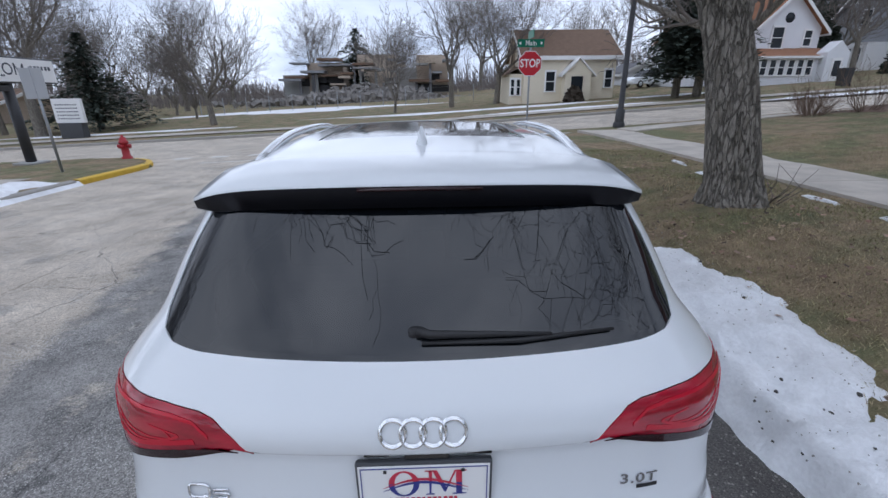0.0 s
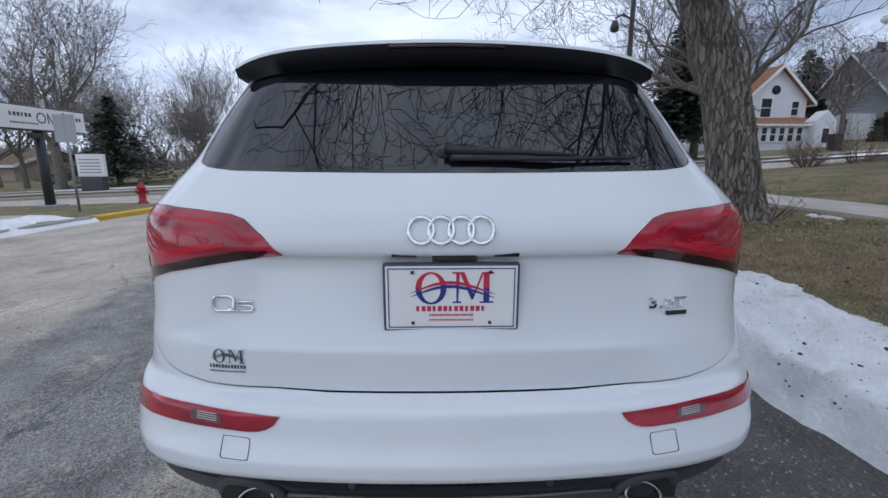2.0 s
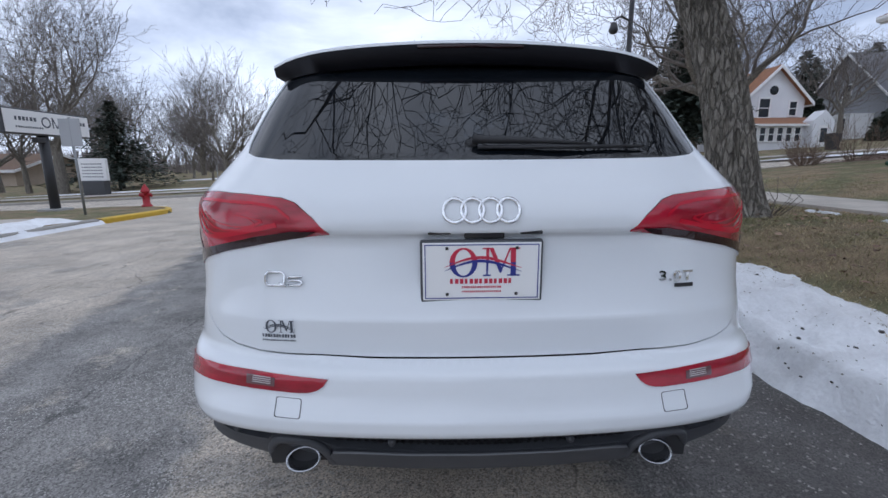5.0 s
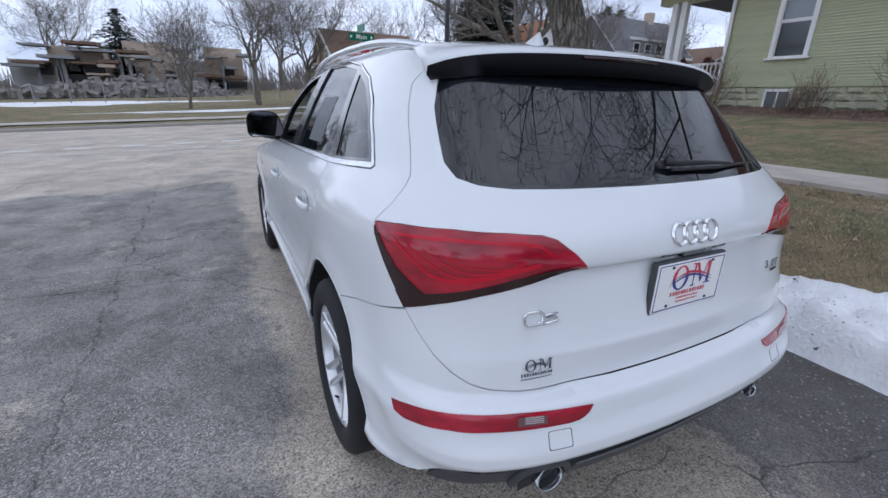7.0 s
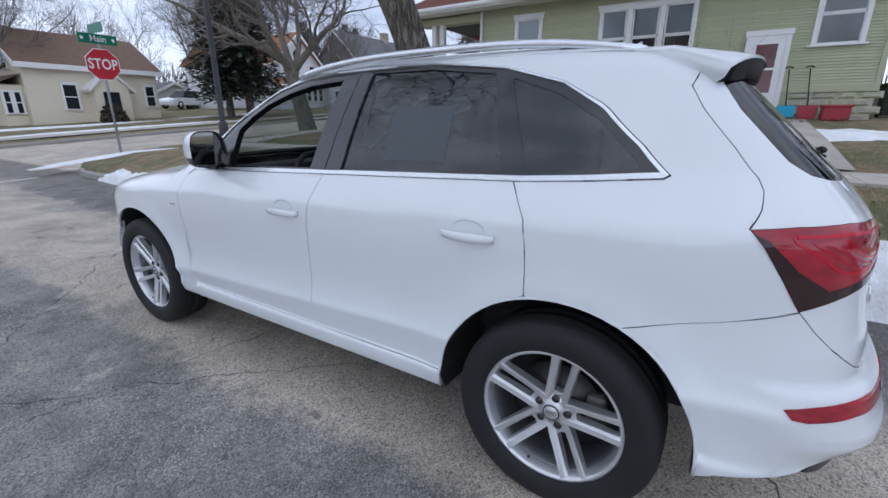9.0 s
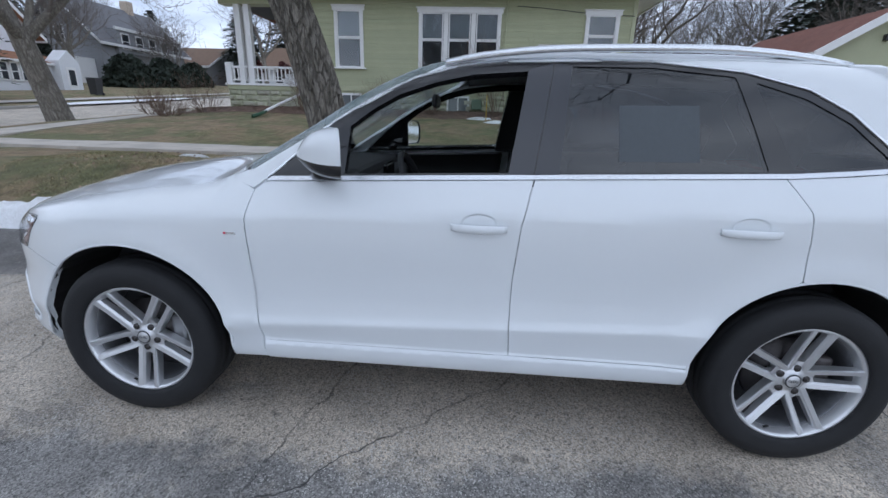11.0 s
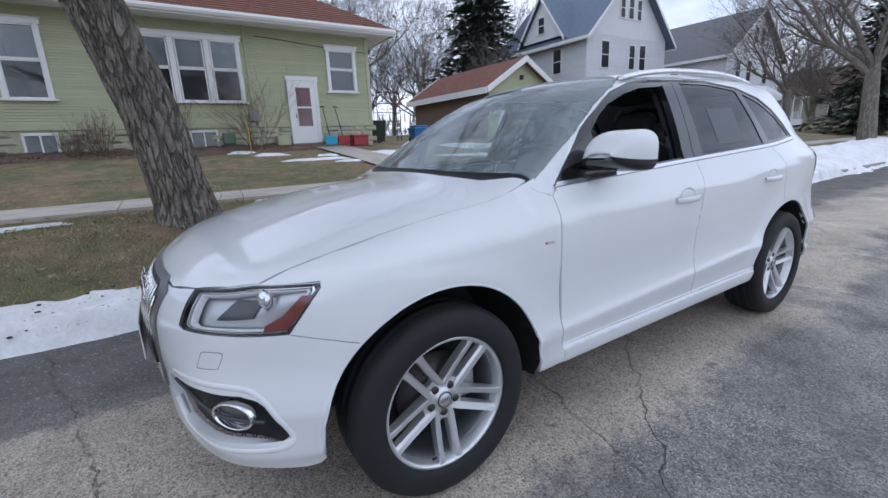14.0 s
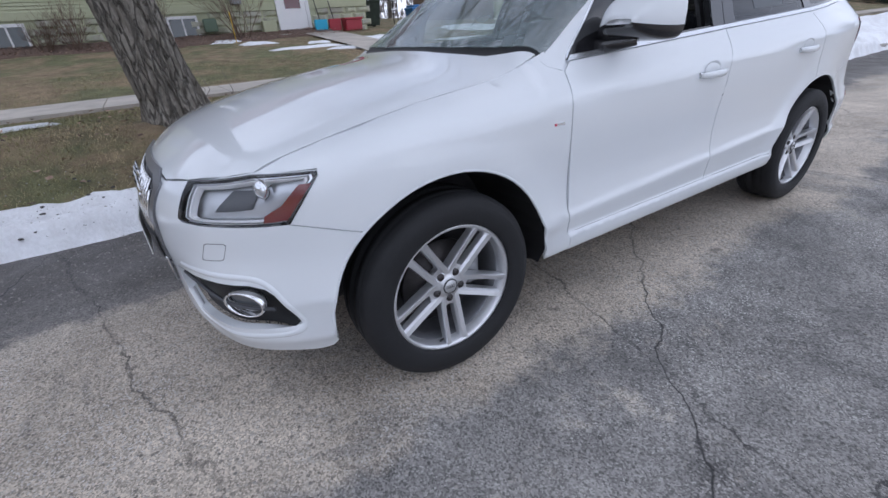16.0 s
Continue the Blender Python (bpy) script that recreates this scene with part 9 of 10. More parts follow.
# grey-white house with a porch
gh = gable_house("grey_white_house", "pale grey-white house with a grey roof and porch", 22.0, 36.0, -60.0, -47.0, 1.6, 9.2, 14.0, "x", WHITE_SIDING, SHINGLE_GREY,
                 [("+y", 31, 7.0, 1.2, 1.8), ("+y", 27.5, 6.2, 1.1, 2.2), ("+y", 34, 6.2, 1.1, 2.2), ("-x", -49.5, 6.4, 1.2, 2.2), ("-x", -52, 6.4, 1.2, 2.2), ("-x", -56, 6.4, 1.2, 2.2), ("-x", -53, 10.5, 1.0, 1.6), ("-x", -54.5, 10.5, 1.0, 1.6)], 0.6)
part("porch_roof", bm_box(18.6, 22.0, -59.5, -49.0, 4.8, 5.1), SHINGLE_GREY, gh)
part("porch_floor", bm_box(18.8, 22.0, -59.3, -49.2, 1.5, 2.2), WHITE_TRIM, gh)
for yy in (-59, -56.5, -54, -51.5, -49.4):
    part("porch_column", bm_box(18.9, 19.15, yy - 0.12, yy + 0.12, 2.2, 4.8), WHITE_TRIM, gh)
for i in range(40):
    part("baluster", bm_box(18.95, 19.0, -59 + i * 0.24, -58.95 + i * 0.24, 2.2, 3.1), WHITE_TRIM, gh)
gable_house("beige_house", "beige house with white gable trim", 16, 26, -82, -70, 1.2, 5.5, 9.0, "x", BEIGE_SIDING, SHINGLE_BROWN, [("-x", -73, 2.6, 1.6, 1.6), ("-x", -78, 2.6, 1.6, 1.6), ("-x", -76, 6.2, 1.4, 1.2), ("+y", 19, 2.6, 1.5, 1.5)], 0.6)
gable_house("small_white_house", "small white house down the street", 14, 24, -112, -98, 1.0, 5.0, 8.5, "x", WHITE_SIDING, SHINGLE_BLUE, [("-x", -101, 2.2, 1.6, 1.6), ("-x", -106, 2.2, 1.6, 1.6)], 0.6)
gable_house("small_white_house", "small white house behind bare trees", 12, 22, -146, -132, 1.0, 5.0, 8.5, "x", BEIGE_SIDING, SHINGLE_GREY, [("-x", -136, 2.2, 1.6, 1.6)], 0.6)

# across the main street
yh = gable_house("cream_house", "small cream clapboard house with a brown roof", 7.2, 14.1, 34.0, 40.5, 0.6, 4.25, 6.2, "x", CREAM, SHINGLE_BROWN, [("-y", 9.2, 1.75, 0.85, 1.35), ("-x", 36.2, 4.0, 0.8, 1.0), ("-y", 13.6, 2.0, 0.7, 1.2)], 0.35)
pr = 11.0
part("porch_box", mesh_of([(pr - 0.95, 33.0, 0.6), (pr + 0.95, 33.0, 0.6), (pr + 0.95, 33.0, 3.0), (pr, 33.0, 3.9), (pr - 0.95, 33.0, 3.0), (pr - 0.95, 34.0, 0.6), (pr + 0.95, 34.0, 0.6), (pr + 0.95, 34, 3.0), (pr, 34, 3.9), (pr - 0.95, 34, 3.0)], [(0, 1, 2, 3, 4), (1, 6, 7, 2), (5, 0, 4, 9)]), CREAM, yh, "gabled entrance porch")
for s in (-1, 1):
    part("porch_roof", mesh_of([(pr + s * 1.25, 32.8, 2.72 + dz) for dz in (0, 0.12)] + [(pr, 32.8, 3.95 + dz) for dz in (0, 0.12)] + [(pr + s * 1.25, 34.2, 2.72 + dz) for dz in (0, 0.12)] + [(pr, 34.2, 3.95 + dz) for dz in (0, 0.12)], [(0, 1, 3, 2), (4, 6, 7, 5), (1, 5, 7, 3), (0, 2, 6, 4)]), WHITE_TRIM, yh)
part("door", bm_box(pr - 0.5, pr + 0.35, 32.94, 33.0, 0.75, 2.75), DARK_PANE, yh, "dark front door")
part("chimney", bm_box(6.85, 7.25, 37.8, 38.4, 0.6, 6.4), BRICK_TAN, yh)
part("lean_to", bm_box(6.2, 7.2, 34.5, 39.5, 0.6, 3.0), CREAM, yh, "small side porch")
part("lean_to_roof", mesh_of([(5.9, 34.2, 2.95), (7.2, 34.2, 3.6), (7.2, 39.8, 3.6), (5.9, 39.8, 2.95)], [(0, 1, 2, 3)]), SHINGLE_BROWN, yh)
for a in (6.45, 6.9):
    simple_window(yh, "y", 34.5, -1, a, 1.5, 0.45, 1.1)
leafy("dry_bush", "round dry brown bush by the porch", (10.6, 32.4, ground_level(10.6, 32.4)), (0.7, 0.5, 0.9), 3, plain("dry_brown", (0.07, 0.055, 0.04), 0.9), 500)

wo = gable_house("porch_house", "white house with an orange-brown roof and glazed porch", 26.3, 31.7, 37.0, 46.0, 2.0, 6.3, 8.9, "y", WHITE_SIDING, SHINGLE_ORANGE, [("-y", 28.2, 4.85, 1.1, 1.5), ("-y", 30.7, 5.0, 0.8, 1.1)], 0.45)
part("side_wing", bm_box(22.4, 26.3, 38.2, 45.0, 2.0, 6.0), WHITE_SIDING, wo, "lower white side wing")
part("roof", mesh_of([(22.0, 37.7, 5.8), (28.6, 37.7, 5.8), (28.6, 41.6, 8.7), (22.8, 41.6, 8.7), (22.0, 45.4, 5.8), (28.6, 45.4, 5.8)], [(0, 1, 2, 3), (3, 2, 5, 4), (0, 3, 4)]), SHINGLE_ORANGE, wo)
part("gable_light", lathe([(0.001, -0.03), (0.34, -0.03), (0.38, 0.02)], 24, "y"), DARK_PANE, wo, "small round gable window").location = (28.9, 36.96, 7.05)
part("porch", bm_box(24.6, 31.6, 34.6, 37.0, 1.8, 4.1), WHITE_SIDING, wo, "glazed front porch")
part("porch_roof", mesh_of([(24.3, 34.3, 4.05), (31.9, 34.3, 4.05), (31.9, 37.1, 4.85), (24.3, 37.1, 4.85)], [(0, 1, 2, 3)]), SHINGLE_ORANGE, wo)
part("fascia", bm_box(24.3, 31.9, 34.25, 34.32, 3.92, 4.08), WHITE_TRIM, wo)
for i in range(7):
    simple_window(wo, "y", 34.6, -1, 25.1 + i * 0.72, 2.75, 0.64, 1.05)
part("porch_entry", mesh_of([(30.1, 33.9, 1.8), (31.8, 33.9, 1.8), (31.8, 33.9, 4.3), (30.95, 33.9, 5.1), (30.1, 33.9, 4.3), (30.1, 35, 1.8), (31.8, 35, 1.8), (31.8, 35, 4.3), (30.95, 35, 5.1), (30.1, 35, 4.3)], [(0, 1, 2, 3, 4), (1, 6, 7, 2), (5, 0, 4, 9), (2, 7, 8, 3), (4, 3, 8, 9)]), WHITE_SIDING, wo)
part("door", bm_box(30.55, 31.35, 33.84, 33.9, 2.0, 3.9), WHITE_TRIM, wo)
part("door_pane", bm_box(30.7, 31.2, 33.82, 33.84, 2.6, 3.7), DARK_PANE, wo)
part("chimney", bm_box(27.2, 27.8, 40, 40.6, 7, 9.4), BRICK_TAN, wo)
gable_house("white_garage", "small white garage behind a parked car", 22.2, 27.1, 52, 58, 1.6, 3.5, 4.7, "y", WHITE_SIDING, SHINGLE_GREY, (), 0.4, category="garage")
# grey gambrel house
gg = gable_house("gambrel_house", "grey house with a gambrel roof and white trim", 46, 60, 44, 53, 3.0, 8.2, 12.6, "x", GREY_SIDING, SHINGLE_GREY, [("-x", 48.5, 7.6, 1.1, 1.7), ("-y", 50, 7.3, 1.2, 1.5), ("-y", 53, 7.3, 1.2, 1.5), ("-y", 56.5, 7.3, 1.2, 1.5), ("-x", 47, 4.2, 2.6, 1.6), ("-x", 50.5, 10.2, 0.8, 1.1)], 0.6)
part("dormer_wall", bm_box(48, 59, 43.6, 46, 6.9, 9.4), GREY_SIDING, gg, "long grey dormer")
part("dormer_trim", bm_box(47.8, 59.2, 43.4, 43.62, 9.3, 9.6), WHITE_TRIM, gg)
for i in range(5):
    simple_window(gg, "y", 43.6, -1, 49.2 + i * 2.15, 7.4, 1.2, 1.5)
part("sun_porch", bm_box(43.5, 46, 45, 51, 3.0, 6.0), WHITE_TRIM, gg, "white glazed sun porch")
for i in range(5):
    simple_window(gg, "x", 43.5, -1, 45.8 + i * 1.1, 4.2, 0.9, 1.3)
part("chimney", bm_box(56, 57, 48, 49, 11, 13.8), BRICK_TAN, gg)
gable_house("pale_house", "pale house with a brown roof behind the porch", 58, 68, 24, 32, 3.6, 6.6, 9.4, "y", WHITE_SIDING, SHINGLE_BROWN, [("-x", 26.5, 4.6, 1.2, 1.4), ("-x", 29.5, 4.6, 1.2, 1.4), ("-y", 63, 4.6, 1.4, 1.4)], 0.5)
gable_house("brown_roof_house", "grey house with a brown roof", 62, 74, 42, 52, 3.5, 7.0, 9.8, "y", GREY_SIDING, SHINGLE_BROWN, [("-x", 45, 5, 1.2, 1.4)], 0.6)
for x, y, s, sd in ((41.5, 37.5, (2.6, 2.0, 2.4), 1), (46, 37, (2.8, 2, 2.3), 2), (51, 37, (2.4, 1.8, 2.1), 3), (37, 44, (2.6, 2.6, 4.5), 4)):
    leafy("hedge", "large dark clipped yew hedge", (x, y, ground_level(x, y)), s, sd, HEDGE, 2600)
# dealership building far left
gable_house("brick_building", "low brick building with a brown roof", -60, -43, 45, 55, -1.3, 0.9, 2.4, "x", BRICK_TAN, SHINGLE_BROWN, [("-y", -56, -0.3, 2, 1.2), ("-y", -50, -0.3, 2, 1.2)], 0.8, category="building")

# demolition site
site = thing("demolished_building", "half-demolished tan brick building with torn floors and rubble", "building")
for x0, x1, y0, y1, z0, z1, m in ((-15.5, -11.0, 60, 66, 0.4, 5.4, BRICK_TAN), (-19, -15.5, 61, 66, 0.4, 4.0, CONCRETE), (-9.6, -4.5, 64, 70, 0.4, 6.6, BRICK_TAN), (-1.5, 2.6, 61, 67, 0.4, 6.3, BRICK_TAN), (-4.5, -1.5, 66, 70, 0.4, 5.0, CONCRETE)):
    part("wall_block", bm_box(x0, x1, y0, y1, z0, z1), m, site)
srng = random.Random(6)
for i in range(26):
    x, z = srng.uniform(-19, 2.5), srng.uniform(2.0, 5.6)
    w = srng.uniform(1.0, 3.0)
    part("torn_slab", bm_box(x, x + w, 57.8, 60.5, z, z + srng.uniform(0.15, 0.35)), srng.choice([CONCRETE, BRICK_TAN, GREY_SIDING, SHINGLE_BROWN]), site)
for i in range(18):
    x = srng.uniform(-18, 2)
    part("column", bm_box(x, x + 0.3, 59, 59.3, 0.3, srng.uniform(2.5, 5.6)), srng.choice([CONCRETE, GREY_SIDING]), site)
for i in range(12):
    x, z = srng.uniform(-17, 1), srng.uniform(0.8, 4.2)
    part("dark_opening", bm_box(x, x + srng.uniform(1, 2.2), 59.6, 59.7, z, z + srng.uniform(0.8, 1.4)), BLACK_PLASTIC, site)
rv, rf = [], []
for i in range(900):
    x = srng.gauss(-7, 6.5)
    y = 56 + srng.uniform(-2.5, 3.5)
    hgt = max(0, 2.2 * math.exp(-((x + 7) / 8) ** 2) * (1 - abs(y - 56.5) / 4.5))
    c = Vector((x, y, 0.6 + hgt * srng.random()))
    e = Euler((srng.uniform(0, 3), srng.uniform(0, 3), srng.uniform(0, 3))).to_matrix()
    d = Vector((srng.uniform(0.15, 0.7), srng.uniform(0.1, 0.4), srng.uniform(0.06, 0.25)))
    o = len(rv)
    for sx in (-1, 1):
        for sy in (-1, 1):
            for sz in (-1, 1):
                rv.append(tuple(c + e @ Vector((sx * d.x, sy * d.y, sz * d.z))))
    rf += [tuple(o + k for k in q) for q in ((0, 1, 3, 2), (4, 6, 7, 5), (0, 4, 5, 1), (2, 3, 7, 6), (0, 2, 6, 4), (1, 5, 7, 3))]
tagged(part("rubble", mesh_of(rv, rf), RUBBLE), "heaps of broken brick and concrete rubble", "rubble", kind="stuff")
fence = thing("site_fence", "thin wire fence on posts around the demolition site", "fence")
for i in range(16):
    x = -22 + i * 2.2
    z = ground_level(x, 44)
    tube_part("post", [(x, 44, z - 0.2), (x, 44, z + 1.5)], 0.04, POST, fence, 5)
for dz in (0.5, 1.0, 1.45):
    tube_part("wire", [(-22 + i * 2.2, 44, ground_level(-22 + i * 2.2, 44) + dz) for i in range(16)], 0.012, POST, fence, 4)

# ---- street furniture ----
sz = ground_level(3.3, 14.26)
stop = thing("stop_sign", "red octagonal stop sign under a green street name sign", "sign", at=(3.3, 14.26, sz))
tube_part("post", [(0, 0.03, -0.3), (0, 0.03, 3.3 - sz)], 0.03, POST, stop, 6)
oct_ = lambda r, y: [(r * math.cos(math.pi / 8 + k * math.pi / 4), y, 2.62 - sz + r * math.sin(math.pi / 8 + k * math.pi / 4)) for k in range(8)]
part("sign_border", mesh_of(oct_(0.40, -0.012) + oct_(0.40, 0.0), [tuple(range(8)), tuple(reversed(range(8, 16)))] + [(k, 8 + k, 8 + (k + 1) % 8, (k + 1) % 8) for k in range(8)]), SIGN_WHITE, stop)
part("sign_face", mesh_of(oct_(0.38, -0.0145), [tuple(range(8))]), SIGN_RED, stop, "red octagon")
tm = text_mesh("STOP", 0.36, 0.001, 0.008, 1.05)
for v in tm.vertices:
    v.co = Vector((v.co.x * 0.72, -0.0165 - v.co.z, 2.62 - sz + v.co.y * 0.95))
part("lettering", tm, SIGN_WHITE, stop)
part("name_plate", bm_box(-0.42, 0.42, -0.008, 0.008, 3.10 - sz, 3.33 - sz), SIGN_GREEN, stop, "green street name plate")
tm = text_mesh("Main", 0.21, 0.001, 0.002)
for v in tm.vertices:
    v.co = Vector((v.co.x * 0.9, -0.0095 - v.co.z, 3.215 - sz + v.co.y))
part("lettering", tm, SIGN_WHITE, stop)
for xx in (-0.34, 0.33):
    part("bar", bm_box(xx - 0.03, xx + 0.03, -0.0105, -0.0085, 3.18 - sz, 3.25 - sz), SIGN_WHITE, stop)
part("name_plate", bm_box(-0.008, 0.008, -0.36, 0.42, 3.36 - sz, 3.58 - sz), SIGN_GREEN, stop)

lz = ground_level(6.7, 14.9)
lamp_post = thing("street_lamp", "tall black street lamp with a hanging lantern", "street lamp", at=(6.7, 14.9, lz))
tube_part("pole", [(0, 0, -0.2), (0, 0, 0.6), (0, 0, 0.62), (0, 0, 9.0)], [0.16, 0.15, 0.095, 0.075], POLE_BLACK, lamp_post, 12)
part("base", lathe([(0.2, 0.0), (0.2, 0.12), (0.15, 0.2)], 20, "z"), POLE_BLACK, lamp_post)
tube_part("arm", [(0, 0, 5.35), (-0.35, -0.05, 5.5), (-0.62, -0.1, 5.35)], 0.03, POLE_BLACK, lamp_post, 6)
part("lantern", lathe([(0.001, 0.2), (0.09, 0.17), (0.13, 0.02), (0.16, -0.02), (0.12, -0.16), (0.001, -0.2)], 20, "z"), POLE_BLACK, lamp_post).location = (-0.62, -0.1, 5.1)

hz = ground_level(-10.55, 15.0)
hyd = thing("fire_hydrant", "red fire hydrant on the corner lawn", "fire hydrant", at=(-10.55, 15.0, hz))
part("barrel", lathe([(0.001, -0.1), (0.17, -0.1), (0.17, 0.06), (0.12, 0.08), (0.115, 0.50), (0.15, 0.52), (0.15, 0.57), (0.12, 0.60), (0.09, 0.70), (0.04, 0.74), (0.04, 0.80), (0.001, 0.80)], 24, "z"), HYDRANT, hyd)
for d in ((1, 0), (-1, 0), (0, -1)):
    tube_part("outlet", [(0, 0, 0.42), (0.17 * d[0], 0.17 * d[1], 0.42), (0.2 * d[0], 0.2 * d[1], 0.42)], [0.065, 0.065, 0.075], HYDRANT, hyd, 12)

dz_ = ground_level(-13.4, 14.6)
ds = thing("dealer_sign", "white dealership sign board on a black post", "sign")
ds.matrix_basis = pose(-13.3, 14.5, dz_, 0, 0, 90)
tube_part("post", [(0, 0.1, -0.3), (0, 0.1, 2.3 - dz_)], 0.15, POLE_BLACK, ds, 12)
part("foot", bm_box(-0.35, 0.35, -0.25, 0.45, -0.1, 0.08, 0.02), CONCRETE, ds)
part("cabinet", bm_box(-1.55, 1.85, -0.10, 0.30, 2.19 - dz_, 2.99 - dz_, 0.03), GREY_PLASTIC, ds)
part("sign_face", bm_box(-1.50, 1.80, -0.115, -0.10, 2.24 - dz_, 2.94 - dz_), SIGN_WHITE, ds, "white sign face with a grey emblem")
me = lathe([(0.13, 0), (0.13, -0.004), (0.18, -0.004), (0.18, 0)], 28, "y")
for v in me.vertices:
    v.co += Vector((-0.02, -0.116, 2.62 - dz_))
part("emblem_ring", me, DECAL, ds)
for a, b in ((0.24, 0.24), (0.24, 0.40), (0.56, 0.40), (0.56, 0.56)):
    part("emblem_leg", mesh_of([(a - 0.025, -0.118, 2.80 - dz_), (a + 0.025, -0.118, 2.80 - dz_), (b + 0.025, -0.118, 2.45 - dz_), (b - 0.025, -0.118, 2.45 - dz_)], [(0, 1, 2, 3)]), DECAL, ds)
bars(-0.75, -0.119, 2.68 - dz_, 0.8, 0.12, 6, DECAL, ds)
bars(-0.65, -0.119, 2.42 - dz_, 1.0, 0.06, 12, DECAL, ds)
bars(1.25, -0.119, 2.68 - dz_, 0.85, 0.12, 6, DECAL, ds)
part("camera_box", bm_box(-0.45, -0.12, -0.1, 0.1, 1.95 - dz_, 2.12 - dz_, 0.02), POLE_BLACK, ds)

pz = ground_level(-10.4, 11.97)
ps = thing("post_sign", "bare metal back of a traffic sign on a post", "sign", at=(-10.4, 11.97, pz))
tube_part("post", [(0, 0, -0.2), (-0.02, 0, 2.75)], 0.035, POST, ps, 6)
part("plate", bm_box(-0.32, 0.28, -0.03, -0.015, 1.95, 2.72, 0.004), SIGN_BACK, ps)
bz = ground_level(-21.8, 27.6)
board = thing("notice_board", "small white notice board on a grey base", "sign", at=(-21.8, 27.6, bz))
part("base", bm_box(-0.7, 0.7, -0.25, 0.25, -0.2, 0.9, 0.03), GREY_PLASTIC, board)
part("panel", bm_box(-0.85, 0.85, -0.12, 0.12, 0.9, 2.3, 0.02), SIGN_WHITE, board)
for k in range(5):
    bars(0.0, -0.125, 1.95 - k * 0.2, 1.3, 0.07, 9, DECAL, board)


def simple_car(name, label, at, yaw, paint, L=4.6, W=1.8, H=1.65, van=0.0):
    """A parked car: body with a shaped side line, glass house, wheels, lamps."""
    c = thing(name, label, "car", "parked cars", at)
    c.rotation_euler = (0, 0, radians(yaw))
    h = H / 1.65
    low = [(-L / 2, 0.35), (-L / 2 + 0.05, 0.85 * h), (-L / 2 + 0.3, 0.98 * h), (L / 2 - 1.2, 0.98 * h), (L / 2 - 0.2, 0.80 * h), (L / 2, 0.6), (L / 2 - 0.05, 0.3)]
    top = [(-L / 2 + 0.15, 0.97 * h), (-L / 2 + 0.55, 1.55 * h), (-L / 2 + 1.2, H), (L / 2 - 2.1, H - 0.03), (L / 2 - 1.35, 0.98 * h)]
    for nm, pr, hw, hw2, m in (("body", low, W / 2, W / 2 - 0.04, paint), ("cabin", top, W / 2 - 0.1, W / 2 - 0.28, DARK_PANE)):
        n = len(pr)
        zs = [z for _, z in pr]
        wd = [hw + (hw2 - hw) * (z - min(zs)) / (max(zs) - min(zs)) for z in zs]
        vs = [(x, -w, z) for (x, z), w in zip(pr, wd)] + [(x, w, z) for (x, z), w in zip(pr, wd)]
        bm = bmesh.new()
        vv = [bm.verts.new(v) for v in vs]
        bm.faces.new(vv[:n])
        bm.faces.new(vv[n:])
        for k in range(n):
            bm.faces.new((vv[k], vv[(k + 1) % n], vv[n + (k + 1) % n], vv[n + k]))
        bmesh.ops.recalc_face_normals(bm, faces=bm.faces)
        bmesh.ops.bevel(bm, geom=list(bm.edges), offset=0.05, segments=2, affect="EDGES")
        part(nm, bm, m, c)
    part("roof", bm_box(-L / 2 + 1.0, L / 2 - 2.2, -W / 2 + 0.3, W / 2 - 0.3, H - 0.03, H + 0.02, 0.02), paint, c)
    for sx in (-L / 2 + 0.85, L / 2 - 0.9):
        for sy in (-W / 2 + 0.08, W / 2 - 0.08):
            w = new("wheel")
            w.parent = c
            w.location = (sx, sy, 0.33)
            part("tyre", lathe([(0.2, -0.1), (0.31, -0.1), (0.33, -0.07), (0.33, 0.07), (0.31, 0.1), (0.2, 0.1)], 24, "y"), RUBBER, w)
            part("rim", lathe([(0.001, -0.08), (0.2, -0.095), (0.2, 0.095), (0.001, 0.08)], 24, "y"), ALLOY, w)
    for sy in (-W / 2 + 0.25, W / 2 - 0.25):
        part("tail_lamp", bm_box(-L / 2 - 0.01, -L / 2 + 0.1, sy - 0.15, sy + 0.15, 0.75 * h, 0.92 * h, 0.02), RED_LENS, c)
        part("headlamp", bm_box(L / 2 - 0.22, L / 2 - 0.06, sy - 0.18, sy + 0.18, 0.62 * h, 0.74 * h, 0.02), REFLECTOR, c)
    return c


simple_car("parked_suv", "white SUV parked on a drive across the street", (21.2, 44.0, ground_level(21.2, 44)), 200, PAINT)
simple_car("parked_minivan", "silver minivan parked on a drive down the street", (15.0, -76, ground_level(15, -76)), 170, SATIN)
simple_car("parked_car", "dark red car in the dealership lot", (-26.5, 17.5, ground_level(-26.5, 17.5)), 10, plain("dark_red_paint", (0.12, 0.02, 0.025), 0.3, coat=1.0))

# ---- far woods that close the view ----
wrng = random.Random(17)
wv, wf = [], []
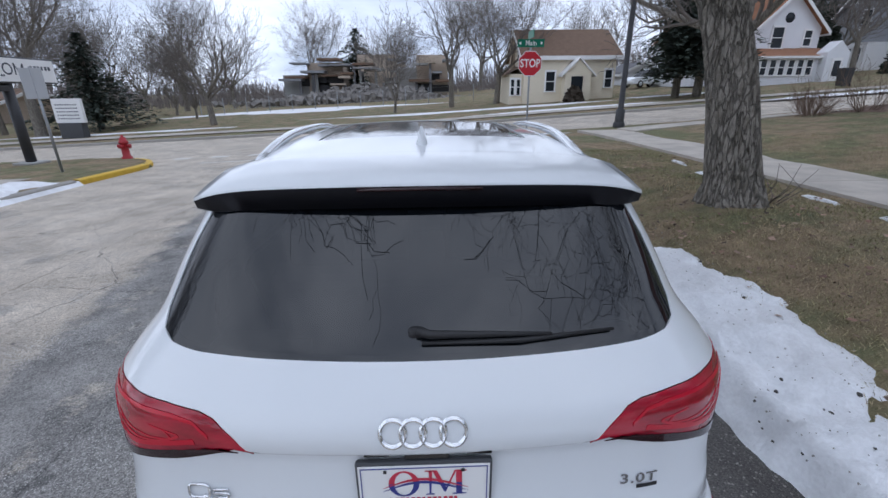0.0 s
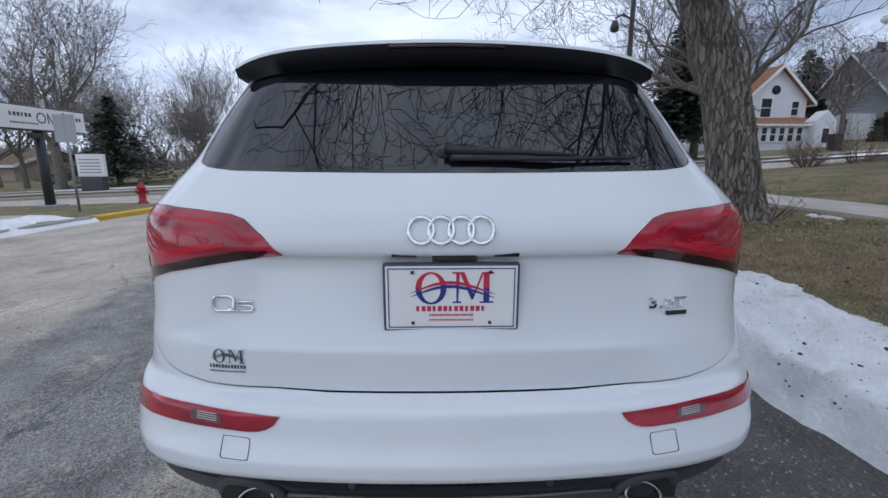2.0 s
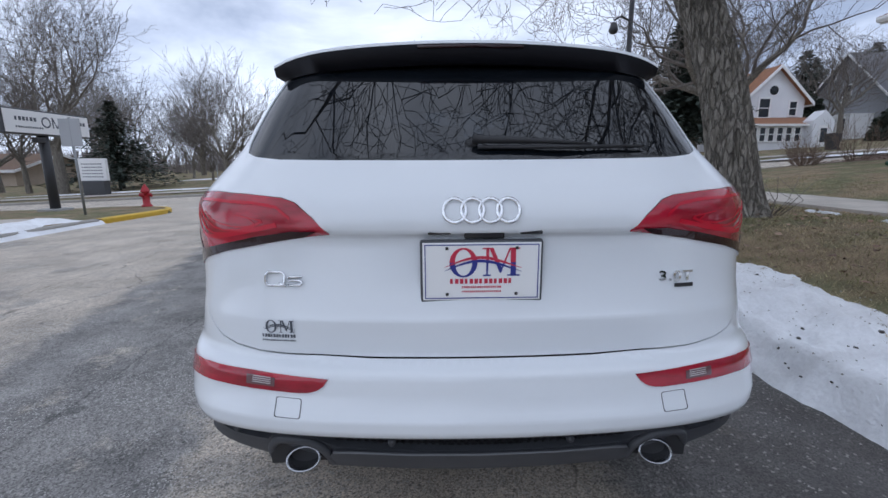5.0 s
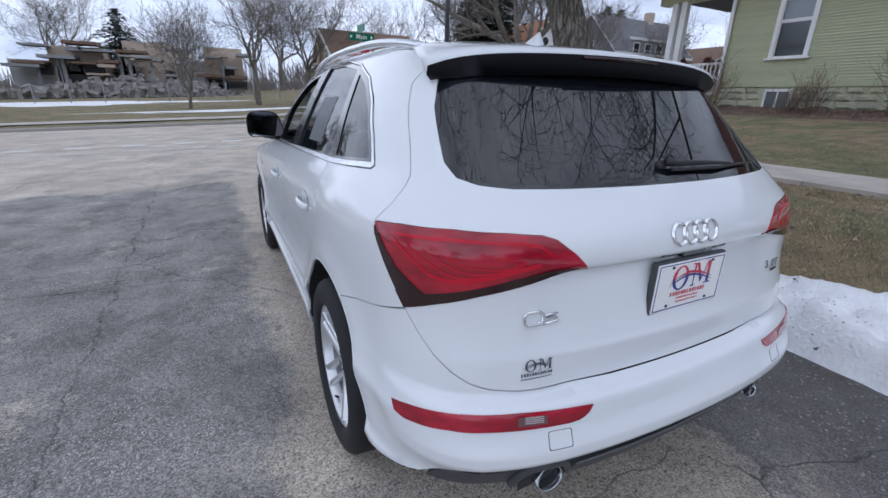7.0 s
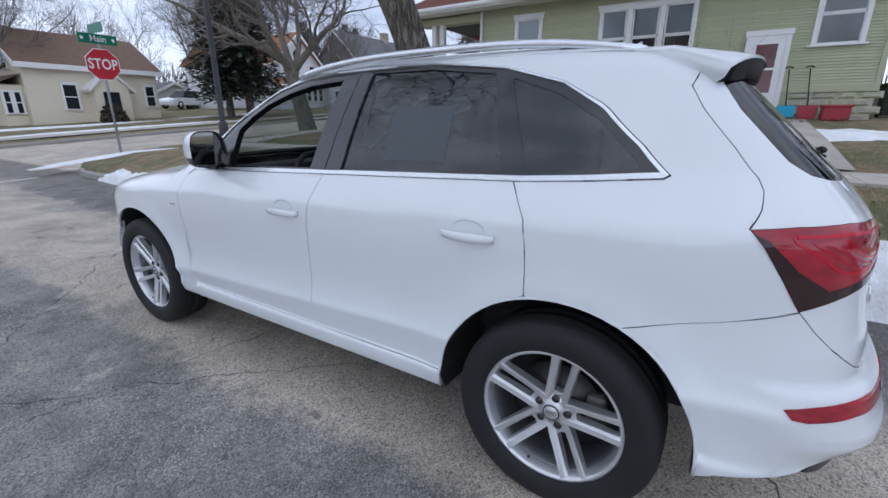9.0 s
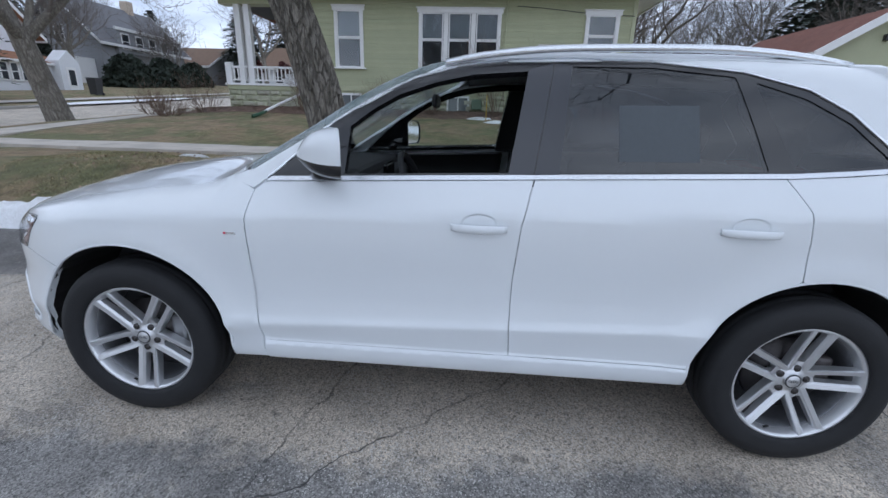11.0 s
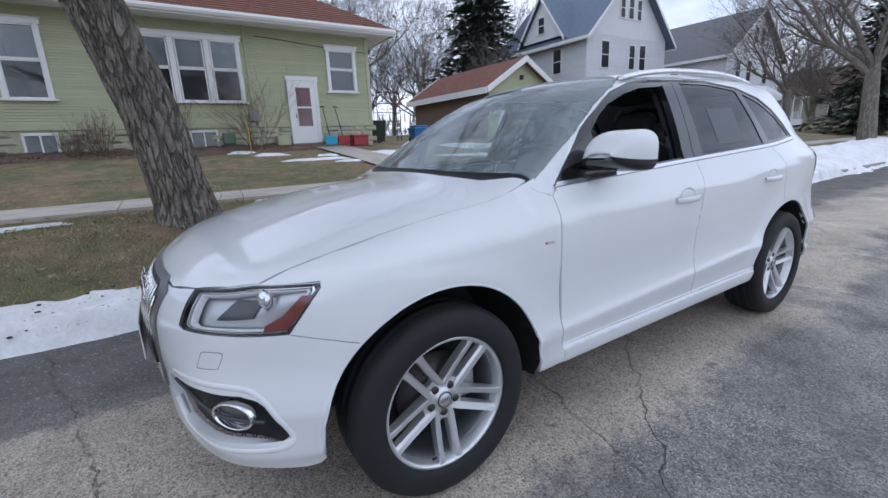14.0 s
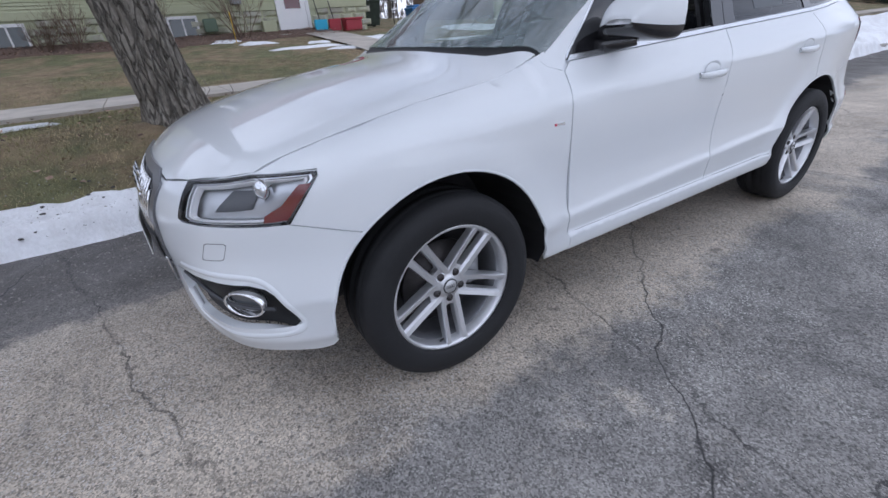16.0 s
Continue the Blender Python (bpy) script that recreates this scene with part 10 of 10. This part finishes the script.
for i in range(15000):
    band = i % 5
    if band < 3:
        x, y = wrng.uniform(-120, 70), wrng.uniform(66, 96)
    elif band == 3:
        x, y = wrng.uniform(72, 96), wrng.uniform(-95, 85)
    else:
        x, y = wrng.uniform(-30, 80), wrng.uniform(-172, -156)
    z = ground_level(x, y) - 0.2
    clump = 0.55 + 0.9 * max(-0.35, noise.noise(Vector((x * 0.07, y * 0.07, 1.0))))
    h = wrng.uniform(2.5, 8.5) * clump
    w = wrng.uniform(0.03, 0.11)
    lx, ly = wrng.uniform(-0.16, 0.16) * h, wrng.uniform(-0.16, 0.16) * h
    o = len(wv)
    wv += [(x - w, y, z), (x + w, y, z), (x + lx, y + ly, z + h), (x + lx * 0.5, y + ly * 0.5, z + h * 0.5), (x + lx * 0.5 + 0.06, y, z + h * 0.53), (x - lx * 0.9 + wrng.uniform(-1, 1), y, z + h * 0.95), (x + lx * 0.3 + wrng.uniform(-1, 1), y, z + h * 0.85)]
    wf += [(o, o + 1, o + 2), (o + 3, o + 4, o + 5), (o + 3, o + 4, o + 6)]
# pale grey-brown wood colour, with the haze of distance mixed in
tagged(part("far_woods", mesh_of(wv, wf), mat("hazed_bare_wood", (0.24, 0.215, 0.205), rough=0.95, vary=0.3, scale=0.3, grain=3, bump=0.0)), "grey-brown bare woods along the horizon", "woods", kind="stuff")


# ---- loose surface stuff ----
grng = random.Random(31)
gv, gf = [], []
for i in range(100000):
    x = 2.25 + 2.65 * grng.random() if i % 4 else 6.4 + 2.2 * grng.random()
    y = -5 + 14 * grng.random()
    if noise.noise(Vector((x * 0.9, y * 0.9, 3))) < -0.25 and grng.random() < 0.6:
        continue
    if math.hypot(x - 3.5, y - 4.25) < 0.45:
        continue
    z = lumpy(x, y) - 0.005
    h = grng.uniform(0.02, 0.055)
    a, b = grng.uniform(0, 6.283), grng.uniform(0, 6.283)
    dx, dy = 0.0036 * math.cos(a), 0.0036 * math.sin(a)
    lx, ly = h * grng.uniform(0.3, 1.2) * math.cos(b), h * grng.uniform(0.3, 1.2) * math.sin(b)
    o = len(gv)
    gv += [(x - dx, y - dy, z), (x + dx, y + dy, z), (x + lx, y + ly, z + h * 0.8)]
    gf.append((o, o + 1, o + 2))
tagged(part("grass_blades", mesh_of(gv, gf), BLADES), "short dead and green winter grass blades", "grass", kind="stuff")
lv, lf = [], []
for i in range(4200):
    if i % 5:
        x, y = 11.75 + 1.6 * grng.random() ** 0.7, grng.uniform(-2.0, 13)
    else:
        x, y = grng.uniform(2.2, 4.8), grng.uniform(-3, 8)
    z = lumpy(x, y) + 0.04 + (0.10 * smooth01(x, 12.4, 13.3) if x > 11 else 0.0)
    s = grng.uniform(0.012, 0.035)
    a = grng.uniform(0, 6.283)
    o = len(lv)
    for k in range(4):
        lv.append((x + s * math.cos(a + k * 1.57), y + s * math.sin(a + k * 1.57), z + grng.uniform(-0.01, 0.015)))
    lf.append((o, o + 1, o + 2, o + 3))
tagged(part("dead_leaves", mesh_of(lv, lf), mat("dry_leaves", (0.30, 0.21, 0.155), rough=0.85, vary=0.2, bump=0.0, island=0.8, second=(0.17, 0.10, 0.07), mixscale=6.0)), "scattered dry brown leaves", "leaves", kind="stuff")
# clods of dirt thrown up onto the ploughed snow
dv_, df_ = [], []
for i in range(420):
    y = grng.uniform(-4.0, 6.0)
    x = min(2.6, 1.76 + abs(grng.gauss(0, 0.30)))
    z = interp(x, [1.76, 2.0, 2.3, 2.6], [0.10, 0.22, 0.32, 0.40])
    r = grng.choice((0.003, 0.004, 0.005, 0.007, 0.011)) * grng.uniform(0.7, 1.4)
    o = len(dv_)
    for zz, rr, k in ((-0.4, 1.0, 6), (0.5, 0.75, 6)):
        for j in range(k):
            a = 2 * math.pi * j / k + grng.uniform(-0.3, 0.3)
            q = r * rr * grng.uniform(0.7, 1.2)
            dv_.append((x + q * math.cos(a), y + 1.3 * q * math.sin(a), z + r * zz * grng.uniform(0.6, 1.1)))
    df_ += [(o + j, o + (j + 1) % 6, o + 6 + (j + 1) % 6, o + 6 + j) for j in range(6)] + [tuple(o + 6 + j for j in range(6))]
tagged(part("dirt_clods", mesh_of(dv_, df_), mat("snow_dirt", (0.07, 0.065, 0.06), rough=0.95, vary=0.3, bump=0.0)), "dark clods of dirt on the melting snow", "dirt", kind="stuff")
cv, cf = [], []
for i in range(2600):
    if i % 2:
        x, y = grng.uniform(1.0, 2.5), grng.uniform(-3, 6)
        z = max(road_level(x, y), 0) + 0.006 if x < 1.75 else ground_level(max(x, 1.9), y) + 0.09
    else:
        x, y = grng.uniform(-4, 1.7), grng.uniform(-3, 7)
        z = road_level(x, y) + 0.003
    s = grng.uniform(0.003, 0.009)
    o = len(cv)
    cv += [(x - s, y - s * 0.6, z), (x + s, y - s * 0.5, z), (x + s * 0.4, y + s, z), (x, y, z + s * 0.9)]
    cf += [(o, o + 1, o + 3), (o + 1, o + 2, o + 3), (o + 2, o, o + 3)]
tagged(part("grit", mesh_of(cv, cf), KERB), "loose grit and small stones on the street", "gravel", kind="stuff")
